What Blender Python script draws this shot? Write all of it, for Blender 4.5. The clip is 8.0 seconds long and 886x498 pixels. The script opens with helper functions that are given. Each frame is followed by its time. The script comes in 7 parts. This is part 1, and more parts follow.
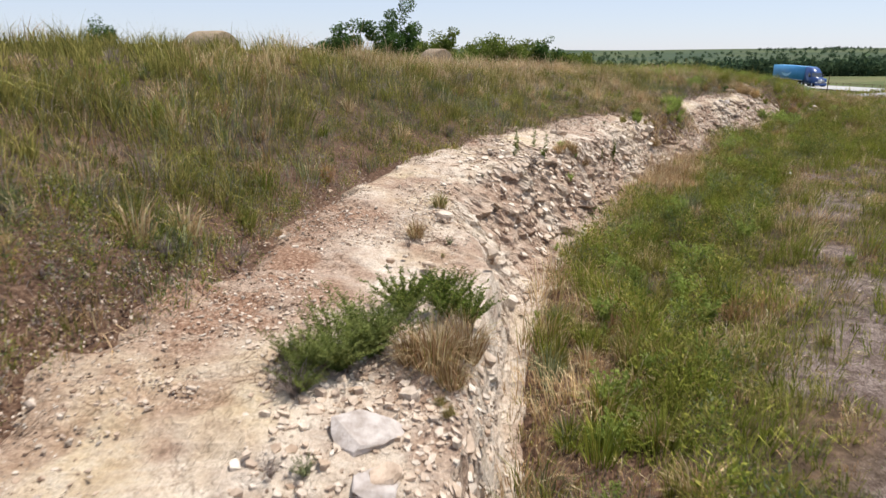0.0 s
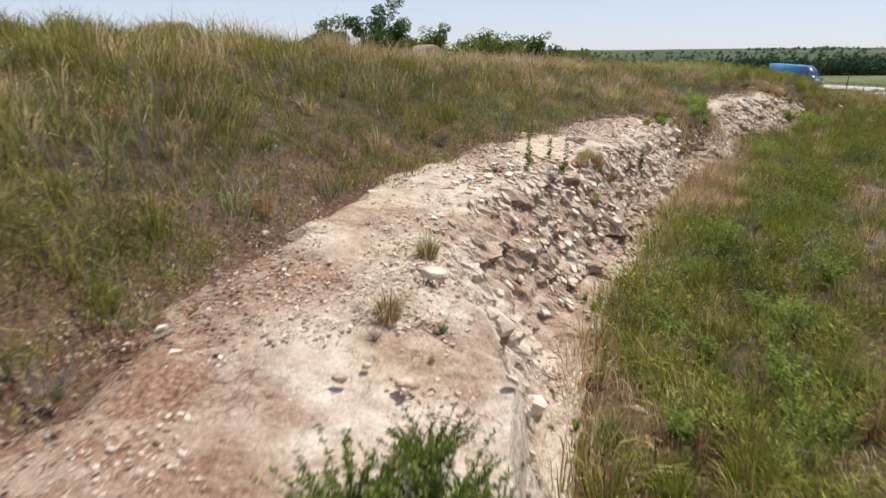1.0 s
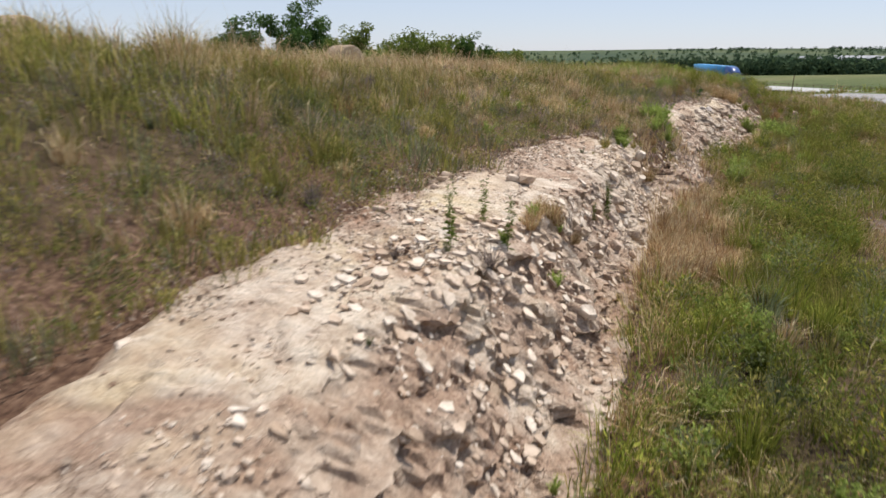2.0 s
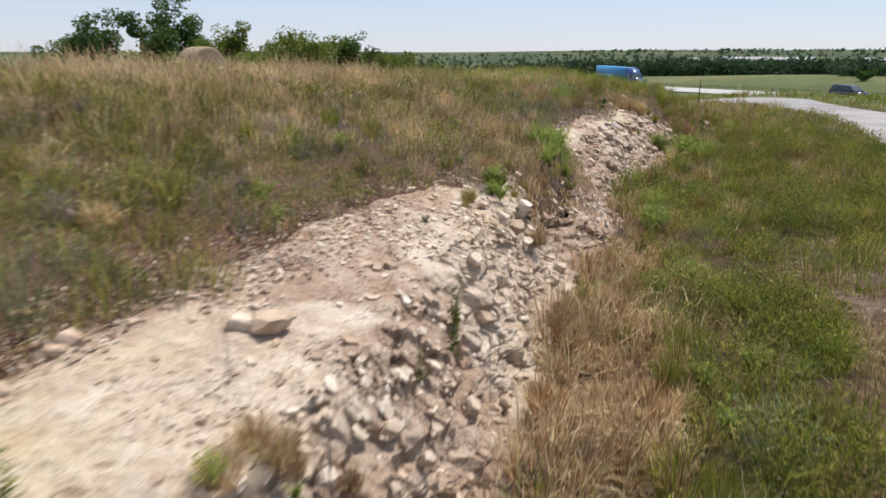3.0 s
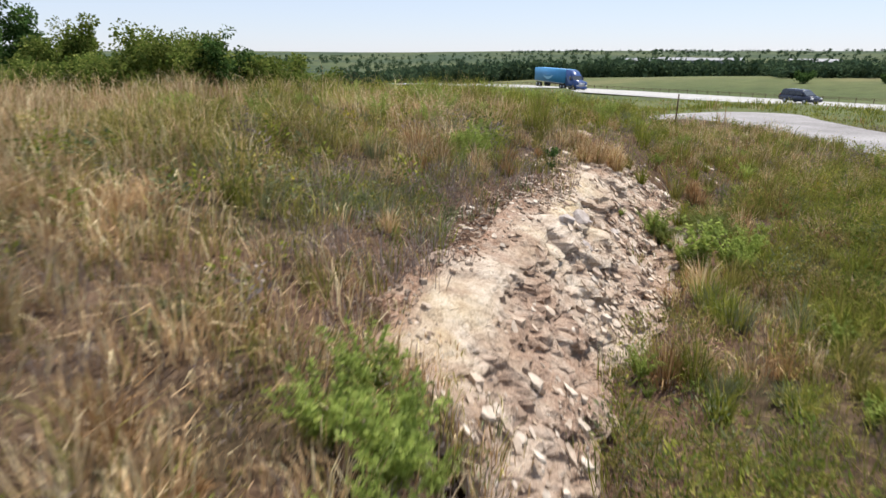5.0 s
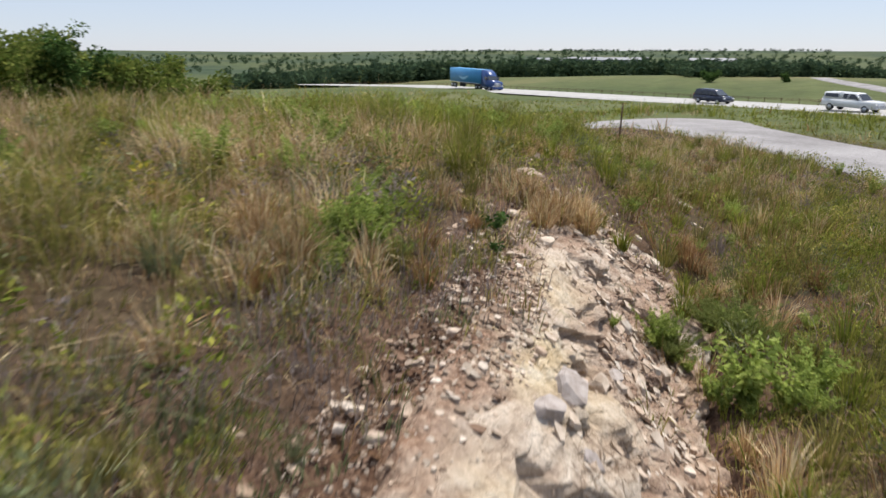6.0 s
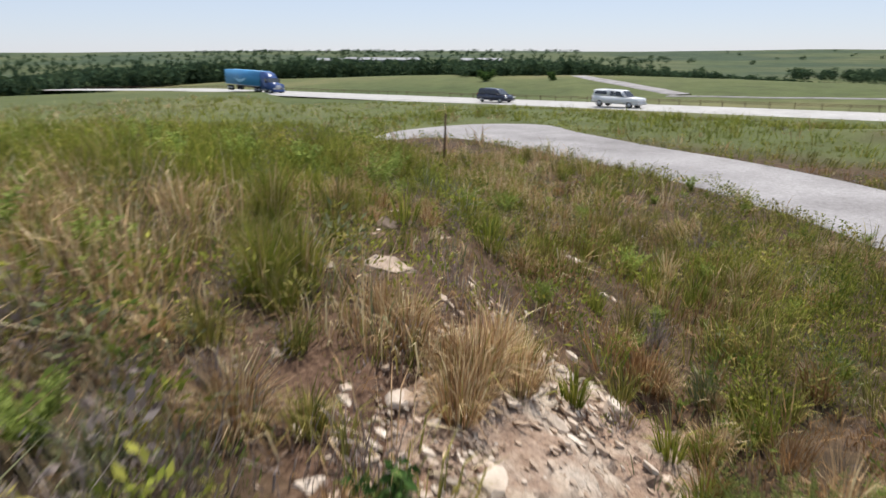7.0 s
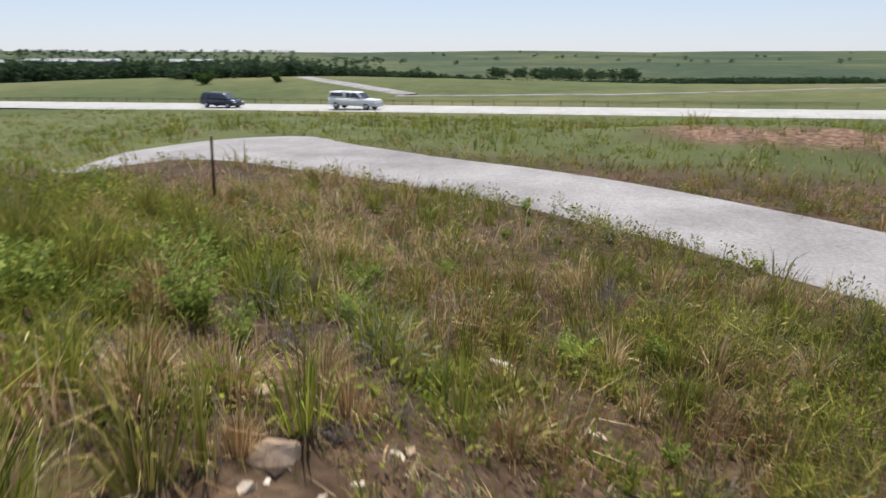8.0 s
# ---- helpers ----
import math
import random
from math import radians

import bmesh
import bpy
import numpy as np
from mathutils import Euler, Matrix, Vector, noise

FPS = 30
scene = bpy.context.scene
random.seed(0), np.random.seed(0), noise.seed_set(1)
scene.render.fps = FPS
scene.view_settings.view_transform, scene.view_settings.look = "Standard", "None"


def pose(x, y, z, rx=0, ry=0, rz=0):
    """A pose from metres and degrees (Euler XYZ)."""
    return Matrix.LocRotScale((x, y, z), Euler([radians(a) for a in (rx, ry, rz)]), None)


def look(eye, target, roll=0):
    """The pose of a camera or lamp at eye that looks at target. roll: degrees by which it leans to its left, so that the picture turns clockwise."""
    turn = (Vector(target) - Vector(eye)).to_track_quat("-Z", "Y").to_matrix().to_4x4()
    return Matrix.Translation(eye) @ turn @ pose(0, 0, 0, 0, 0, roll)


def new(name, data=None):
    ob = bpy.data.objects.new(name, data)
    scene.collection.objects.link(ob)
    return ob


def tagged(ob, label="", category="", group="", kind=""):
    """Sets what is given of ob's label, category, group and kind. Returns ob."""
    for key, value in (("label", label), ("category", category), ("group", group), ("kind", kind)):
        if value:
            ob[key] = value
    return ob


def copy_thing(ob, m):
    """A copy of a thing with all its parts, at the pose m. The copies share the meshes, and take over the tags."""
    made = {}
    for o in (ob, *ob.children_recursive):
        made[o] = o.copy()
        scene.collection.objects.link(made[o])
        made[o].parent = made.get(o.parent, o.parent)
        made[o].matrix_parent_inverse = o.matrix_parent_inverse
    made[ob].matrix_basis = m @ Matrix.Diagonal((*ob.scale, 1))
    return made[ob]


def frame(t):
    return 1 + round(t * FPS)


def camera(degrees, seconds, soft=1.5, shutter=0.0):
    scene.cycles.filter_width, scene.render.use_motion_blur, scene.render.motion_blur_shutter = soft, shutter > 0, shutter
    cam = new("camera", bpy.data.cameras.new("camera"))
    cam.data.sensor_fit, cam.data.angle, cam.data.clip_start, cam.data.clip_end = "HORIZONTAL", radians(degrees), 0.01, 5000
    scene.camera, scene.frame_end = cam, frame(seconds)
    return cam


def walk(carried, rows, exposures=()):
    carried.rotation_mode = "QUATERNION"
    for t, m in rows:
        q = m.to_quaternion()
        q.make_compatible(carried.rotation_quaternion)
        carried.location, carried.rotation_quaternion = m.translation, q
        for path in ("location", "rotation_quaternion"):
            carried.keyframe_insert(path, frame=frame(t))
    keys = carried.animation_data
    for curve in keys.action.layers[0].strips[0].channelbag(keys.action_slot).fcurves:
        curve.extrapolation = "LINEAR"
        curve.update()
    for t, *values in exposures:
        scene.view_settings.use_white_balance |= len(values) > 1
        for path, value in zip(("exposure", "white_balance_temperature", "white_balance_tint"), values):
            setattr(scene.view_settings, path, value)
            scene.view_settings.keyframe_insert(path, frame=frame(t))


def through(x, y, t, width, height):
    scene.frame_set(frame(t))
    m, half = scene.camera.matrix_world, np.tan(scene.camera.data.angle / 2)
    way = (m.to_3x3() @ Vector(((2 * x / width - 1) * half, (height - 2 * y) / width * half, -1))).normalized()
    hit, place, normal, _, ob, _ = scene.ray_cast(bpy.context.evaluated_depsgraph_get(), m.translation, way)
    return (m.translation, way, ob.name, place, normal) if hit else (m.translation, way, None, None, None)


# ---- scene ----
cam = camera(67.3, 8.0, soft=1.5, shutter=0.26)
METRES, EYE, TILT, LEAN, TURN = 34.0, 2.72, -16.5, 0.0, 0.0
ROWS = [
    (0.0, 0.0, 0.0, 0.0, 0.0, 0.0, 0.0),
    (0.5, 0.0004, 0.0398, 0.0078, -0.0, 0.01, 0.01),
    (1.0, 0.0006, 0.0879, 0.0192, -0.74, -0.01, 0.23),
    (2.5, 0.0467, 0.2599, 0.0716, -9.94, -0.15, 2.96),
    (3.0, 0.0836, 0.3203, 0.0906, -13.35, -0.3, 3.96),
    (3.5, 0.1197, 0.3829, 0.11, -15.35, -0.44, 4.54),
    (4.0, 0.1529, 0.4467, 0.1298, -16.67, -0.54, 4.92),
    (4.5, 0.1832, 0.5099, 0.1496, -17.31, -0.59, 5.01),
    (6.0, 0.2644, 0.6801, 0.2031, -25.0, -1.43, 7.08),
    (6.5, 0.2912, 0.7331, 0.2192, -32.88, -2.52, 9.13),
    (7.0, 0.3181, 0.7834, 0.2347, -42.9, -4.31, 11.44),
    (7.5, 0.3462, 0.8308, 0.2485, -54.39, -6.77, 13.59),
    (8.0, 0.3754, 0.8739, 0.2619, -66.41, -9.75, 15.24),
]
walk(cam, [(t, pose(0, 0, EYE, TILT, LEAN, TURN) @ pose(METRES * x, METRES * y, METRES * z, 90 + pitch, roll, yaw)) for t, x, y, z, yaw, pitch, roll in ROWS],
     exposures=[(0.0, 0.24), (1.0, 0.17), (2.5, 0.1), (3.5, 0.24), (4.5, 0.38), (6.0, 0.14), (6.5, 0.13), (8.0, 0.15)])

# ---- world and sun ----
SUN_ELEV, SUN_AZ = 64.0, 62.0   # degrees; azimuth from +y towards +x
world = bpy.data.worlds.new("sky")
scene.world = world
world.use_nodes = True
wn = world.node_tree
wn.nodes.clear()
sky = wn.nodes.new("ShaderNodeTexSky")
sky.sky_type = "NISHITA"
sky.sun_disc = False
sky.sun_elevation, sky.sun_rotation = radians(SUN_ELEV), radians(SUN_AZ)
sky.air_density, sky.dust_density, sky.ozone_density, sky.altitude = 1.0, 0.15, 3.0, 300
bg = wn.nodes.new("ShaderNodeBackground")
bg.inputs["Strength"].default_value = 0.10
out = wn.nodes.new("ShaderNodeOutputWorld")
tint = wn.nodes.new("ShaderNodeMix")
tint.data_type, tint.blend_type = "RGBA", "MULTIPLY"
tint.inputs[0].default_value = 1.0
tint.inputs[7].default_value = (0.96, 0.94, 1.05, 1)
wn.links.new(sky.outputs[0], tint.inputs[6])
haze = wn.nodes.new("ShaderNodeMix")   # a hazy summer sky is paler than clean air
haze.data_type = "RGBA"
haze.inputs[0].default_value = 0.6
haze.inputs[7].default_value = (6.1, 6.8, 8.2, 1)
wn.links.new(tint.outputs[2], haze.inputs[6])
wn.links.new(haze.outputs[2], bg.inputs[0])
wn.links.new(bg.outputs[0], out.inputs[0])
sun_data = bpy.data.lights.new("sun", "SUN")
sun_data.energy, sun_data.angle, sun_data.color = 5.0, radians(0.6), (1.0, 0.95, 0.88)
sun = new("sun", sun_data)
sun_way = Vector((math.sin(radians(SUN_AZ)) * math.cos(radians(SUN_ELEV)), math.cos(radians(SUN_AZ)) * math.cos(radians(SUN_ELEV)), math.sin(radians(SUN_ELEV))))
sun.matrix_world = look(sun_way * 100, (0, 0, 0))

# ---- materials ----
def material(name):
    m = bpy.data.materials.new(name)
    m.use_nodes = True
    m.node_tree.nodes.clear()
    return m, m.node_tree.nodes, m.node_tree.links


def ramp(nodes, links, source, stops):
    r = nodes.new("ShaderNodeValToRGB")
    while len(r.color_ramp.elements) < len(stops):
        r.color_ramp.elements.new(0.5)
    for e, (p, c) in zip(r.color_ramp.elements, stops):
        e.position, e.color = p, (*c, 1)
    links.new(source, r.inputs[0])
    return r.outputs[0]


def noise_tex(nodes, links, coord, scale, detail=6, rough=0.6, stretch=None):
    if stretch:
        mp = nodes.new("ShaderNodeMapping")
        mp.inputs["Scale"].default_value = stretch
        links.new(coord, mp.inputs[0])
        coord = mp.outputs[0]
    n = nodes.new("ShaderNodeTexNoise")
    n.inputs["Scale"].default_value, n.inputs["Detail"].default_value, n.inputs["Roughness"].default_value = scale, detail, rough
    links.new(coord, n.inputs["Vector"])
    return n.outputs["Fac"]


def mixed(nodes, links, fac, a, b, mode="MIX"):
    x = nodes.new("ShaderNodeMix")
    x.data_type, x.blend_type = "RGBA", mode
    for value, socket in ((fac, x.inputs[0]), (a, x.inputs[6]), (b, x.inputs[7])):
        if isinstance(value, (int, float)):
            socket.default_value = value
        elif isinstance(value, tuple):
            socket.default_value = (*value, 1)
        else:
            links.new(value, socket)
    return x.outputs[2]


def finish(m, nodes, links, colour, rough=0.9, metal=0.0, bumps=(), spec=0.3):
    p = nodes.new("ShaderNodeBsdfPrincipled")
    o = nodes.new("ShaderNodeOutputMaterial")
    if isinstance(colour, tuple):
        p.inputs["Base Color"].default_value = (*colour, 1)
    else:
        links.new(colour, p.inputs["Base Color"])
    p.inputs["Roughness"].default_value, p.inputs["Metallic"].default_value = rough, metal
    p.inputs["Specular IOR Level"].default_value = spec
    last = None
    for height, strength, dist in bumps:
        b = nodes.new("ShaderNodeBump")
        b.inputs["Strength"].default_value, b.inputs["Distance"].default_value = strength, dist
        links.new(height, b.inputs["Height"])
        if last:
            links.new(last, b.inputs["Normal"])
        last = b.outputs[0]
    if last:
        links.new(last, p.inputs["Normal"])
    links.new(p.outputs[0], o.inputs[0])
    return m


def plain(name, colour, rough=0.6, metal=0.0, wear=0.12, scale=6.0, spec=0.4):
    """Paint, plastic or metal with faint stains and dust."""
    m, N, L = material(name)
    c = N.new("ShaderNodeTexCoord").outputs["Object"]
    n = noise_tex(N, L, c, scale)
    dark = tuple(v * (1 - wear) for v in colour)
    light = tuple(min(1, v * (1 + wear) + 0.01) for v in colour)
    return finish(m, N, L, ramp(N, L, n, [(0.35, dark), (0.65, light)]), rough, metal, spec=spec)


def position(N):
    return N.new("ShaderNodeNewGeometry").outputs["Position"]


def attribute(N, name):
    a = N.new("ShaderNodeAttribute")
    a.attribute_name = name
    return a.outputs["Fac"]


def soil_material():
    m, N, L = material("soil")
    p = position(N)
    big, mid, fine = noise_tex(N, L, p, 0.6), noise_tex(N, L, p, 6), noise_tex(N, L, p, 60, 4)
    brown = ramp(N, L, mid, [(0.3, (0.042, 0.026, 0.016)), (0.5, (0.085, 0.054, 0.034)), (0.7, (0.16, 0.105, 0.068))])
    turf = ramp(N, L, mid, [(0.3, (0.03, 0.022, 0.012)), (0.55, (0.065, 0.047, 0.026)), (0.7, (0.12, 0.088, 0.05))])
    col = mixed(N, L, ramp(N, L, big, [(0.42, (0, 0, 0)), (0.58, (1, 1, 1))]), brown, turf)
    grit = ramp(N, L, fine, [(0.36, (0.06, 0.043, 0.034)), (0.5, (0.16, 0.12, 0.102)), (0.64, (0.40, 0.33, 0.30))])
    grit = mixed(N, L, 1.0, grit, ramp(N, L, mid, [(0.34, (0.45, 0.4, 0.36)), (0.6, (1.1, 1.1, 1.1))]), "MULTIPLY")
    clay = ramp(N, L, mid, [(0.3, (0.10, 0.055, 0.035)), (0.5, (0.2, 0.12, 0.08)), (0.7, (0.36, 0.25, 0.18))])
    grit = mixed(N, L, attribute(N, "clay"), grit, clay)
    col = mixed(N, L, attribute(N, "bare"), col, grit)
    earth = ramp(N, L, noise_tex(N, L, p, 22, 6, 0.75), [(0.36, (0.04, 0.022, 0.014)), (0.5, (0.10, 0.057, 0.037)), (0.62, (0.18, 0.115, 0.077)), (0.74, (0.27, 0.205, 0.155))])
    col = mixed(N, L, attribute(N, "ruddy"), col, earth)
    far = ramp(N, L, noise_tex(N, L, p, 0.012, 5), [(0.35, (0.065, 0.085, 0.028)), (0.5, (0.095, 0.11, 0.04)), (0.66, (0.15, 0.14, 0.062))])
    streak = ramp(N, L, noise_tex(N, L, p, 0.25, 5, 0.7), [(0.3, (0.72, 0.72, 0.72)), (0.7, (1.25, 1.25, 1.25))])
    far = mixed(N, L, 1.0, far, streak, "MULTIPLY")
    col = mixed(N, L, attribute(N, "far"), col, far)
    copse = ramp(N, L, noise_tex(N, L, p, 0.05, 5, 0.7), [(0.35, (0.022, 0.038, 0.02)), (0.6, (0.05, 0.075, 0.036))])
    col = mixed(N, L, attribute(N, "wood"), col, copse)
    return finish(m, N, L, col, 0.95, bumps=[(mid, 0.5, 0.08), (fine, 0.6, 0.02)], spec=0.15)


def limestone_material(name, pale, warm, dark):
    m, N, L = material(name)
    p = position(N)
    big = noise_tex(N, L, p, 0.7, 5, 0.65)
    mid = noise_tex(N, L, p, 4.5, 7, 0.65)
    fine = noise_tex(N, L, p, 38, 6, 0.7)
    strata = noise_tex(N, L, p, 3.0, 5, 0.6, stretch=(0.5, 0.5, 7.0))
    col = ramp(N, L, mid, [(0.3, dark), (0.47, warm), (0.6, pale)])
    col = mixed(N, L, ramp(N, L, big, [(0.52, (0, 0, 0)), (0.66, (0.65, 0.65, 0.65))]), col, (0.47, 0.33, 0.17))
    col = mixed(N, L, 0.5, col, ramp(N, L, strata, [(0.35, dark), (0.5, warm), (0.65, pale)]))
    col = mixed(N, L, attribute(N, "ochre"), col, ramp(N, L, mid, [(0.32, (0.47, 0.35, 0.20)), (0.5, (0.60, 0.485, 0.32)), (0.66, (0.68, 0.60, 0.46))]))
    grain = noise_tex(N, L, p, 24, 6, 0.75)
    red = ramp(N, L, grain, [(0.34, (0.11, 0.056, 0.035)), (0.46, (0.24, 0.135, 0.085)), (0.56, (0.36, 0.23, 0.155)), (0.68, (0.55, 0.42, 0.32))])
    col = mixed(N, L, attribute(N, "earth"), col, red)
    col = mixed(N, L, 1.0, col, ramp(N, L, fine, [(0.3, (0.68, 0.66, 0.64)), (0.6, (1.05, 1.05, 1.05))]), "MULTIPLY")
    # cracks with dust in them, open in places only
    open_here = ramp(N, L, noise_tex(N, L, p, 1.3, 4), [(0.54, (0, 0, 0)), (0.64, (1, 1, 1))])
    warp = N.new("ShaderNodeVectorMath")
    warp.operation = "MULTIPLY_ADD"
    n3 = N.new("ShaderNodeTexNoise")
    n3.inputs["Scale"].default_value = 5
    L.new(p, n3.inputs["Vector"])
    L.new(n3.outputs["Color"], warp.inputs[0])
    warp.inputs[1].default_value = (0.16, 0.16, 0.16)
    L.new(p, warp.inputs[2])
    lines = []
    for scale, wide in ((3.2, 0.03), (11, 0.06)):
        vo = N.new("ShaderNodeTexVoronoi")
        vo.feature = "DISTANCE_TO_EDGE"
        vo.inputs["Scale"].default_value = scale
        L.new(warp.outputs[0], vo.inputs["Vector"])
        lines.append(ramp(N, L, vo.outputs["Distance"], [(0.0, (0, 0, 0)), (wide, (1, 1, 1))]))
    both = mixed(N, L, 1.0, lines[0], lines[1], "MULTIPLY")
    col = mixed(N, L, open_here, col, mixed(N, L, 1.0, col, mixed(N, L, both, (0.42, 0.36, 0.32), (1, 1, 1)), "MULTIPLY"))
    return finish(m, N, L, col, 0.92, bumps=[(both, 0.35, 0.03), (strata, 0.35, 0.06), (mid, 0.5, 0.06), (grain, 0.6, 0.03), (fine, 0.7, 0.015)], spec=0.2)


def stone_material(name, stops):
    """Loose limestone, each stone of its own tone."""
    m, N, L = material(name)
    g = N.new("ShaderNodeNewGeometry")
    oi = N.new("ShaderNodeObjectInfo")
    add = N.new("ShaderNodeMath")
    add.operation = "ADD"
    L.new(g.outputs["Random Per Island"], add.inputs[0])
    L.new(oi.outputs["Random"], add.inputs[1])
    fr = N.new("ShaderNodeMath")
    fr.operation = "FRACT"
    L.new(add.outputs[0], fr.inputs[0])
    col = ramp(N, L, fr.outputs[0], stops)
    p = g.outputs["Position"]
    mid, fine = noise_tex(N, L, p, 9, 6, 0.65), noise_tex(N, L, p, 60, 5, 0.7)
    col = mixed(N, L, 1.0, col, ramp(N, L, mid, [(0.3, (0.6, 0.56, 0.52)), (0.62, (1.1, 1.1, 1.1))]), "MULTIPLY")
    return finish(m, N, L, col, 0.9, bumps=[(mid, 0.4, 0.04), (fine, 0.5, 0.01)], spec=0.2)


def leaf_material(name, stops, through=0.25, patch=0.35):
    """Thin leaves or blades; each blade of its own tone."""
    m, N, L = material(name)
    g = N.new("ShaderNodeNewGeometry")
    col = ramp(N, L, g.outputs["Random Per Island"], stops)
    big = noise_tex(N, L, g.outputs["Position"], 0.9, 4)
    col = mixed(N, L, 1.0, col, ramp(N, L, big, [(0.3, (1 - patch, 1 - patch, 1 - patch)), (0.7, (1 + patch, 1 + patch, 1 + patch))]), "MULTIPLY")
    d, t, x, o = N.new("ShaderNodeBsdfDiffuse"), N.new("ShaderNodeBsdfTranslucent"), N.new("ShaderNodeMixShader"), N.new("ShaderNodeOutputMaterial")
    x.inputs[0].default_value = through
    L.new(col, d.inputs[0]), L.new(col, t.inputs[0])
    L.new(d.outputs[0], x.inputs[1]), L.new(t.outputs[0], x.inputs[2]), L.new(x.outputs[0], o.inputs[0])
    return m


def paving_material(name, a, b, c, scale):
    m, N, L = material(name)
    p = position(N)
    big, fine = noise_tex(N, L, p, 0.35, 5, 0.6), noise_tex(N, L, p, scale, 5, 0.7)
    col = ramp(N, L, big, [(0.3, a), (0.5, b), (0.7, c)])
    col = mixed(N, L, 1.0, col, ramp(N, L, fine, [(0.3, (0.72, 0.71, 0.7)), (0.65, (1.12, 1.12, 1.12))]), "MULTIPLY")
    return finish(m, N, L, col, 0.93, bumps=[(fine, 0.5, 0.02)], spec=0.2)


M_SOIL = soil_material()
M_ROCK = limestone_material("limestone_ledge", (0.70, 0.62, 0.52), (0.56, 0.455, 0.355), (0.32, 0.24, 0.185))
M_STONE = stone_material("loose_limestone", [(0.0, (0.42, 0.31, 0.225)), (0.25, (0.52, 0.405, 0.31)), (0.6, (0.58, 0.48, 0.385)), (0.88, (0.66, 0.58, 0.49)), (1.0, (0.38, 0.28, 0.21))])
M_GREYROCK = stone_material("grey_limestone", [(0.0, (0.34, 0.295, 0.275)), (0.5, (0.42, 0.37, 0.34)), (1.0, (0.50, 0.445, 0.405))])
M_RUBBLE = stone_material("red_rubble", [(0.0, (0.209, 0.133, 0.091)), (0.4, (0.279, 0.202, 0.146)), (0.8, (0.362, 0.300, 0.237)), (1.0, (0.418, 0.370, 0.314))])
M_GRAVEL = paving_material("pale_gravel", (0.20, 0.188, 0.186), (0.285, 0.272, 0.27), (0.36, 0.346, 0.343), 14)
M_CONCRETE = paving_material("highway_concrete", (0.36, 0.35, 0.335), (0.41, 0.40, 0.385), (0.46, 0.45, 0.435), 3)
M_GREEN = leaf_material("fresh_grass", [(0.0, (0.10, 0.13, 0.021)), (0.5, (0.215, 0.245, 0.043)), (1.0, (0.385, 0.365, 0.078))])
M_OLIVE = leaf_material("olive_grass", [(0.0, (0.11, 0.115, 0.03)), (0.5, (0.235, 0.222, 0.062)), (1.0, (0.43, 0.36, 0.115))])
M_DRY = leaf_material("dry_grass", [(0.0, (0.306, 0.200, 0.106)), (0.5, (0.576, 0.393, 0.220)), (1.0, (0.750, 0.651, 0.403))])
M_RED = leaf_material("russet_grass", [(0.0, (0.175, 0.095, 0.042)), (0.5, (0.31, 0.18, 0.083)), (1.0, (0.50, 0.33, 0.168))])
M_GREY = leaf_material("dead_stems", [(0.0, (0.16, 0.125, 0.105)), (0.5, (0.26, 0.212, 0.188)), (1.0, (0.39, 0.325, 0.29))])
M_BLUE = leaf_material("bluish_grass", [(0.0, (0.110, 0.133, 0.063)), (0.5, (0.188, 0.210, 0.107)), (1.0, (0.298, 0.294, 0.158))])
M_FERN = leaf_material("feathery_leaves", [(0.0, (0.17, 0.225, 0.05)), (0.5, (0.29, 0.36, 0.09)), (1.0, (0.44, 0.5, 0.15))], 0.45)
M_SAGE = leaf_material("sage_leaves", [(0.0, (0.10, 0.13, 0.035)), (0.5, (0.20, 0.235, 0.07)), (1.0, (0.32, 0.34, 0.12))], 0.3)
M_TREE = leaf_material("tree_leaves", [(0.0, (0.035, 0.071, 0.019)), (0.5, (0.069, 0.125, 0.036)), (1.0, (0.130, 0.196, 0.057))], 0.25)
M_BUSH = leaf_material("thicket_leaves", [(0.0, (0.075, 0.116, 0.023)), (0.5, (0.141, 0.180, 0.041)), (1.0, (0.242, 0.263, 0.068))], 0.3)
# leaf green tinted bluish: the haze of distance is put into this colour
M_HAZY_FARTREE = leaf_material("far_woods", [(0.0, (0.035, 0.062, 0.036)), (0.5, (0.058, 0.092, 0.050)), (1.0, (0.095, 0.135, 0.066))], 0.2)
M_BARK = plain("bark", (0.11, 0.085, 0.065), 0.95, wear=0.35, scale=14, spec=0.1)
M_YELLOW = leaf_material("yellow_flowers", [(0.0, (0.10, 0.13, 0.03)), (0.5, (0.22, 0.22, 0.04)), (1.0, (0.5, 0.4, 0.05))], 0.3)
M_HAY = plain("weathered_hay", (0.30, 0.23, 0.155), 0.95, wear=0.35, scale=18, spec=0.1)
M_SHED = plain("white_sheet_metal", (0.22, 0.225, 0.24), 0.5, wear=0.06, scale=0.1)
M_WHITE = plain("white_car_paint", (0.72, 0.73, 0.75), 0.25, wear=0.04, scale=2, spec=0.5)
M_NAVY = plain("dark_blue_paint", (0.02, 0.026, 0.05), 0.22, wear=0.15, scale=2, spec=0.5)
M_TRUCK = plain("deep_blue_paint", (0.02, 0.06, 0.20), 0.3, wear=0.12, scale=1, spec=0.5)
M_TRAILER = plain("trailer_blue", (0.06, 0.27, 0.52), 0.45, wear=0.08, scale=0.6)
M_STRIPE = plain("pale_blue_stripe", (0.3, 0.55, 0.75), 0.45, wear=0.05)
M_GLASS = plain("dark_window_glass", (0.015, 0.018, 0.022), 0.06, wear=0.1, spec=0.8)
M_SHINE = plain("windshield_glass", (0.05, 0.06, 0.07), 0.05, wear=0.1, spec=1.0)
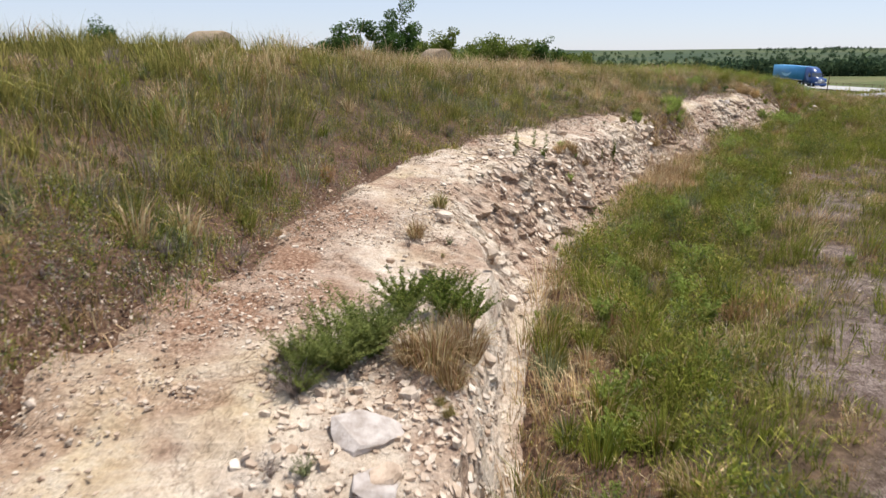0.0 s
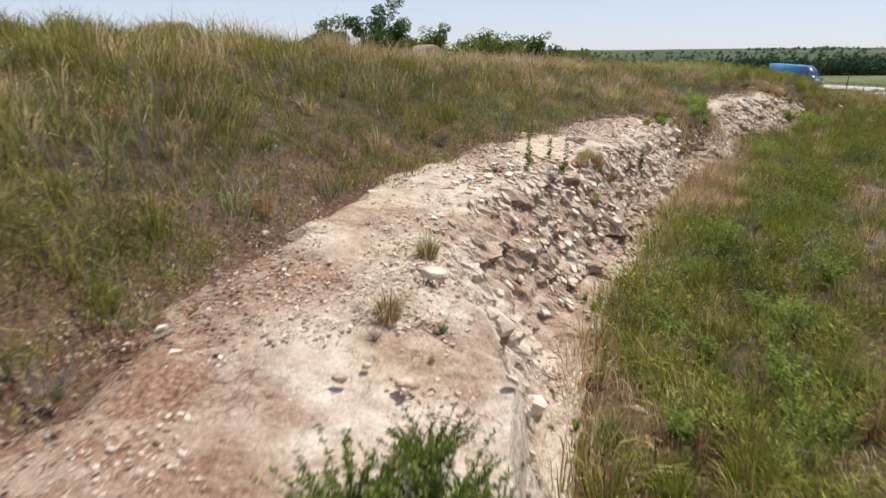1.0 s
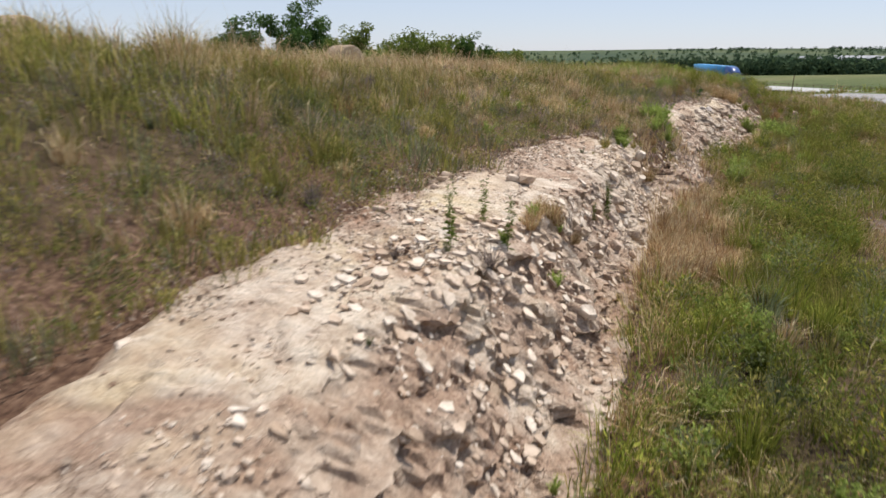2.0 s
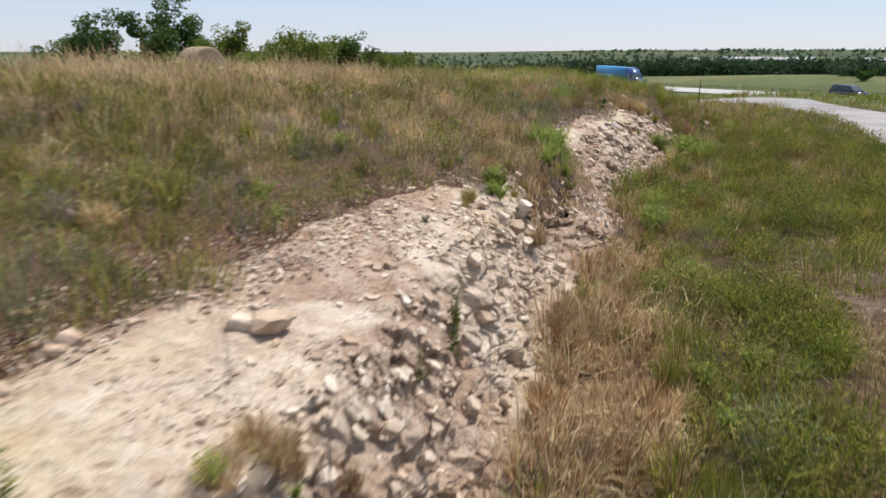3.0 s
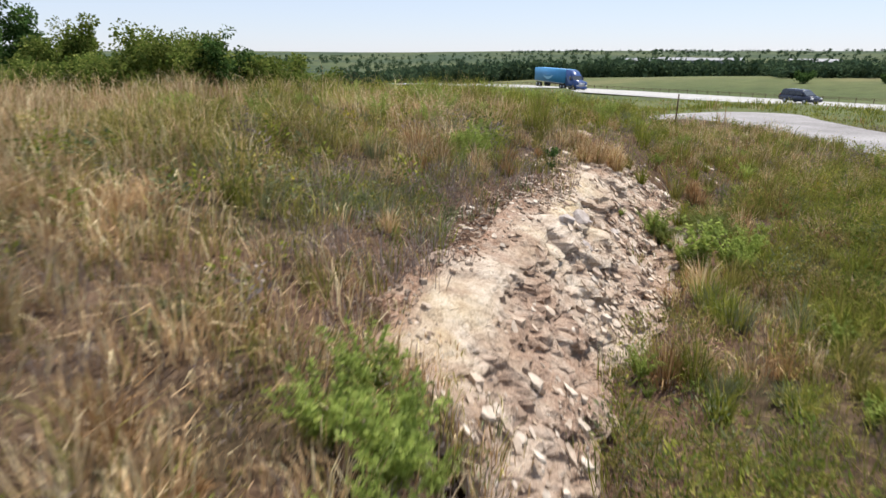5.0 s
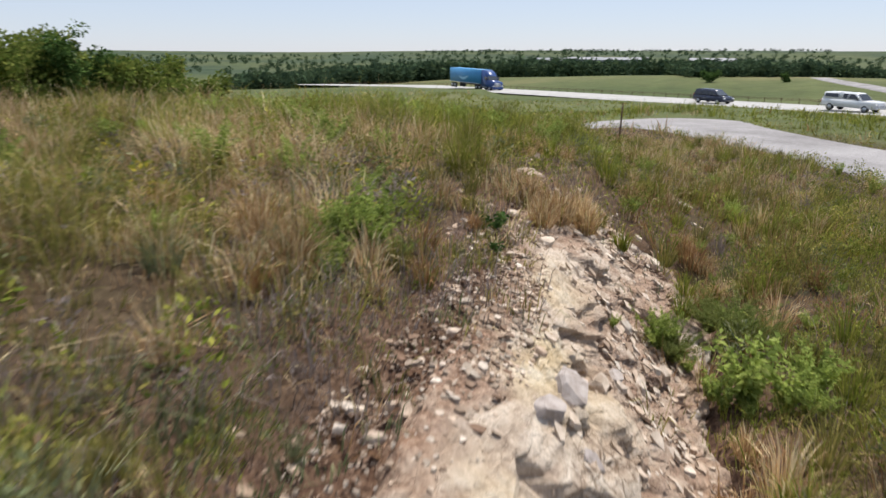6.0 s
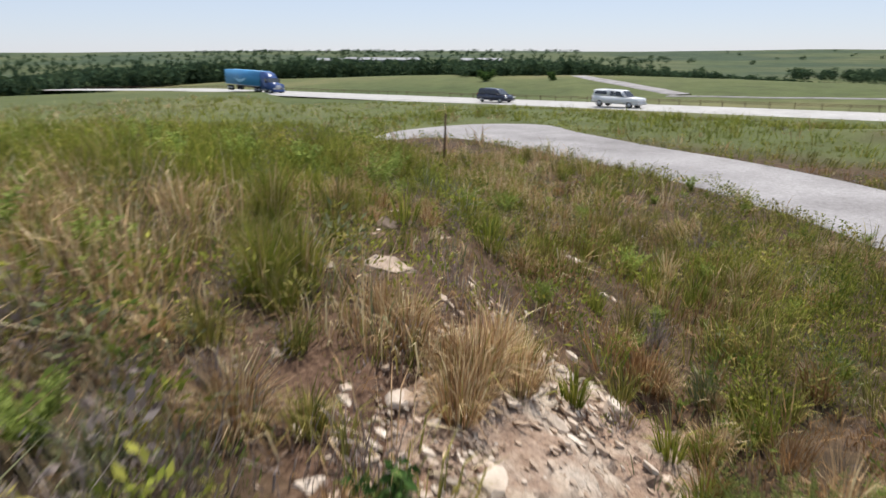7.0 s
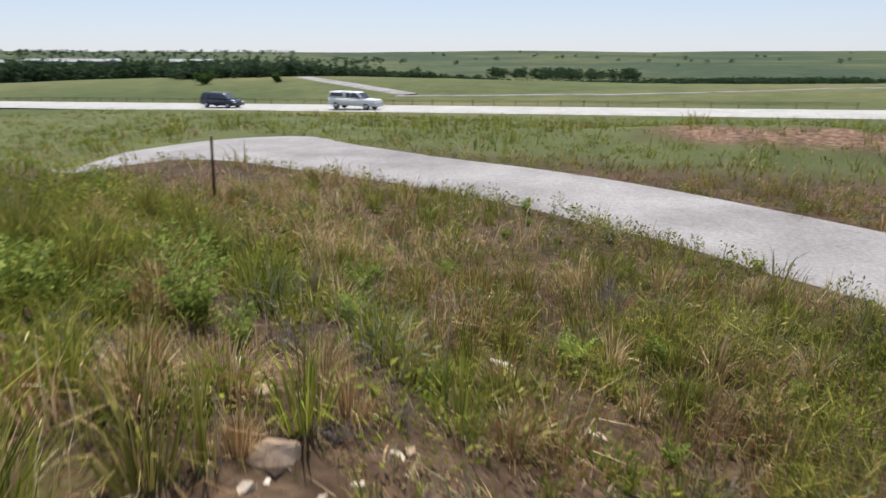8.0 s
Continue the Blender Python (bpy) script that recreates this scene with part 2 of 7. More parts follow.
M_TYRE = plain("tyre_rubber", (0.02, 0.02, 0.02), 0.85, wear=0.3)
M_RIM = plain("grey_metal", (0.5, 0.5, 0.5), 0.35, 0.9, wear=0.1)
M_DARK = plain("black_plastic", (0.03, 0.03, 0.032), 0.6, wear=0.2)
M_LENS = plain("headlight_lens", (0.75, 0.76, 0.78), 0.1, wear=0.03, spec=0.8)
M_TAIL = plain("red_lens", (0.3, 0.015, 0.012), 0.2, wear=0.1)
M_RUST = plain("rusty_steel", (0.10, 0.055, 0.035), 0.8, 0.4, wear=0.4, scale=30)
M_PAPER = plain("white_paper", (0.8, 0.8, 0.8), 0.7, wear=0.04)

# ---- mesh helpers ----
def smooth(a, b, x):
    t = np.clip((x - a) / (b - a), 0, 1)
    return t * t * (3 - 2 * t)


def hash2(i, j, seed):
    h = (i.astype(np.int64) * 374761393 + j.astype(np.int64) * 668265263 + seed * 2147483647) & 0xFFFFFFFF
    h = ((h ^ (h >> 13)) * 1274126177) & 0xFFFFFFFF
    h = h ^ (h >> 16)
    return (h & 0xFFFFFF) / float(0xFFFFFF)


def value_noise(x, y, size, seed=0):
    """Smooth random field between 0 and 1 with cells of the given size."""
    x, y = x / size, y / size
    i, j = np.floor(x), np.floor(y)
    u, w = x - i, y - j
    u, w = u * u * (3 - 2 * u), w * w * (3 - 2 * w)
    a, b = hash2(i, j, seed), hash2(i + 1, j, seed)
    c, d = hash2(i, j + 1, seed), hash2(i + 1, j + 1, seed)
    return (a * (1 - u) + b * u) * (1 - w) + (c * (1 - u) + d * u) * w


def fractal(x, y, size, seed=0, octaves=4, gain=0.5):
    total, amp, norm = 0, 1.0, 0
    for k in range(octaves):
        total = total + amp * value_noise(x, y, size / 2 ** k, seed + 17 * k)
        norm += amp
        amp *= gain
    return total / norm


def quick_mesh(name, verts, quads=None, tris=None, flat=False, mats=(), quad_mats=None, tri_mats=None):
    me = bpy.data.meshes.new(name)
    verts = np.asarray(verts, np.float32).reshape(-1, 3)
    quads = np.zeros((0, 4), np.int32) if quads is None else np.asarray(quads, np.int32).reshape(-1, 4)
    tris = np.zeros((0, 3), np.int32) if tris is None else np.asarray(tris, np.int32).reshape(-1, 3)
    loops = np.concatenate([quads.ravel(), tris.ravel()])
    me.vertices.add(len(verts))
    me.vertices.foreach_set("co", verts.ravel())
    me.loops.add(len(loops))
    me.loops.foreach_set("vertex_index", loops)
    me.polygons.add(len(quads) + len(tris))
    starts = np.concatenate([np.arange(len(quads)) * 4, len(quads) * 4 + np.arange(len(tris)) * 3])
    me.polygons.foreach_set("loop_start", starts.astype(np.int32))
    for m in mats:
        me.materials.append(m)
    if quad_mats is not None or tri_mats is not None:
        qm = np.zeros(len(quads), np.int32) if quad_mats is None else quad_mats
        tm = np.zeros(len(tris), np.int32) if tri_mats is None else tri_mats
        me.polygons.foreach_set("material_index", np.concatenate([qm, tm]).astype(np.int32))
    me.update(calc_edges=True)
    me.polygons.foreach_set("use_smooth", np.full(len(me.polygons), not flat))
    return me


def grid_quads(rows, cols):
    i = np.arange(rows - 1)[:, None] * cols + np.arange(cols - 1)[None, :]
    return np.stack([i, i + 1, i + cols + 1, i + cols], -1).reshape(-1, 4)


def float_attribute(me, name, values):
    a = me.attributes.new(name, "FLOAT", "POINT")
    a.data.foreach_set("value", np.asarray(values, np.float32).ravel())


def part(name, bm, mat, parent=None, label="", flat=False):
    """Link a bmesh or mesh as one object, under a thing or a part."""
    if isinstance(bm, bmesh.types.BMesh):
        me = bpy.data.meshes.new(name)
        bm.to_mesh(me)
        bm.free()
        me.polygons.foreach_set("use_smooth", np.full(len(me.polygons), not flat))
    else:
        me = bm
    if mat and not me.materials:
        me.materials.append(mat)
    ob = new(name, me)
    ob.parent = parent
    if label:
        tagged(ob, label)
    return ob


def empty(name, label, category, group="", kind=""):
    return tagged(new(name), label, category, group, kind)


# ---- the lie of the land ----
LIP = np.array([(-2.0, -40), (-1.0, -12), (-0.1, 0), (0.16, 3.2), (0.36, 4.4), (0.6, 6.4), (0.9, 8), (1.4, 10.2), (2.05, 11.7), (3.0, 13.6), (3.85, 15.4),
                (4.9, 17.4), (6.0, 19.4), (7.5, 21.0), (8.75, 23.2), (10.5, 25.6), (12.05, 27.3), (13.1, 29.0), (14.1, 30.3), (15.5, 31.5), (17.2, 33.2), (19.2, 36), (22, 41), (30, 56), (60, 110)])


def spline(pts, step):
    out = []
    for k in range(len(pts) - 1):
        p0, p1, p2, p3 = pts[max(k - 1, 0)], pts[k], pts[k + 1], pts[min(k + 2, len(pts) - 1)]
        n = max(2, int(np.linalg.norm(p2 - p1) / step))
        t = (np.arange(n) / n)[:, None]
        out.append(0.5 * (2 * p1 + (p2 - p0) * t + (2 * p0 - 5 * p1 + 4 * p2 - p3) * t ** 2 + (3 * p1 - p0 - 3 * p2 + p3) * t ** 3))
    return np.concatenate(out + [pts[-1:]])


LINE = spline(LIP, 0.6)
LINE = LINE[np.concatenate([[True], np.linalg.norm(np.diff(LINE, axis=0), axis=1) > 0.05])]


def lip_coords(x, y):
    """Along (the lip's y at the nearest point) and across (metres, positive on the ditch's side)."""
    shape = np.shape(x)
    x, y = np.ravel(x), np.ravel(y)
    best = np.full(len(x), 1e18)
    v, n = np.zeros(len(x)), np.zeros(len(x))
    for a, b in zip(LINE[:-1], LINE[1:]):
        d = b - a
        l2 = d @ d
        t = np.clip(((x - a[0]) * d[0] + (y - a[1]) * d[1]) / l2, 0, 1)
        ex, ey = x - a[0] - t * d[0], y - a[1] - t * d[1]
        dist = ex * ex + ey * ey
        near = dist < best
        best = np.where(near, dist, best)
        v = np.where(near, a[1] + t * d[1], v)
        side = np.sign(ex * d[1] - ey * d[0])
        n = np.where(near, side * np.sqrt(dist), n)
    return v.reshape(shape), n.reshape(shape)


def lip_frame(v):
    """Point on the lip and the unit way across, to the ditch's side."""
    ys = LINE[:, 1]
    px = np.interp(v, ys, LINE[:, 0])
    slope = np.interp(v + 0.3, ys, LINE[:, 0]) - np.interp(v - 0.3, ys, LINE[:, 0])
    l = np.sqrt(slope ** 2 + 0.36)
    return px, v, 0.6 / l, -slope / l


def lip_top(v):
    return np.interp(v, [-40, 0, 3, 8, 11, 15, 19, 21.5, 24, 29, 30.5, 32, 36, 45, 110], [0.3, 0.3, 0.36, 0.52, 0.68, 0.74, 0.72, 0.5, 0.7, 0.78, 0.75, 0.68, 0.42, -0.2, -2])


def foot_z(v):
    return np.interp(v, [-40, 12, 20, 25, 31, 36, 52, 110], [-0.62, -0.6, -0.5, -0.36, -0.12, -0.02, -0.02, -3])


def face_width(v):
    return np.interp(v, [-40, 6.9, 8.6, 9.5, 11.3, 12.4, 14, 16, 19.5, 20.2, 21, 22, 23.4, 25, 28, 29.5, 31, 33, 40, 60, 110],
                     [0.24, 0.24, 1.1, 1.35, 1.3, 1.05, 0.75, 0.8, 0.7, 1.2, 1.5, 1.5, 1.3, 1.2, 1.2, 1.4, 1.6, 2.2, 4, 9, 20])


def lip_lead(v):
    return np.interp(v, [6.9, 8.6, 9.5, 11.3, 12.4, 14, 16, 19.6, 20.2, 21, 22, 25, 28, 29.5, 31], [0.12, 0.9, 1.05, 0.98, 0.72, 0.45, 0.42, 0.28, 0.85, 0.65, 0.5, 0.5, 0.5, 0.2, 0.1])


def rock_foot(v):
    """How far the bare rock reaches towards the ditch before grass covers it."""
    return face_width(v) - lip_lead(v) - np.interp(v, [19.8, 20.6, 22, 23.5, 25.2, 26.5, 27.3], [0.0, 0.4, 0.42, 0.55, 0.5, 0.2, 0.05])


def bench_width(v):
    return np.interp(v, [-40, 3.9, 5.2, 8, 10.5, 13.5, 16, 18, 19.6, 20.1, 20.8, 22.9, 23.4, 24, 27, 29.5, 30.8, 32, 110],
                     [3.1, 3.05, 2.7, 2.75, 2.4, 2.2, 1.98, 1.65, 1.05, 0.6, 0.12, 0.12, 1.3, 1.4, 1.3, 0.95, 0.2, 0.1, 0.1])


def highway_z(y):
    return np.interp(y, [-200, 50, 180, 405, 520], [1.8, -2.6, -4.9, -12.9, -17.0])


def land(x, y, rough=True):
    x, y = np.asarray(x, float), np.asarray(y, float)
    v, n = lip_coords(x, y)
    top, foot, wf, wb = lip_top(v), foot_z(v), face_width(v), bench_width(v)
    crest = np.interp(v, [-40, 5, 12, 20, 27, 32, 36, 45, 60], [3.0, 2.96, 2.76, 2.08, 1.72, 1.55, 1.28, 0.55, -0.5])
    m = np.maximum(-n, 0)
    bench = top + 0.3 * smooth(0, 1, m / np.maximum(wb, 0.8))
    t = np.clip((m - np.interp(v, [5, 7.5, 11, 14, 18, 21, 24, 28], [0.9, 1.05, 1.08, 0.9, 1.0, 1.0, 1.2, 0.9]) * wb - np.interp(v, [19.3, 20.6, 22.8, 23.4], [0, 1.3, 1.2, 0])) / np.interp(v, [0, 20, 32, 40], [8.0, 7.0, 5.0, 9.0]), 0, 1)
    left = bench + (crest - bench) * (1 - (1 - t) ** 2.2) - np.interp(v, [20, 28, 34], [0.6, 0.32, 0.6]) * smooth(8, 36, m) - 9 * smooth(70, 320, m) - 0.03 * np.clip(y - 46, 0, 220)
    ditch = foot + (0 - foot) * smooth(5, 13, n) * smooth(20, 27, v) + 0.15 * smooth(8, 22, n) * (1 - smooth(20, 27, v))
    east = smooth(35, 71, x)
    ditch = ditch * (1 - east) + highway_z(y) * east
    ditch = ditch - 1.9 * smooth(51, 80, y) * smooth(12, 28, x) * (1 - east)
    ditch = ditch + (np.minimum(ditch, highway_z(y) - 0.4) - ditch) * smooth(80, 140, y)
    f = smooth(-0.12, 1, (n + lip_lead(v)) / wf)
    z = left * (1 - f) + ditch * f
    # a low bank of dug earth beyond the gravel road
    z = z + 0.6 * np.exp(-((x - 37.0) / 2.6) ** 2 - ((y - 29) / 6.0) ** 2) * (0.6 + 0.8 * fractal(x, y, 2.5, 12, 3))
    # open country beyond the highway
    r = np.hypot(x - 10, y - 20)
    ridge = 2.0 * np.exp(-((x - 150) / 42) ** 2) * smooth(30, 110, y) * (1 - smooth(300, 420, y))
    ridge = ridge + 0.5 * np.exp(-((x - 130) / 35) ** 2) * (1 - smooth(40, 90, y))
    country = highway_z(y) - 0.5 + ridge * smooth(88, 120, x) - 10 * smooth(170, 380, x) * smooth(90, 130, y) - 9 * smooth(140, 300, x) * (1 - smooth(90, 130, y)) + 2 * (fractal(x, y, 160, 5, 3) - 0.5) * smooth(120, 250, r)
    beyond = smooth(84, 96, x)
    z = z * (1 - beyond) + country * beyond
    outer = -14 + 26 * smooth(500, 2600, r) + 16 * (fractal(x, y, 700, 9, 3) - 0.5) * smooth(500, 1500, r) - 25 * smooth(2900, 4600, r)
    w = smooth(260, 520, r) * (1 - smooth(30, 60, x) * (1 - smooth(88, 110, x)) * smooth(0, 50, y) * (1 - smooth(520, 600, y)))
    z = z * (1 - w) + outer * w
    if rough:
        damp = 1 - np.maximum(smooth(20.0, 30.0, x), smooth(12.5, 15, x) * smooth(17, 19, y) * (1 - smooth(27, 30, y))) * (1 - smooth(34, 40, x))
        z = z + (0.16 * (fractal(x, y, 2.2, 1, 4) - 0.5) + 0.25 * (fractal(x, y, 9, 2, 2) - 0.5) * smooth(2, 6, np.abs(n))) * damp * (1 - smooth(68, 72, x) * (1 - smooth(86, 90, x)))
    return z


def track_x(y):
    """The middle of the overgrown gravel track in the ditch."""
    return np.interp(y, [-10, 5, 8, 11.5, 15, 18, 20, 27], [3.3, 4.3, 5.4, 7.2, 9.2, 11.2, 12.6, 20])


def bare_track(x, y):
    """How bare the track is of grass, 0 to 1: two worn strips that weeds break up."""
    off = np.abs(x - track_x(y)) * 0.75 - np.interp(y, [6, 10], [0.2, 0.0])
    return (1 - smooth(0.1, 0.85, off + 3.0 * (fractal(x, y, 0.9, 31, 4) - 0.47))) * (1 - smooth(17.5, 20.5, y))


def stretch(core, far, fine, grow):
    """Coordinates with fine steps in the core and growing ones out to far."""
    a = np.arange(core[0], core[1] + 1e-6, fine)
    right, left, s = [a[-1]], [a[0]], fine
    while right[-1] < far:
        s *= grow
        right.append(right[-1] + min(s, 120))
    s = fine
    while left[-1] > -far:
        s *= grow
        left.append(left[-1] - min(s, 120))
    return np.concatenate([left[:0:-1], a, right[1:]])


xs, ys = stretch((-6, 23), 4600, 0.21, 1.085), stretch((-1, 41), 4600, 0.21, 1.085)
GX, GY = np.meshgrid(xs, ys)
GZ = land(GX, GY)
gv, gn = lip_coords(GX, GY)
# the ground dips a little under the bare rock
on_rock = smooth(-0.25, 0.0, gn + bench_width(gv)) * (1 - smooth(0.0, 0.4, gn - rock_foot(gv))) * smooth(-3, -2, gv) * (1 - smooth(30.6, 31.6, gv))
bare = bare_track(GX, GY) * smooth(2.4, 3.2, gn)
bank = np.exp(-((GX - 36.0) / 2.4) ** 2 - ((GY - 29.5) / 6.0) ** 2)
bare = np.maximum(bare, smooth(0.45, 0.75, bank + 0.5 * (fractal(GX, GY, 2, 33, 3) - 0.5)))
under = smooth(-0.4, -0.05, gn + lip_lead(gv)) * (1 - smooth(-0.1, 0.16, gn - rock_foot(gv))) * smooth(-3, -2, gv) * (1 - smooth(30.2, 31.2, gv))
me = quick_mesh("ground", np.stack([GX, GY, GZ - 0.12 * on_rock - 0.32 * under], -1), grid_quads(len(ys), len(xs)), mats=[M_SOIL])
float_attribute(me, "bare", bare * (0.35 + 0.6 * smooth(0.38, 0.6, fractal(GX, GY, 0.5, 36, 3))))
float_attribute(me, "clay", smooth(28, 32, GX))
ruddy = (1 - smooth(0.3, 1.5, -gn - bench_width(gv) + 1.8 * (fractal(GX, GY, 0.9, 35, 3) - 0.5))) * (gn < 1.5) * (1 - smooth(29, 32, gv))
float_attribute(me, "ruddy", ruddy)
float_attribute(me, "wood", smooth(420, 620, np.hypot(GX - 10, GY - 20)) * (0.45 + 0.55 * smooth(0.40, 0.56, fractal(GX, GY, 260, 37, 3))))
float_attribute(me, "far", np.maximum(smooth(45, 75, np.hypot(GX - 8, GY - 20)), smooth(29, 33, GX) + smooth(46, 49, GY)).clip(0, 1) * (1 - bare))
tagged(new("ground", me), "rolling prairie ground of brown soil and turf", "ground", kind="structure")


def sheet_z(x, y):
    """Height of the ground sheet between its grid points."""
    x, y = np.asarray(x, float), np.asarray(y, float)
    j, i = np.clip(np.searchsorted(xs, x) - 1, 0, len(xs) - 2), np.clip(np.searchsorted(ys, y) - 1, 0, len(ys) - 2)
    u, w = (x - xs[j]) / (xs[j + 1] - xs[j]), (y - ys[i]) / (ys[i + 1] - ys[i])
    return (GZ[i, j] * (1 - u) + GZ[i, j + 1] * u) * (1 - w) + (GZ[i + 1, j] * (1 - u) + GZ[i + 1, j + 1] * u) * w


def ribbon(name, left_edge, right_edge, step, mat, lift, label, category, z_of=None):
    """A road surface between two edges, with its own thickness."""
    a, b = spline(np.array(left_edge, float), step), spline(np.array(right_edge, float), step)
    k = max(len(a), len(b))
    ta, tb, tt = np.linspace(0, 1, len(a)), np.linspace(0, 1, len(b)), np.linspace(0, 1, k)
    a = np.stack([np.interp(tt, ta, a[:, i]) for i in (0, 1)], -1)
    b = np.stack([np.interp(tt, tb, b[:, i]) for i in (0, 1)], -1)
    across = np.linspace(0, 1, 13)
    P = a[:, None] * (1 - across[None, :, None]) + b[:, None] * across[None, :, None]
    wob = (0.9 * (fractal(P[..., 0], P[..., 1], 1.6, 41, 4) - 0.5) if lift < 0.08 else 0) * (np.abs(across - 0.5) > 0.45)
    P = P + wob[..., None]
    Z = (land(P[..., 0], P[..., 1], rough=False) if z_of is None else z_of(P[..., 0], P[..., 1])) + lift
    Z[:, 0] -= 0.12 + lift
    Z[:, -1] -= 0.12 + lift
    me = quick_mesh(name, np.concatenate([P, Z[..., None]], -1), grid_quads(k, 13), mats=[mat])
    return tagged(new(name, me), label, category, kind="structure")


gravel = ribbon("gravel_road", [(14.2, 19.5), (18.5, 25.4), (20.7, 28.2), (22.9, 31.3), (25.1, 35.2), (26.3, 39.2), (27.3, 43.0), (27.2, 46.0), (24.5, 47.4)],
                [(20.5, 20.5), (24, 26.3), (25.6, 28.4), (28.1, 32.3), (29.4, 35.1), (30.4, 38.4), (32.0, 42.2), (33.2, 45.2), (29, 49.0)], 0.5, M_GRAVEL, 0.06,
                "pale crushed limestone gravel road with ragged grassy edges", "road")
highway = ribbon("highway", [(74.5, -240), (74.5, 0), (74.3, 60), (74.0, 120), (74.0, 200), (74.0, 510)], [(84, -240), (84, 0), (84, 60), (84, 120), (84, 200), (84, 510)], 4.0,
                 M_CONCRETE, 0.1, "pale concrete two-lane highway on a low embankment", "road", z_of=lambda x, y: highway_z(y))

# ---- the limestone ledge ----
LEDGE = []


def cells(x, y, size, seed):
    """Irregular cells: an id, the offset from the cell's centre, and the distance to its edge."""
    x, y = x / size, y / size
    i, j = np.floor(x), np.floor(y)
    best, second = np.full(x.shape, 9.0), np.full(x.shape, 9.0)
    ident, bx, by = np.zeros(x.shape), np.zeros(x.shape), np.zeros(x.shape)
    for a in (-1, 0, 1):
        for b in (-1, 0, 1):
            cx, cy = i + a + 0.1 + 0.8 * hash2(i + a, j + b, seed), j + b + 0.1 + 0.8 * hash2(i + a, j + b, seed + 1)
            d = np.hypot(x - cx, y - cy)
            near = d < best
            second = np.where(near, best, np.minimum(second, d))
            ident = np.where(near, (i + a) * 131 + (j + b) * 7919, ident)
            bx, by = np.where(near, x - cx, bx), np.where(near, y - cy, by)
            best = np.where(near, d, best)
    return ident, bx * size, by * size, (second - best) * size


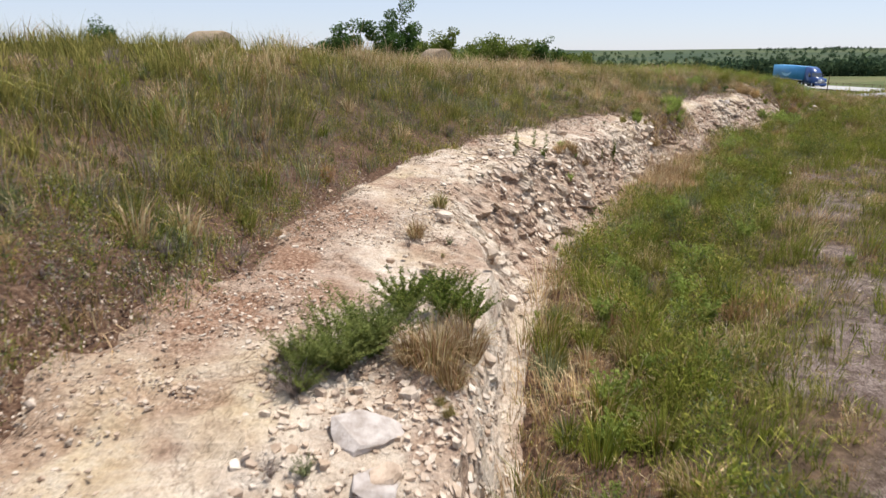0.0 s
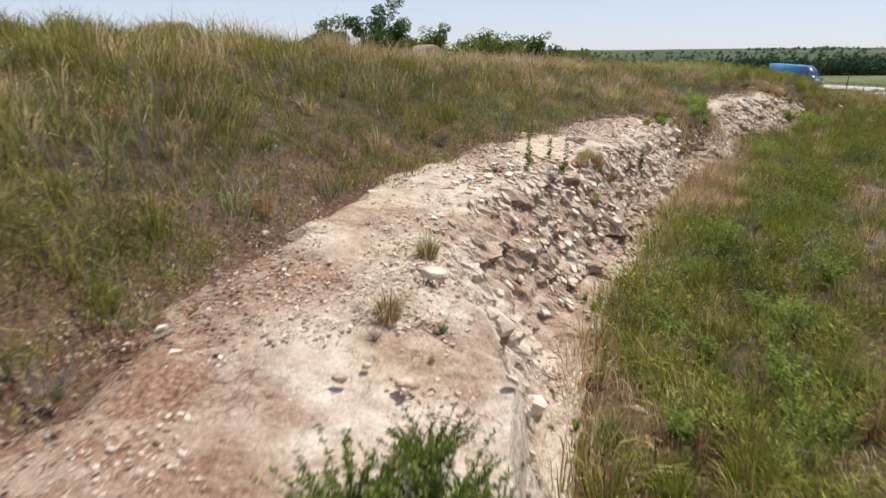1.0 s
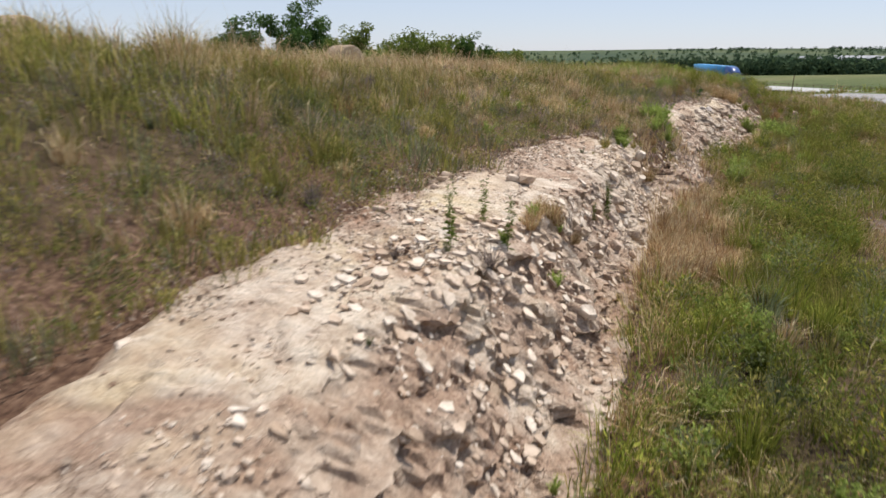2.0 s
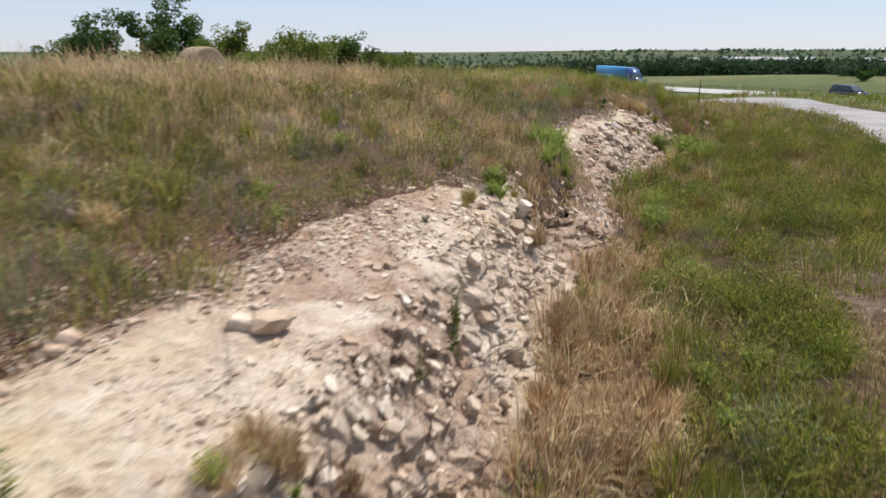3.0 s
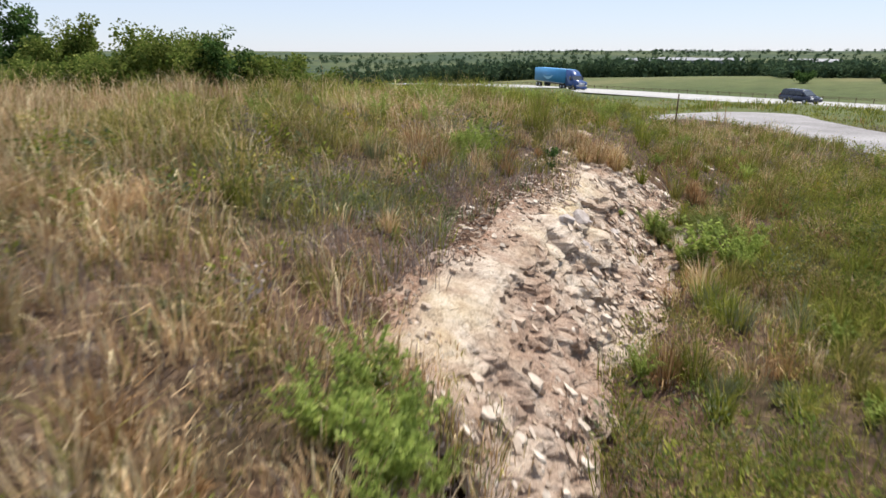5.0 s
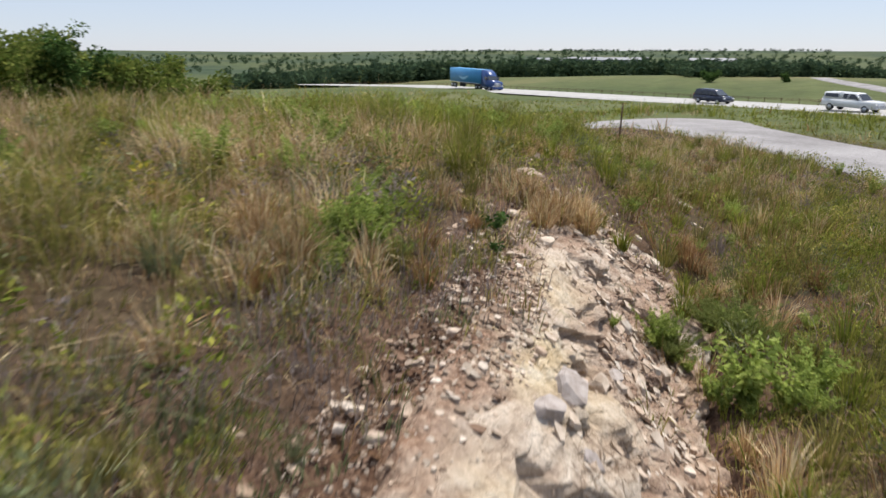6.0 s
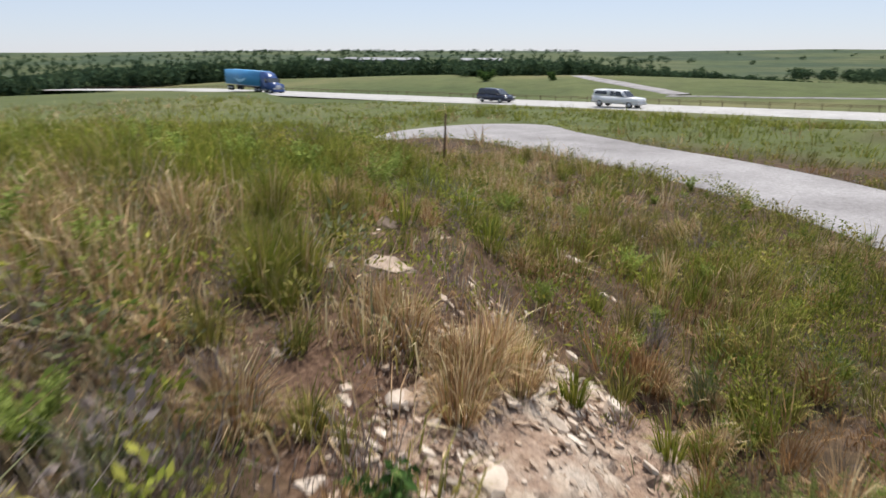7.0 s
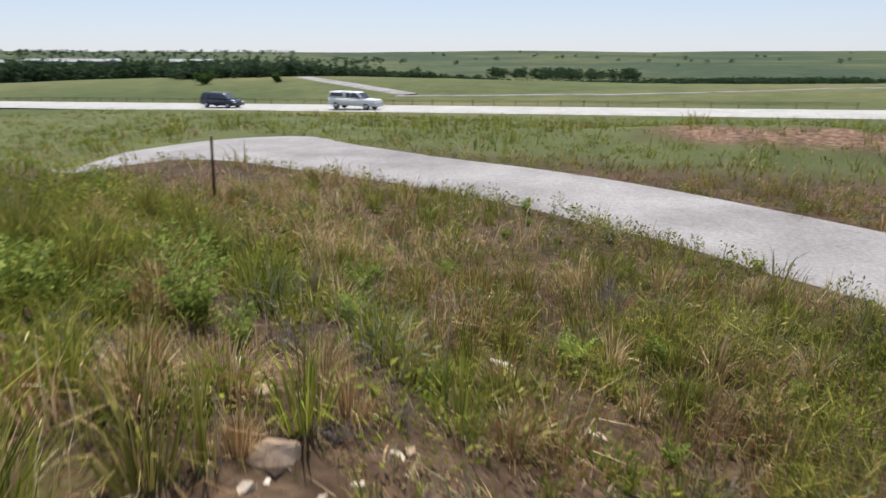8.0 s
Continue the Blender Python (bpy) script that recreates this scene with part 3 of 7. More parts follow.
def ledge_mesh():
    vs = np.arange(-3.0, 31.4, 0.045)
    across = np.linspace(0, 1, 112)
    V = np.repeat(vs[:, None], len(across), 1)
    gap_here = smooth(19.9, 20.5, V) * (1 - smooth(23.2, 23.9, V))
    wb, wf = bench_width(V) + 0.15 + 1.1 * (fractal(V, 0 * V + 9, 1.2, 53, 4) - 0.5) * (1 - gap_here) * smooth(0.5, 1.2, bench_width(V)) - 0.12 * gap_here, rock_foot(V) + 0.2
    # more columns on the face than on the bench
    u = across[None, :]
    n = np.where(u < 0.45, -wb * (1 - u / 0.45) ** 1.0, wf * ((u - 0.45) / 0.55))
    # the lip wanders and breaks into blocks
    jag = 0.34 * (fractal(V, 0 * V, 1.3, 51, 3) - 0.5) + 0.08 * (np.floor(value_noise(V, 0 * V + 3, 0.55, 52) * 4) / 4 - 0.5)
    n = n + jag * (0.3 + 0.7 * smooth(7.0, 9.0, V)) * smooth(-0.8, 0.0, n + 0.5 * lip_lead(V))
    px, py, ax, ay = lip_frame(V)
    X, Y = px + ax * n, py + ay * n
    Z = land(X, Y, rough=False) + 0.10 * (fractal(X, Y, 1.1, 3, 4) - 0.5)
    # fractured blocks, each shifted and tilted on its own, with cracks between
    face0 = smooth(-0.2, 0.2, n + lip_lead(V))
    for size, amp, lean, seed, on_bench in ((0.62, 0.10, 0.22, 201, 0.34), (0.24, 0.075, 0.38, 202, 0.15), (0.10, 0.03, 0.4, 203, 0.09)):
        ident, dx, dy, edge_gap = cells(X, Y * 0.8 + Z * 0.9, size, seed)
        much = on_bench * (1 - face0) + 0.22 * face0
        block = amp * (hash2(ident, ident * 0 + 5, seed) - 0.5) + lean * (dx * (hash2(ident, ident * 0 + 6, seed) - 0.5) + dy * (hash2(ident, ident * 0 + 7, seed) - 0.5))
        Z = Z + much * (block - amp * 0.55 * (1 - smooth(0.0, 0.14 * size, edge_gap)))
    # beds of rock: the height is gathered into steps on the face
    face = face0
    bed = 0.13 + 0.05 * value_noise(X, Y, 1.7, 55)
    warp = Z + 0.22 * (fractal(X, Y, 0.9, 56, 3) - 0.5)
    step = np.floor(warp / bed)
    frac = warp / bed - step
    stepped = (step + smooth(0.62, 1.0, frac)) * bed
    Z = Z + (stepped - warp) * 0.4 * face * smooth(0.42, 0.58, fractal(X, Y, 1.1, 66, 2))
    Z = Z + 0.04 * (fractal(X, Y, 0.2, 57, 3) - 0.5) * (0.35 + face)
    # plates on the bench
    plate = np.floor(fractal(X, Y, 0.9, 58, 3) * 9) / 9
    Z = Z + 0.16 * (plate - 0.5) * (1 - face)
    edge = smooth(0.0, 0.08, u) * (1 - smooth(0.94, 1.0, u)) * smooth(-3, -2.6, V) * (1 - smooth(30.4, 31.3, V))
    Z = Z - 0.2 * (1 - edge)
    # the face breaks into blocks that stand out or back, wider than they are high
    steep = smooth(-0.15, 0.1, n + lip_lead(V)) * edge * (0.3 + 0.7 * smooth(7.2, 9, V))
    push = 0 * Z
    for size, amp, lean, seed in ((0.6, 0.2, 0.2, 211), (0.28, 0.1, 0.25, 212), (0.11, 0.03, 0.2, 213)):
        ident, dx, dy, edge_gap = cells(V + 0.15 * fractal(V, Z, 0.6, seed + 5, 2), Z * 1.9 + 0.12 * fractal(V, Z, 0.5, seed + 6, 2), size, seed)
        push = push + amp * (hash2(ident, ident * 0 + 5, seed) - 0.5) + lean * (dx * (hash2(ident, ident * 0 + 6, seed) - 0.5) + dy * (hash2(ident, ident * 0 + 7, seed) - 0.5))
        push = push - amp * 0.45 * (1 - smooth(0.0, 0.14 * size, edge_gap))
    X, Y = X + ax * push * steep, Y + ay * push * steep
    LEDGE.append((X, Y, Z))
    me = quick_mesh("rock_ledge", np.stack([X, Y, Z], -1), grid_quads(len(vs), len(across)), flat=True, mats=[M_ROCK])
    m = -n / np.maximum(wb, 0.3)
    late = smooth(22.5, 24, V)
    early = 1 - smooth(10, 13, V)
    earth = smooth(0.45 - 0.2 * late - 0.12 * early, 0.95 - 0.3 * late - 0.25 * early, m + 0.75 * (fractal(X, Y, 1.4, 61, 4) - 0.5)) * (1 - 0.4 * smooth(15, 18, V) * (1 - late))
    gap = smooth(19.8, 20.6, V) * (1 - smooth(23.2, 24, V)) * smooth(0.32, 0.54, fractal(X, Y, 0.5, 63, 3))
    earth = earth * (1 - 0.9 * late * (1 - smooth(0.6, 0.85, m)))
    earth = np.maximum(earth, 0.9 * smooth(4.0, 4.6, V + 0.9 * (fractal(X, Y, 0.8, 67, 3) - 0.5)) * (1 - smooth(8.6, 10.2, V)) * smooth(0.54, 0.84, m + 0.5 * (fractal(X, Y, 0.7, 68, 3) - 0.5)))
    earth = earth * (1 - 0.8 * (1 - smooth(3.7, 4.3, V + 0.9 * (fractal(X, Y, 0.8, 67, 3) - 0.5))))
    earth = np.maximum(earth, 0.95 * late * smooth(0.6, 0.78, m + 0.35 * (fractal(X, Y, 0.6, 69, 3) - 0.5)))
    earth = earth * (1 - 0.75 * smooth(7.8, 8.6, V) * (1 - smooth(11.5, 12.5, V)) * (1 - smooth(0.82, 1.0, m)))
    earth = np.maximum(earth, 0.8 * gap)
    # earth patches on the face, made stronger to stand in for its shadows too
    slope = smooth(-0.1, 0.2, n + lip_lead(V)) * smooth(7.6, 9.0, V)
    earth = np.maximum(earth, 0.75 * slope * smooth(0.38, 0.6, fractal(V, n * 1.5 + Z, 0.7, 70, 4)))
    earth = np.maximum(earth, 0.7 * smooth(0.54, 0.66, fractal(X, Y, 0.9, 64, 4)))
    earth = np.maximum(earth, 0.95 * np.exp(-((V - 4.15) / 0.5) ** 2 - ((n + 0.5) / 0.45) ** 2) * smooth(0.3, 0.5, fractal(X, Y, 0.4, 87, 3)))
    earth = earth * (0.6 + 0.4 * smooth(0.36, 0.54, fractal(X, Y, 0.2, 65, 3)))
    float_attribute(me, "earth", earth)
    ochre = sum(np.exp(-((V - a) / b) ** 2 - ((n - c) / d) ** 2) for a, b, c, d in ((3.3, 0.9, -1.9, 0.9), (9.3, 1.0, -1.85, 0.55), (27.2, 1.5, -0.6, 0.35), (23.9, 0.5, -0.9, 0.5), (12.8, 1.6, -1.5, 0.5)))
    float_attribute(me, "ochre", np.clip(ochre, 0, 1) * smooth(0.36, 0.6, fractal(X, Y, 0.7, 74, 4)))
    return me


tagged(new("rock_ledge", ledge_mesh()), "cream limestone ledge with broken layered face and bare top", "rock ledge", kind="structure")


# heights of the rock surface on a fine raster, to seat stones and plants on it
CELL, RX0, RY0, RNX, RNY = 0.05, -4.5, -4.0, 440, 750
RASTER = np.full((RNY, RNX), -99.0)
lx, ly, lz = (q.ravel() for q in LEDGE[0])
np.maximum.at(RASTER, (np.clip(((ly - RY0) / CELL).astype(int), 0, RNY - 1), np.clip(((lx - RX0) / CELL).astype(int), 0, RNX - 1)), lz)
for _ in range(2):
    grown = RASTER.copy()
    for a, b in ((1, 0), (-1, 0), (0, 1), (0, -1)):
        other = np.roll(RASTER, (a, b), (0, 1))
        grown = np.where((grown < -50) & (other > -50), other, grown)
    RASTER = grown


def surface(x, y):
    """Height of the ground or the rock, whichever is on top."""
    x, y = np.asarray(x, float), np.asarray(y, float)
    i, j = ((y - RY0) / CELL).astype(int), ((x - RX0) / CELL).astype(int)
    inside = (i >= 0) & (i < RNY) & (j >= 0) & (j < RNX)
    rock = np.where(inside, RASTER[np.clip(i, 0, RNY - 1), np.clip(j, 0, RNX - 1)], -99)
    return np.maximum(land(x, y) - 0.02, rock)

# ---- grass ----
rng = np.random.default_rng(7)
GRASS_MATS = [M_GREEN, M_OLIVE, M_DRY, M_RED, M_GREY, M_BLUE]


def road_mask(x, y):
    left = np.interp(y, [19.5, 25.4, 28.2, 31.3, 35.2, 39.2, 43.0, 46.0], [14.2, 18.5, 20.7, 22.9, 25.1, 26.3, 27.3, 27.2])
    right = np.interp(y, [20.5, 26.3, 28.4, 32.3, 35.1, 38.4, 42.2, 45.2], [20.5, 24, 25.6, 28.1, 29.4, 30.4, 32.0, 33.2])
    wob = 0.9 * (fractal(x, y, 1.2, 43, 3) - 0.5)
    return (x > left + wob) & (x < right + wob) & (y > 18) & (y < 48.5)


def blades(base, height, width, yaw, lean_x, lean_y, mat):
    """Arrays of curved blades, five points and two faces each."""
    k = len(base)
    sx, sy = np.cos(yaw) * width / 2, np.sin(yaw) * width / 2
    P = np.zeros((k, 5, 3), np.float32)
    P[:, 0] = base - np.stack([sx, sy, 0 * sx + 0.02], -1)
    P[:, 1] = base + np.stack([sx, sy, 0 * sx - 0.02], -1)
    mid = base + np.stack([lean_x * 0.32, lean_y * 0.32, height * 0.6], -1)
    P[:, 2] = mid - np.stack([sx, sy, 0 * sx], -1) * 0.75
    P[:, 3] = mid + np.stack([sx, sy, 0 * sx], -1) * 0.75
    reach = np.hypot(lean_x, lean_y)
    P[:, 4] = base + np.stack([lean_x, lean_y, np.sqrt(np.maximum(height ** 2 - 0.7 * reach ** 2, (0.35 * height) ** 2))], -1)
    i = np.arange(k)[:, None] * 5
    return P.reshape(-1, 3), i + np.array([[0, 1, 3, 2]]), i + np.array([[2, 3, 4]]), mat


def pick(weights):
    """One index a row, by the row's weights."""
    w = np.cumsum(weights, 1)
    r = rng.random(len(w)) * w[:, -1]
    return (r[:, None] > w).sum(1)


def grow(name, label, box, ring, tufts_per_m2, blades_each, widen, zone, thatch=False):
    """Grass in a box of the plan, at distances from the lip within ring; zone picks hill or ditch."""
    x0, y0, x1, y1 = box
    k = int((x1 - x0) * (y1 - y0) * tufts_per_m2)
    x, y = rng.uniform(x0, x1, k), rng.uniform(y0, y1, k)
    v, n = lip_coords(x, y)
    away = np.where(v > 31, np.hypot(x - 15.0, y - 31.0), np.abs(n))
    wb = bench_width(v)
    keep = (away >= ring[0]) & (away < ring[1]) & ((n < 0.15) == (zone == "hill"))
    x, y, v, n, wb = (q[keep] for q in (x, y, v, n, wb))
    m = -n - wb
    patch, small = fractal(x, y, 2.6, 71, 3), fractal(x, y, 0.8, 72, 3)
    end = smooth(29.5, 33, v)
    gap = smooth(19.9, 20.6, v) * (1 - smooth(23.0, 23.8, v))
    if zone == "hill":
        dens = smooth(-0.3, 0.1, m + 1.7 * (small - 0.5)) * (0.62 + 0.38 * smooth(0.36, 0.5, small + 0.25 * smooth(1, 4, m)))
        dens = np.maximum(dens, end * 0.85) * np.where((m < -0.5) & (v < 30), 0.03, 1) * (0.5 + 0.5 * smooth(0.4, 0.52, fractal(x, y, 0.5, 45, 3)))
        dens = np.maximum(dens, gap * (0.95 * (n < -0.22 + 0.35 * (small - 0.4)) + 0.1))
        dens *= 1 - 0.7 * smooth(0.6, 0.7, fractal(x, y, 1.5, 73, 3)) * (1 - 0.7 * smooth(3, 6, m)) * (1 - smooth(18, 22, v))
    else:
        past = n - rock_foot(v)
        dens = np.where(past > 0.0, smooth(-0.05, 0.35, past + 0.7 * (small - 0.5)), 0.02)
        dens *= 1 - 0.85 * bare_track(x, y) * smooth(2.4, 3.2, n)
        bank_here = np.exp(-((x - 36.0) / 2.4) ** 2 - ((y - 29.5) / 6.0) ** 2)
        dens *= 1 - 0.85 * smooth(0.45, 0.75, bank_here + 0.5 * (fractal(x, y, 2, 33, 3) - 0.5))
        dens = np.maximum(dens, end * 0.85)
        dens *= 0.55 + 0.45 * smooth(0.4, 0.52, fractal(x, y, 0.55, 44, 3))
    dens *= 1 - 0.22 * (1 - smooth(1.2, 2.8, np.hypot(x - 15.0, y - 32.0) + 1.6 * (small - 0.5)))
    for sx, sy, sr in STONY:
        dens *= 1 - 0.75 * (1 - smooth(0.45, 0.9, np.hypot(x - sx, y - sy) / sr + 0.6 * (small - 0.5)))
    dens[road_mask(x, y)] = 0
    dens[(x > 72) & (x < 86)] = 0
    if thatch:
        dens = np.where(dens > 0.04, 0.8, 0)
    keep = rng.random(len(x)) < dens
    x, y, v, n, m, patch, small, end, gap = (q[keep] for q in (x, y, v, n, m, patch, small, end, gap))
    p2, p3 = fractal(x, y, 1.2, 75, 3), fractal(x, y, 3.6, 76, 3)
    if zone == "hill":
        up = smooth(1.0, 5.0, m)
        lush = smooth(0.52, 0.62, p2)
        W = np.stack([0.10 + 0.35 * lush + end * (1.0 + 1.4 * smooth(0.34, 0.5, p2)) * (1 - 0.6 * smooth(7, 11, m)),
                      0.42 + 0.5 * smooth(0.45, 0.6, patch) + 0.25 * up * (1 - end) + 0.35 * end + 0.7 * smooth(3, 6, m) * (1 - smooth(10, 16, v)),
                      (0.34 + 0.9 * smooth(0.46, 0.6, p3) * (0.4 + up) + 0.3 * smooth(14, 22, v)) * (1 - 0.65 * end * (1 - smooth(7, 11, m))) * (0.6 + 0.4 * smooth(7, 17, v)),
                      0.06 + 0.12 * gap + 0.3 * smooth(0.55, 0.68, p3) * up + 0.22 * (1 - smooth(9, 16, v)) * smooth(0.48, 0.6, small),
                      0.18 * (1 - up) + 0.06 + 0.35 * smooth(0.56, 0.66, small) * (1 - 0.6 * up) + 0.25 * end * smooth(0.5, 0.6, small),
                      0.24 * (1 - up) + 0.10 + 0.5 * smooth(0.58, 0.66, p2) * (1 - up)], -1)
        tall = 0.19 + 0.12 * smooth(0.0, 2.0, m) + 0.04 * smooth(3, 7, m) + 0.10 * smooth(0.5, 0.65, p3) * up + 0.03 * smooth(16, 22, v) * (1 - smooth(28, 31, v) * (1 - smooth(2.5, 5, m))) + 0.03 * end * smooth(3, 7, m)
    else:
        past = n - rock_foot(v)
        by_foot = (1 - smooth(0.5, 1.9, past + 1.8 * (p2 - 0.5))) * np.interp(v, [3, 8, 11, 14.6, 16.4, 20, 21.8, 23, 30, 32], [0.4, 0.42, 0.35, 0.25, 1, 1, 0.5, 0.12, 0.12, 0.35])
        east = smooth(1.2, 4, past) * smooth(22.5, 27, v) * (1 - smooth(30, 34, x))
        over = smooth(30, 34, x) + smooth(43, 48, y)
        tan, dim = smooth(0.5, 0.6, fractal(x, y, 1.1, 46, 3)), smooth(0.54, 0.64, fractal(x, y, 0.9, 47, 3))
        W = np.stack([0.62 * (1 - by_foot) * (1 - 0.25 * east) * (0.4 + smooth(0.40, 0.54, p2)) + 0.8 * over,
                      0.55 * (1 - 0.6 * by_foot) + 0.45 * east + 0.3 * over,
                      0.16 + 1.0 * by_foot + 0.3 * smooth(0.55, 0.66, patch) + 0.42 * tan,
                      0.08 + 0.5 * by_foot + 0.5 * east * smooth(0.40, 0.56, p3) + 0.25 * smooth(0.58, 0.66, p3) + 0.6 * tan * dim,
                      0.09 + 0.3 * smooth(0.6, 0.7, small) + 0.45 * dim,
                      0.10 + 0.4 * smooth(0.55, 0.65, p3) * (1 - east)], -1)
        shade = smooth(26.5, 28, v) * (1 - smooth(33, 36, v)) * (1 - smooth(3, 5, n))
        W = W * (1 + shade[:, None] * np.array([-0.1, 0.1, -0.6, 0.9, 0.4, 0.2]))
        tall = 0.18 + 0.12 * smooth(0.4, 0.65, p2) + 0.02 * end + 0.17 * by_foot - 0.1 * smooth(5, 9, n) * (1 - smooth(18, 22, v))
    if zone == "hill":
        dry = smooth(16.5, 19, v) * (1 - smooth(22.5, 24, v)) * (1 - smooth(5, 9, m))
        W = W * (1 + dry[:, None] * np.array([-0.3, -0.2, 0.25, -0.2, 1.8, 0.2]))
        tall = tall * (1 - 0.25 * dry)
        worn = 1 - smooth(1.2, 2.8, np.hypot(x - 15.0, y - 32.0) + 1.6 * (small - 0.5))
        W = W * (1 + worn[:, None] * np.array([-0.45, -0.2, 0.5, 0.5, 1.6, 0.2]))
        tall = tall * (1 - 0.35 * worn)
        brown = smooth(23.4, 24.6, v) * (1 - smooth(28.5, 30, v)) * (1 - smooth(0.8, 2.0, m))
        W = W * (1 + brown[:, None] * np.array([0.0, 0.1, -0.6, 0.9, 1.6, 0.3]))
        tall = tall * (1 - 0.2 * brown)
    kind = pick(W ** 2.8)
    if thatch:
        kind = rng.choice([2, 4, 1, 3], len(x), p=[0.26, 0.28, 0.16, 0.3] if zone == "hill" else [0.3, 0.08, 0.2, 0.42])
        tall = 0.04 + 0.07 * rng.random(len(x))
    k = len(x)
    tall = tall * rng.uniform(0.6, 1.3, k) * (0.45 + 1.15 * smooth(0.36, 0.64, fractal(x, y, 0.6, 79, 3)))
    sway_x, sway_y = 1.1 * (fractal(x, y, 1.2, 77, 2) - 0.47), 1.1 * (fractal(x, y, 1.2, 78, 2) - 0.5)
    per = np.maximum(3, (blades_each * rng.uniform(0.6, 1.4, k) * np.where(kind == 4, 0.7, 1)).astype(int))
    idx = np.repeat(np.arange(k), per)
    q = len(idx)
    ang, rad = rng.uniform(0, 2 * np.pi, q), np.sqrt(rng.random(q)) * (0.05 + 0.1 * rng.random(k))[idx] * (1 + 0.35 * (widen - 1))
    bx, by = x[idx] + np.cos(ang) * rad, y[idx] + np.sin(ang) * rad
    bz = land(bx, by)
    h = tall[idx] * rng.uniform(0.45, 1.2, q)
    # a few seed stalks stand above the rest
    stalk = (rng.random(q) < np.where(np.isin(kind[idx], (1, 2, 3)), 0.022, 0.006))
    h = np.where(stalk, h * 1.4 + 0.06, h)
    splay = rng.uniform(0.15, 1.0 if zone == "hill" else 1.1, q) * h * np.where(stalk, 0.35, 1)
    if thatch:
        splay = h * rng.uniform(1.0, 3.0, q)
    lx = np.cos(ang) * splay + sway_x[idx] * h
    ly = np.sin(ang) * splay + sway_y[idx] * h
    w = rng.uniform(0.0045, 0.009, q) * widen * np.where(stalk, 0.6, 1) * np.where(kind[idx] == 4, 0.7, 1)
    P, Q, T, mt = blades(np.stack([bx, by, bz], -1), h, w, rng.uniform(0, 2 * np.pi, q), lx, ly, kind[idx])
    me = quick_mesh(name, P, Q, T, mats=GRASS_MATS, quad_mats=mt, tri_mats=mt, flat=True)
    return tagged(new(name, me), label, "grass", kind="stuff")


STONY = ((5.9, 21.9, 0.7), (6.3, 21.4, 0.6), (14.6, 32.5, 0.55), (13.85, 31.6, 0.6), (17.7, 32.4, 0.6), (17.1, 31.6, 0.5), (15.15, 33.0, 0.5), (12.75, 30.2, 0.6), (16.35, 34.3, 0.4), (12.4, 30.6, 0.5), (14.7, 29.7, 0.4), (13.4, 29.9, 0.6), (15.9, 33.4, 0.4))   # stones with thin grass round them
NEAR, FAR = (-12, -1.5, 30, 47), (-45, -4, 72, 125)
grow("hillside_grass", "dry tan and olive prairie grass on the bank", NEAR, (0, 6.5), 84, 10, 1.5, "hill")
grow("hillside_grass", "dry tan and olive prairie grass on the bank crest", (-16, -1.5, 30, 52), (6.5, 14), 22, 10, 2.05, "hill")
grow("ditch_grass", "green and russet grass in the ditch below the ledge", NEAR, (0, 6.5), 74, 10, 1.45, "ditch")
grow("ditch_grass", "green and olive grass in the shallow ditch", (-5, -1.5, 36, 50), (6.5, 14), 30, 9, 2.0, "ditch")
grow("fallen_straw", "short fallen straw and stubble on bare soil", NEAR, (0, 6), 22, 5, 1.4, "hill", thatch=True)
grow("fallen_straw", "short fallen straw between ditch grass", NEAR, (0, 6), 12, 5, 1.4, "ditch", thatch=True)
grow("meadow_grass", "mixed green and tan meadow grass beyond the bank", (-30, -3, 45, 70), (14, 30), 5, 6, 4.4, "hill")
grow("meadow_grass", "green and olive meadow grass beside the gravel road", (-5, -3, 50, 70), (14, 30), 5.5, 6, 4.2, "ditch")
grow("far_grass", "rough grass on the far meadow", FAR, (30, 90), 0.5, 7, 7, "hill")
grow("far_grass", "rough green grass on the slope towards the highway", FAR, (30, 90), 0.85, 7, 6.5, "ditch")

# ---- small leafy weeds, too many to count ----
frng = np.random.default_rng(19)


def forbs(name, label, x, y, size, kind, each, mats, leaf=0.045, slim=0.42, upright=0.5):
    """Low bushy weeds joined in one mesh: leaves spread through a dome over each root."""
    each = np.maximum(8, (each * size / 0.25 * frng.uniform(0.7, 1.3, len(x))).astype(int))
    i = np.repeat(np.arange(len(x)), each)
    k = len(i)
    a, u = frng.uniform(0, 2 * np.pi, k), frng.random(k)
    r = np.sqrt(frng.random(k)) * (0.25 + 0.75 * np.sin(np.pi * np.clip(u * 0.85 + 0.12, 0, 1))) * 0.5
    at = np.stack([x[i] + np.cos(a) * r * size[i], y[i] + np.sin(a) * r * size[i], land(x, y)[i] + u ** 0.8 * size[i] * frng.uniform(0.8, 1.1, k)], -1)
    way = np.stack([np.cos(a), np.sin(a), 0 * a + upright], -1) + frng.normal(0, 0.55, (k, 3))
    way /= np.linalg.norm(way, axis=1)[:, None]
    side = np.cross(way, frng.normal(0, 1, (k, 3)))
    side /= np.linalg.norm(side, axis=1)[:, None] + 1e-9
    l = (leaf * frng.uniform(0.6, 1.5, k) * (0.6 + size[i] * 1.4))[:, None]
    P = np.stack([at, at + way * l * 0.45 + side * l * slim * 0.5, at + way * l, at + way * l * 0.45 - side * l * slim * 0.5], 1)
    me = quick_mesh(name, P.reshape(-1, 3), np.arange(k * 4).reshape(-1, 4), flat=True, mats=mats, quad_mats=kind[i])
    return tagged(new(name, me), label, "weeds", kind="stuff")


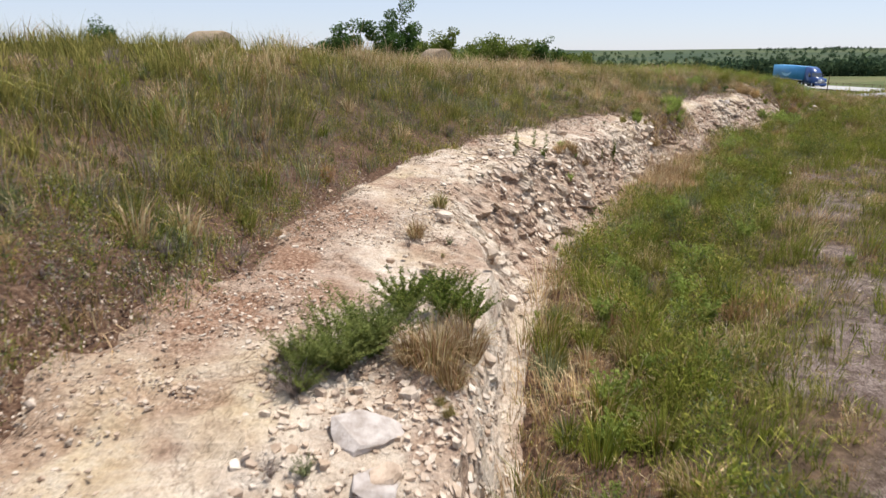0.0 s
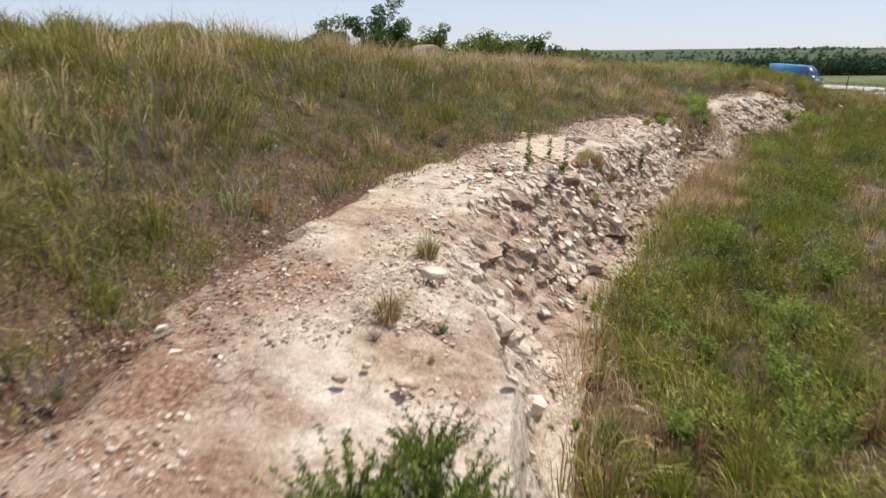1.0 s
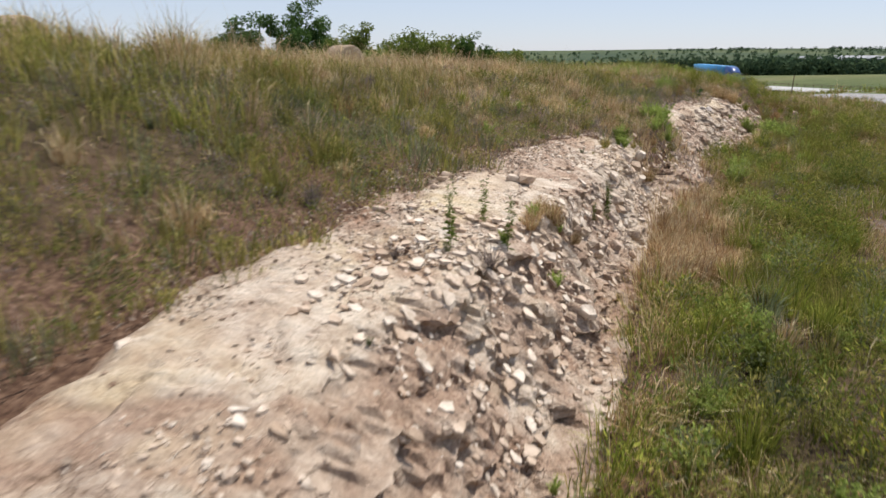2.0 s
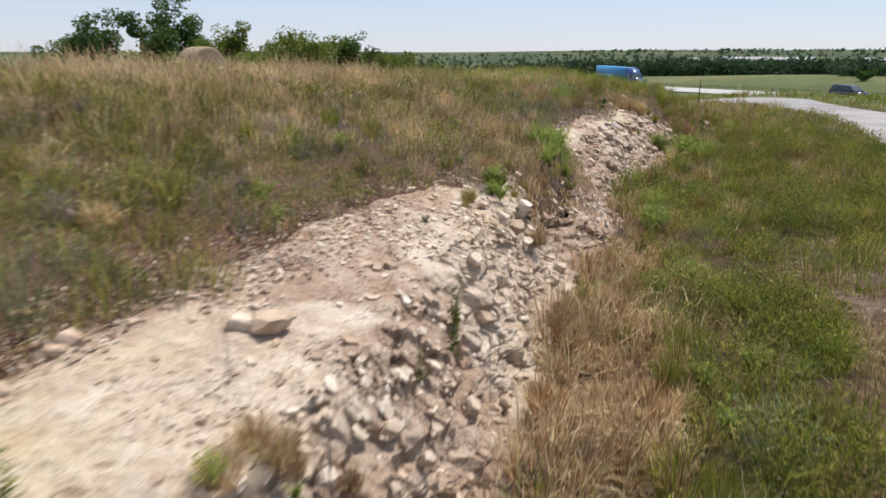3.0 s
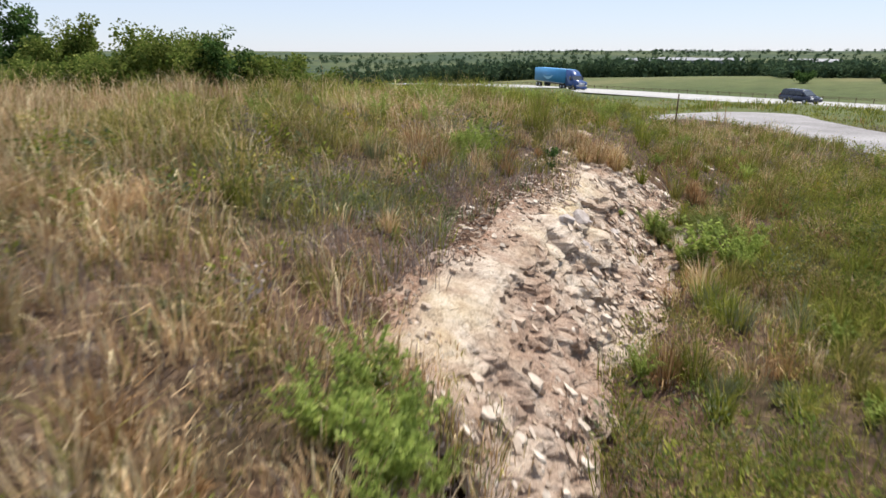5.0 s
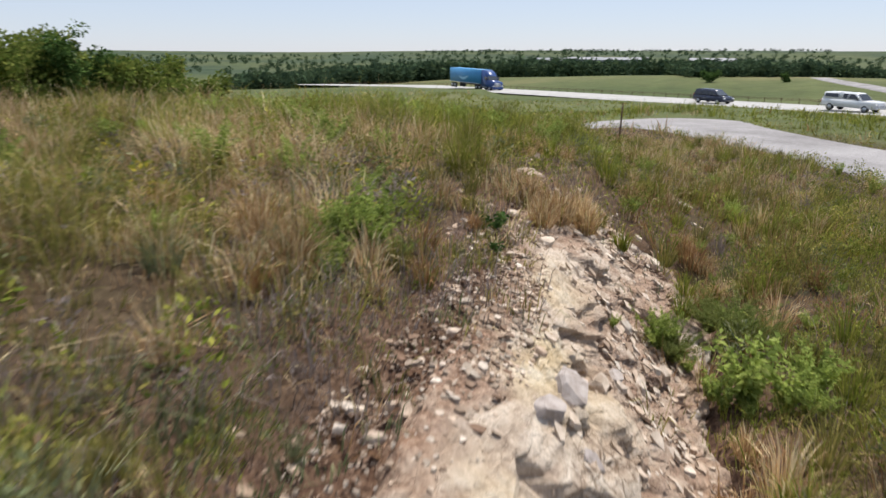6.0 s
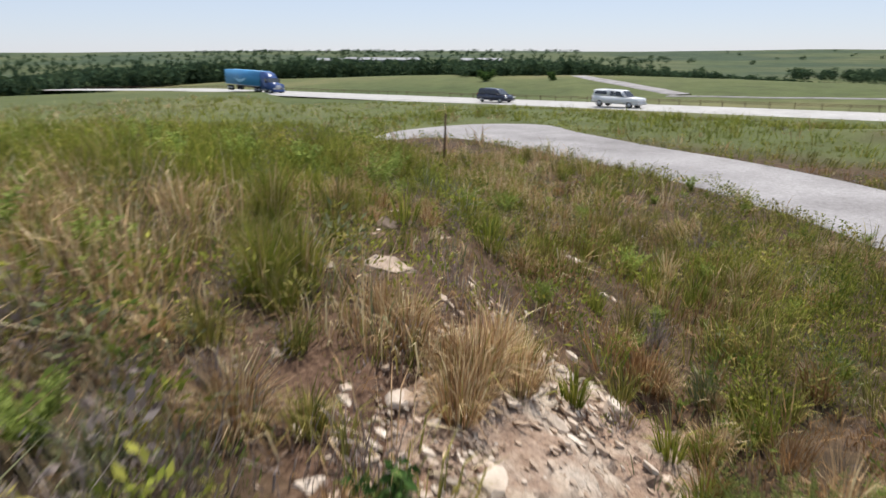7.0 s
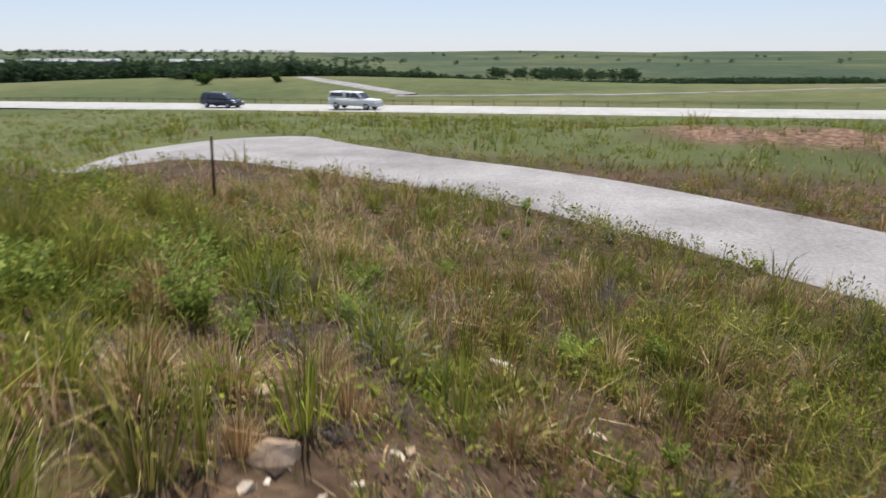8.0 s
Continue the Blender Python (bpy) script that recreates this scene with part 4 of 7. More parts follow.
def sow(count, v0, v1, n0, n1, threshold, seed):
    """Roots in loose drifts along the lip, n metres across from it."""
    v, n = frng.uniform(v0, v1, count), frng.uniform(n0, n1, count)
    px, py, ax, ay = lip_frame(v)
    x, y = px + ax * n, py + ay * n
    drift = fractal(x, y, 1.3, seed, 3)
    near_track = np.abs(x - track_x(y)) * 0.75
    keep = (frng.random(count) < smooth(threshold - 0.05, threshold + 0.1, drift)) & ~road_mask(x, y) & ((near_track > 1.1 + 1.5 * (drift - 0.5)) | (y > 20))
    return x[keep], y[keep], v[keep], n[keep]


LEAFY = [M_GREEN, M_BUSH, M_OLIVE, M_YELLOW, M_BLUE, M_GREY]
x, y, v, n = sow(6200, -0.5, 34, 0.3, 6.5, 0.5, 91)
keep = (n > rock_foot(v) + np.interp(v, [7, 14.5, 16.5, 21, 22.5], [0.3, 0.45, 1.5, 1.5, 0.2]) * frng.uniform(0.5, 1.2, len(v))) & (frng.random(len(x)) < 1 - 0.3 * smooth(22, 27, v))
x, y = x[keep], y[keep]
forbs("ditch_weeds", "low leafy green weeds drifting through ditch grass", x, y, 0.16 + 0.5 * frng.random(len(x)) ** 1.5, frng.choice(5, len(x), p=[0.36, 0.22, 0.3, 0.01, 0.11]), 62, LEAFY, leaf=0.040, slim=0.26, upright=1.1)
x, y, v, n = sow(4200, -0.5, 30, -6.5, -0.2, 0.42, 92)
keep = -n > bench_width(v) + 0.05
x, y = x[keep], y[keep]
forbs("bank_weeds", "low grey-green and olive weeds on the stony bank", x, y, frng.uniform(0.10, 0.3, len(x)), frng.choice(6, len(x), p=[0.06, 0.2, 0.34, 0.02, 0.16, 0.22]), 60, LEAFY, leaf=0.036, slim=0.24, upright=1.3)
x, y, v, n = sow(2600, 29.5, 42, -8, 6, 0.47, 93)
keep = (np.hypot(x - 12.5, y - 28.5) > 1.8) & ((n < 0.5) | (frng.random(len(x)) < 0.45))
x, y = x[keep], y[keep]
forbs("meadow_weeds", "mixed green leafy weeds on the grassy rise", x, y, 0.12 + 0.45 * frng.random(len(x)) ** 1.8, frng.choice(6, len(x), p=[0.56, 0.06, 0.24, 0.01, 0.07, 0.06]), 52, LEAFY, leaf=0.04, slim=0.32, upright=1.1)
x, y, v, n = sow(5200, -0.5, 20, -4.4, -0.8, 0.38, 95)
keep = (-n > bench_width(v) - 0.5 * frng.random(len(v)) ** 2) & (-n < bench_width(v) + 1.3)
x, y = x[keep], y[keep]
forbs("edge_weeds", "low brown and olive weeds along the ledge edge", x, y, frng.uniform(0.08, 0.24, len(x)), frng.choice(6, len(x), p=[0.05, 0.3, 0.36, 0.0, 0.12, 0.17]), 56, LEAFY, leaf=0.034, slim=0.24, upright=1.3)
# tufts that break the edges of the gravel road
t = frng.uniform(20, 46, 460)
side = frng.random(460) < 0.6
x = np.where(side, np.interp(t, [19.5, 25.4, 28.2, 31.3, 35.2, 39.2, 43.0, 46.0], [14.2, 18.5, 20.7, 22.9, 25.1, 26.3, 27.3, 27.2]), np.interp(t, [20.5, 26.3, 28.4, 32.3, 35.1, 38.4, 42.2, 45.2], [20.5, 24, 25.6, 28.1, 29.4, 30.4, 32.0, 33.2])) + frng.normal(0, 0.22, 460)
forbs("verge_weeds", "ragged green weeds along the gravel road edge", x, t, 0.08 + 0.26 * frng.random(460) ** 2, frng.choice(6, 460, p=[0.4, 0.15, 0.35, 0.0, 0.05, 0.05]), 40, LEAFY, leaf=0.05, upright=0.9)
x, y, v, n = sow(900, 20, 30, -8, -1.8, 0.45, 94)
forbs("bank_weeds", "olive and green weeds among dry grass on the bank", x, y, frng.uniform(0.15, 0.4, len(x)), frng.choice(6, len(x), p=[0.3, 0.15, 0.3, 0.05, 0.1, 0.1]), 40, LEAFY, leaf=0.05, upright=0.8)


def tufts(name, label, x, y, size, kind, each, mats):
    """Bushy grass tufts joined in one mesh."""
    i = np.repeat(np.arange(len(x)), each)
    k = len(i)
    a, s = frng.uniform(0, 2 * np.pi, k), np.sqrt(frng.random(k))
    bx, by = x[i] + np.cos(a) * s * size[i] * 0.22, y[i] + np.sin(a) * s * size[i] * 0.22
    h = size[i] * frng.uniform(0.5, 1.1, k) * (1.1 - 0.35 * s)
    P, Q, T, mt = blades(np.stack([bx, by, land(x, y)[i]], -1), h, frng.uniform(0.007, 0.014, k), frng.uniform(0, 6.28, k),
                         np.cos(a) * s * size[i] * 0.55 + frng.normal(0, 0.03, k), np.sin(a) * s * size[i] * 0.55 + frng.normal(0, 0.03, k), kind[i])
    me = quick_mesh(name, P, Q, T, mats=mats, quad_mats=mt, tri_mats=mt, flat=True)
    return tagged(new(name, me), label, "grass", kind="stuff")


TUFT = [M_DRY, M_OLIVE, M_GREEN, M_RED, M_BLUE, M_GREY]
x, y, v, n = sow(190, 15.6, 21.6, 0.2, 2.0, 0.3, 96)
keep = n > rock_foot(v) + 0.1
x, y = x[keep], y[keep]
tufts("straw_tufts", "tall straw coloured grass at the foot of the ledge", x, y, frng.uniform(0.2, 0.42, len(x)), frng.choice(6, len(x), p=[0.64, 0.08, 0.02, 0.16, 0, 0.1]), 100, TUFT)
x, y, v, n = sow(520, -0.5, 30, -8, -0.8, 0.42, 97)
keep = -n > bench_width(v) + 0.2
x, y = x[keep], y[keep]
tufts("bank_tufts", "mixed straw and olive grass tufts on the bank", x, y, frng.uniform(0.2, 0.5, len(x)), frng.choice(6, len(x), p=[0.4, 0.3, 0.06, 0.1, 0.08, 0.06]), 80, TUFT)
x, y, v, n = sow(700, 29.5, 42, -8, 6, 0.44, 98)
keep = (np.hypot(x - 12.5, y - 28.8) > 1.7) & (np.hypot(x - 14.1, y - 31.9) > 0.7)
x, y = x[keep], y[keep]
tufts("meadow_tufts", "green olive and straw grass tufts on the rise", x, y, frng.uniform(0.2, 0.55, len(x)), frng.choice(6, len(x), p=[0.26, 0.3, 0.3, 0.06, 0.05, 0.03]), 80, TUFT)
x, y, v, n = sow(1500, -0.5, 34, 0.5, 7, 0.5, 99)
keep = (n > rock_foot(v) + np.interp(v, [8, 14.5, 16, 21, 22.5], [0.25, 0.4, 1.5, 1.3, 0.2])) & ((v < 27) | (frng.random(len(v)) < 0.45))
x, y = x[keep], y[keep]
tufts("ditch_tufts", "green and olive grass tufts in the ditch", x, y, frng.uniform(0.26, 0.62, len(x)), frng.choice(6, len(x), p=[0.08, 0.28, 0.46, 0.06, 0.12, 0]), 95, TUFT)

# ---- stones ----
srng = np.random.default_rng(21)


def stone_data(seed, flat, sides=7, cheap=False):
    """A broken limestone plate about one metre across: uneven outline, chipped rim, slanting top."""
    r = random.Random(seed)
    bm = bmesh.new()
    angles = sorted((k + r.uniform(-0.36, 0.36)) * 2 * math.pi / sides for k in range(sides))
    radii = [r.uniform(0.3, 0.56) for _ in angles]
    narrow, sx, sy = r.uniform(0.6, 0.95), r.uniform(-0.25, 0.25) * flat, r.uniform(-0.25, 0.25) * flat
    levels = ((-0.5, 0.86), (0.5, 0.9)) if cheap else ((-0.5, 0.8), (-0.1, 1.0), (0.32, 0.97), (0.5, 0.84))
    rings = []
    for h, f in levels:
        ring = []
        for a, q in zip(angles, radii):
            q = q * f * r.uniform(0.9, 1.08)
            x, y = q * math.cos(a), q * math.sin(a) * narrow
            ring.append(bm.verts.new((x, y, flat * (h + r.uniform(-0.07, 0.07)) + sx * x + sy * y)))
        rings.append(ring)
    for lo, hi in zip(rings[:-1], rings[1:]):
        for k in range(sides):
            bm.faces.new((lo[k], lo[(k + 1) % sides], hi[(k + 1) % sides], hi[k]))
    bm.faces.new(rings[0][::-1]), bm.faces.new(rings[-1])
    # corners knocked off
    for _ in range(0 if cheap else 6):
        way = Vector((r.gauss(0, 1), r.gauss(0, 1), r.gauss(0.2, 0.8))).normalized()
        reach = max(v.co.dot(way) for v in bm.verts)
        cut = bmesh.ops.bisect_plane(bm, geom=list(bm.verts) + list(bm.edges) + list(bm.faces), plane_co=way * reach * r.uniform(0.72, 0.9), plane_no=way, clear_outer=True)
        rim = [e for e in cut["geom_cut"] if isinstance(e, bmesh.types.BMEdge)]
        if len(rim) > 2:
            bmesh.ops.contextual_create(bm, geom=rim)
    bmesh.ops.triangulate(bm, faces=bm.faces)
    me = bpy.data.meshes.new("stone")
    bm.to_mesh(me)
    bm.free()
    me.materials.append(M_STONE)
    return me


STONES = [stone_data(100 + k, f) for k, f in enumerate((0.22, 0.3, 0.3, 0.38, 0.45, 0.55, 0.65, 0.25, 0.35, 0.5))]

STONES.append(stone_data(150, 0.2))
STONES[-1].materials[0] = M_GREYROCK
STONES.append(stone_data(151, 0.55))
STONES[-1].materials[0] = M_GREYROCK
CHIPS = [stone_data(300 + k, f, 5, True) for k, f in enumerate((0.14, 0.18, 0.22, 0.3, 0.38, 0.5, 0.26, 0.16))]


def surface_z(x, y):
    return float(surface(np.array([x]), np.array([y]))[0])


def stones_joined(name, label, x, y, size, mats, lift=0.25, tilt=0.22, shapes=range(8), lie=0.6):
    """Many small stones in one mesh."""
    data = []
    for me in CHIPS:
        co = np.zeros(len(me.vertices) * 3, np.float32)
        me.vertices.foreach_get("co", co)
        t = np.zeros(len(me.polygons) * 3, np.int32)
        me.polygons.foreach_get("vertices", t)
        data.append((co.reshape(-1, 3), t.reshape(-1, 3)))
    which = srng.choice(list(shapes), len(x))
    z = surface(x, y)
    e = 0.08
    gx, gy = (land(x + e, y, False) - land(x - e, y, False)) / (2 * e), (land(x, y + e, False) - land(x, y - e, False)) / (2 * e)
    gx, gy = np.clip(gx, -lie, lie), np.clip(gy, -lie, lie)
    V, T, base = [], [], 0
    for k, (co, tri) in enumerate(data):
        s = np.where(which == k)[0]
        if not len(s):
            continue
        yaw, ta, tb = srng.uniform(0, 6.283, len(s)), srng.normal(0, tilt, len(s)), srng.normal(0, tilt, len(s))
        c = co[None] * size[s][:, None, None]
        X = c[..., 0] * np.cos(yaw)[:, None] - c[..., 1] * np.sin(yaw)[:, None]
        Y = c[..., 0] * np.sin(yaw)[:, None] + c[..., 1] * np.cos(yaw)[:, None]
        Z = c[..., 2] + X * (gx[s] + ta)[:, None] + Y * (gy[s] + tb)[:, None]
        P = np.stack([X + x[s][:, None], Y + y[s][:, None], Z + z[s][:, None] + (lift * size[s] * 0.2)[:, None]], -1)
        V.append(P.reshape(-1, 3))
        T.append((tri[None] + (base + np.arange(len(s)) * len(co))[:, None, None]).reshape(-1, 3))
        base += len(s) * len(co)
    me = quick_mesh(name, np.concatenate(V), None, np.concatenate(T), flat=True, mats=mats)
    return tagged(new(name, me), label, "rubble", kind="stuff")


def along_lip(count, v0, v1, n0, n1):
    v, n = srng.uniform(v0, v1, count), srng.uniform(n0, n1, count)
    px, py, ax, ay = lip_frame(v)
    return px + ax * n, py + ay * n, v, n


def rubble():
    # chips on the bench
    x, y, v, n = along_lip(110000, -1, 31, -3.6, 0.25)
    m = -n / np.maximum(bench_width(v), 0.2)
    clump = fractal(x, y, 0.8, 81, 3)
    grit = smooth(4.0, 4.6, v) * (1 - smooth(8.8, 10.5, v)) * smooth(0.3, 0.55, m) + smooth(23.5, 24.5, v) * smooth(0.45, 0.65, m) + 0.6 * smooth(0.85, 1.0, m)
    keep = (m < 1.3) & (srng.random(len(x)) < smooth(0.38, 0.64, clump + 0.08 * smooth(13, 16, v) * (1 - smooth(22, 24, v)) + 0.16 * smooth(0.35, 0.8, m) + 0.12 * grit - 0.13 - 0.07 * smooth(9, 11, v) * (1 - smooth(0.7, 0.9, m)) - 0.3 * smooth(23, 24, v) * (1 - smooth(0.4, 0.6, m))))
    x, y, n, v = x[keep], y[keep], n[keep], v[keep]
    size = 0.015 + 0.045 * srng.random(len(x)) ** 3.5 + 0.045 * smooth(11, 14, v) * srng.random(len(x)) ** 4
    size = size * (1 - 0.4 * smooth(0.75, 1.0, -n / np.maximum(bench_width(v), 0.2)))
    red = srng.random(len(x)) < smooth(0.5, 1.0, -n / np.maximum(bench_width(v), 0.2)) * 0.6 + 0.55 * smooth(23, 24, v) * smooth(0.4, 0.6, -n / np.maximum(bench_width(v), 0.2))
    stones_joined("limestone_chips", "pale limestone chips strewn over the bare ledge top", x[~red], y[~red], size[~red], [M_STONE])
    stones_joined("red_chips", "reddish brown stone chips along the grass edge", x[red], y[red], size[red], [M_RUBBLE])
    # broken rock on the face
    x, y, v, n = along_lip(13000, -1, 31, -1.3, 0.9)
    keep = (n < rock_foot(v) + 0.15) & (n > -lip_lead(v) - 0.35) & (srng.random(len(x)) < np.where(((v > 8) & (v < 13.5)) | (v > 24), 1.0, 0.45)) & (srng.random(len(x)) < np.where(v > 23, 0.9, 1.0)) & ((n > -0.12) | (v < 19.6) | ((v > 23.6) & (srng.random(len(x)) < 0.12))) & (srng.random(len(x)) < np.where(v < 8, 0.25, 0.8)) & (srng.random(len(x)) < 0.6 * smooth(0.38, 0.6, fractal(x, y, 0.7, 82, 3)))
    x, y = x[keep], y[keep]
    stones_joined("broken_rock", "tumbled limestone fragments on the broken ledge face", x, y, 0.03 + 0.15 * srng.random(len(x)) ** 3.5, [M_STONE], lift=0.3, tilt=0.2, shapes=(0, 1, 2, 3, 6, 7))
    # bare gaps among the grass
    x, y = srng.uniform(-7, 19, 30000), srng.uniform(-1, 38, 30000)
    v, n = lip_coords(x, y)
    m = -n - bench_width(v)
    keep = (m > 0) & (m < 4.5) & (fractal(x, y, 1.5, 73, 2) + 0.10 * (v > 22) * (v < 30) > 0.62) & (srng.random(len(x)) < 0.8)
    stones_joined("soil_stones", "brown and pale stones in bare soil between grass", x[keep], y[keep], 0.02 + 0.06 * srng.random(keep.sum()) ** 2.5, [M_RUBBLE])
    # gravel of the old track
    x, y = srng.uniform(2.5, 13, 26000), srng.uniform(1, 20, 26000)
    keep = bare_track(x, y) * smooth(0.3, 0.55, fractal(x, y, 0.5, 86, 3)) > srng.random(len(x))
    x, y = x[keep], y[keep]
    pale = srng.random(len(x)) < 0.45
    size = 0.018 + 0.075 * srng.random(len(x)) ** 3
    stones_joined("track_gravel", "brown and pink gravel of an overgrown track", x[~pale], y[~pale], size[~pale], [M_RUBBLE])
    stones_joined("track_gravel", "pale limestone gravel of an overgrown track", x[pale], y[pale], size[pale], [M_STONE])
    # plates and fragments too many to tell apart
    x, y, v, n = along_lip(240, 10.6, 13.4, -1.7, 0.0)
    x2, y2, v2, n2 = along_lip(60, 13.4, 19.6, -1.0, 0.2)
    x, y = np.concatenate([x, x2]), np.concatenate([y, y2])
    stones_joined("limestone_plates", "flat limestone plates heaped on the lower bench", x, y, 0.06 + 0.15 * srng.random(len(x)) ** 1.6, [M_STONE], lift=0.3, tilt=0.12, shapes=(0, 1, 2, 7), lie=0.35)
    # broken stone round the grey slab, and soil with stones under the bush
    x, y, v, n = along_lip(3600, 1.6, 4.9, -1.55, 0.0)
    keep = srng.random(3600) < smooth(0.3, 0.55, fractal(x, y, 0.45, 88, 3) + 0.12 * smooth(-1.5, -0.6, n) - 0.2 * smooth(-1.0, -1.4, n) * (v < 3.4))
    x, y, v = x[keep], y[keep], v[keep]
    dusky = srng.random(len(x)) < 0.15 + 0.4 * smooth(3.7, 4.2, v)
    size = 0.018 + 0.095 * srng.random(len(x)) ** 3
    stones_joined("broken_plates", "pinkish limestone plates and chips crumbled on the ledge", x[~dusky], y[~dusky], size[~dusky], [M_STONE], lift=0.3, tilt=0.2)
    stones_joined("red_chips", "reddish brown stone chips beside the green bush", x[dusky], y[dusky], size[dusky] * 0.7, [M_RUBBLE], lift=0.3, tilt=0.25)
    # crumbs where the bench runs into the soil of the bank
    x, y, v, n = along_lip(11000, -1, 20, -3.9, -0.9)
    m = -n / bench_width(v)
    keep = (m > 0.8) & (m < 1.25) & (srng.random(11000) < smooth(0.4, 0.58, fractal(x, y, 0.6, 89, 3)))
    stones_joined("red_chips", "brown crumbs of stone where the ledge meets soil", x[keep], y[keep], 0.014 + 0.05 * srng.random(keep.sum()) ** 3.5, [M_RUBBLE])
    x, y, v, n = along_lip(900, 25.2, 29.2, -1.75, -0.72)
    keep = srng.random(900) < smooth(0.32, 0.52, fractal(x, y, 0.5, 85, 3))
    x, y = x[keep], y[keep]
    size, pale = 0.025 + 0.1 * srng.random(len(x)) ** 2.5, srng.random(len(x)) < 0.4
    stones_joined("broken_plates", "pale limestone plates and chips spread beside the slab", x[pale], y[pale], size[pale], [M_STONE], lift=0.2, tilt=0.15, shapes=(0, 1, 2, 7))
    stones_joined("broken_plates", "tan limestone plates and chips spread beside the slab", x[~pale], y[~pale], size[~pale], [M_RUBBLE], lift=0.2, tilt=0.15, shapes=(0, 1, 2, 7))
    # pale rubble among dead stems in the grassy gap
    x, y = srng.normal(6.25, 0.34, 420), srng.normal(21.6, 0.55, 420)
    keep = srng.random(420) < smooth(0.34, 0.54, fractal(x, y, 0.5, 90, 3))
    stones_joined("stony_soil", "pale limestone rubble among grey dead stems", x[keep], y[keep], 0.025 + 0.1 * srng.random(keep.sum()) ** 3, [M_RUBBLE], lift=0.1, tilt=0.15)
    # stony soil soil in the thin grass, and the rubble apron at the ledge's end
    x, y = srng.normal(5.6, 0.75, 520), srng.normal(22.0, 0.6, 520)
    stones_joined("soil_stones", "brown and grey stones in thin dry grass", x, y, 0.025 + 0.1 * srng.random(len(x)) ** 3, [M_RUBBLE], lift=0.2, tilt=0.15)
    x3, y3, v3, n3 = along_lip(2600, 20.3, 29, -0.45, 0.75)
    strip = (n3 < rock_foot(v3) + 0.08) & ((v3 < 23.6) | (n3 > -0.1) | (srng.random(2600) < 0.2)) & (srng.random(2600) < smooth(0.34, 0.56, fractal(x3, y3, 0.5, 84, 3)))
    stones_joined("crumbled_rock", "crumbled pinkish limestone in the narrow broken face", x3[strip], y3[strip], 0.025 + 0.13 * srng.random(strip.sum()) ** 3, [M_STONE], lift=0.3, tilt=0.3)
    x2, y2, v2, n2 = along_lip(1500, 28.2, 31.6, -1.5, 0.7)
    thin = (srng.random(1500) < smooth(0.36, 0.58, fractal(x2, y2, 0.6, 83, 3))) & ((v2 > 29.3) | (n2 < -0.8))
    x, y = x2[thin], y2[thin]
    stones_joined("stony_soil", "pale limestone rubble thinning out into dry grass", x, y, 0.025 + 0.1 * srng.random(len(x)) ** 3, [M_STONE], lift=0.3, tilt=0.2)


rubble()


def stone(x, y, size, yaw, variant, sink=0.1, tilt=(0, 0), squash=1.0, label="pale limestone slab lying on the bare ledge", z=None):
    s = new("stone", STONES[variant])
    gx, gy = (float(land(np.array([x + a]), np.array([y + b]), False)[0] - land(np.array([x - a]), np.array([y - b]), False)[0]) / 0.2 for a, b in ((0.1, 0), (0, 0.1)))
    lie = Vector((0, 0, 1)).rotation_difference(Vector((-max(-0.6, min(0.6, gx)), -max(-0.6, min(0.6, gy)), 1))).to_matrix().to_4x4()
    s.matrix_basis = pose(x, y, (surface_z(x, y) if z is None else z) + size * (0.12 - sink) * squash) @ lie @ pose(0, 0, 0, tilt[0], tilt[1], yaw) @ Matrix.Diagonal((size, size * 0.85, size * squash, 1))
    return tagged(s, label, "stone", "loose stones")


# stones that stand out
WHITE = "whitish limestone block half sunk in grass"
SLAB = "flat pale limestone slab on the bare ledge"
BLOCK = "angular tan limestone block at the ledge edge"
for x, y, size, yaw, variant in (
        (0.05, 8.45, 0.3, 20, 3), (-0.15, 6.69, 0.19, 0, 2), (-1.90, 6.92, 0.1, 10, 1), (-1.79, 7.17, 0.12, 40, 1), (-1.58, 6.82, 0.12, 40, 0), (-1.58, 9.17, 0.17, 80, 1),
        (2.60, 15.41, 0.3, 30, 3), (-0.71, 10.68, 0.18, 70, 1), (-0.54, 6.67, 0.12, 10, 3), (-0.41, 6.86, 0.1, 60, 2), (1.66, 15.13, 0.22, 0, 4),
        (2.08, 15.65, 0.13, 30, 3), (2.36, 16.25, 0.13, 50, 2), (2.13, 15.91, 0.1, 10, 3), (1.93, 15.40, 0.12, 80, 3), (1.46, 14.66, 0.14, 0, 4),
        (0.80, 13.56, 0.17, 10, 3)):
    stone(x, y, size, yaw, variant, label=SLAB, tilt=(srng.normal(0, 6), srng.normal(0, 6)))
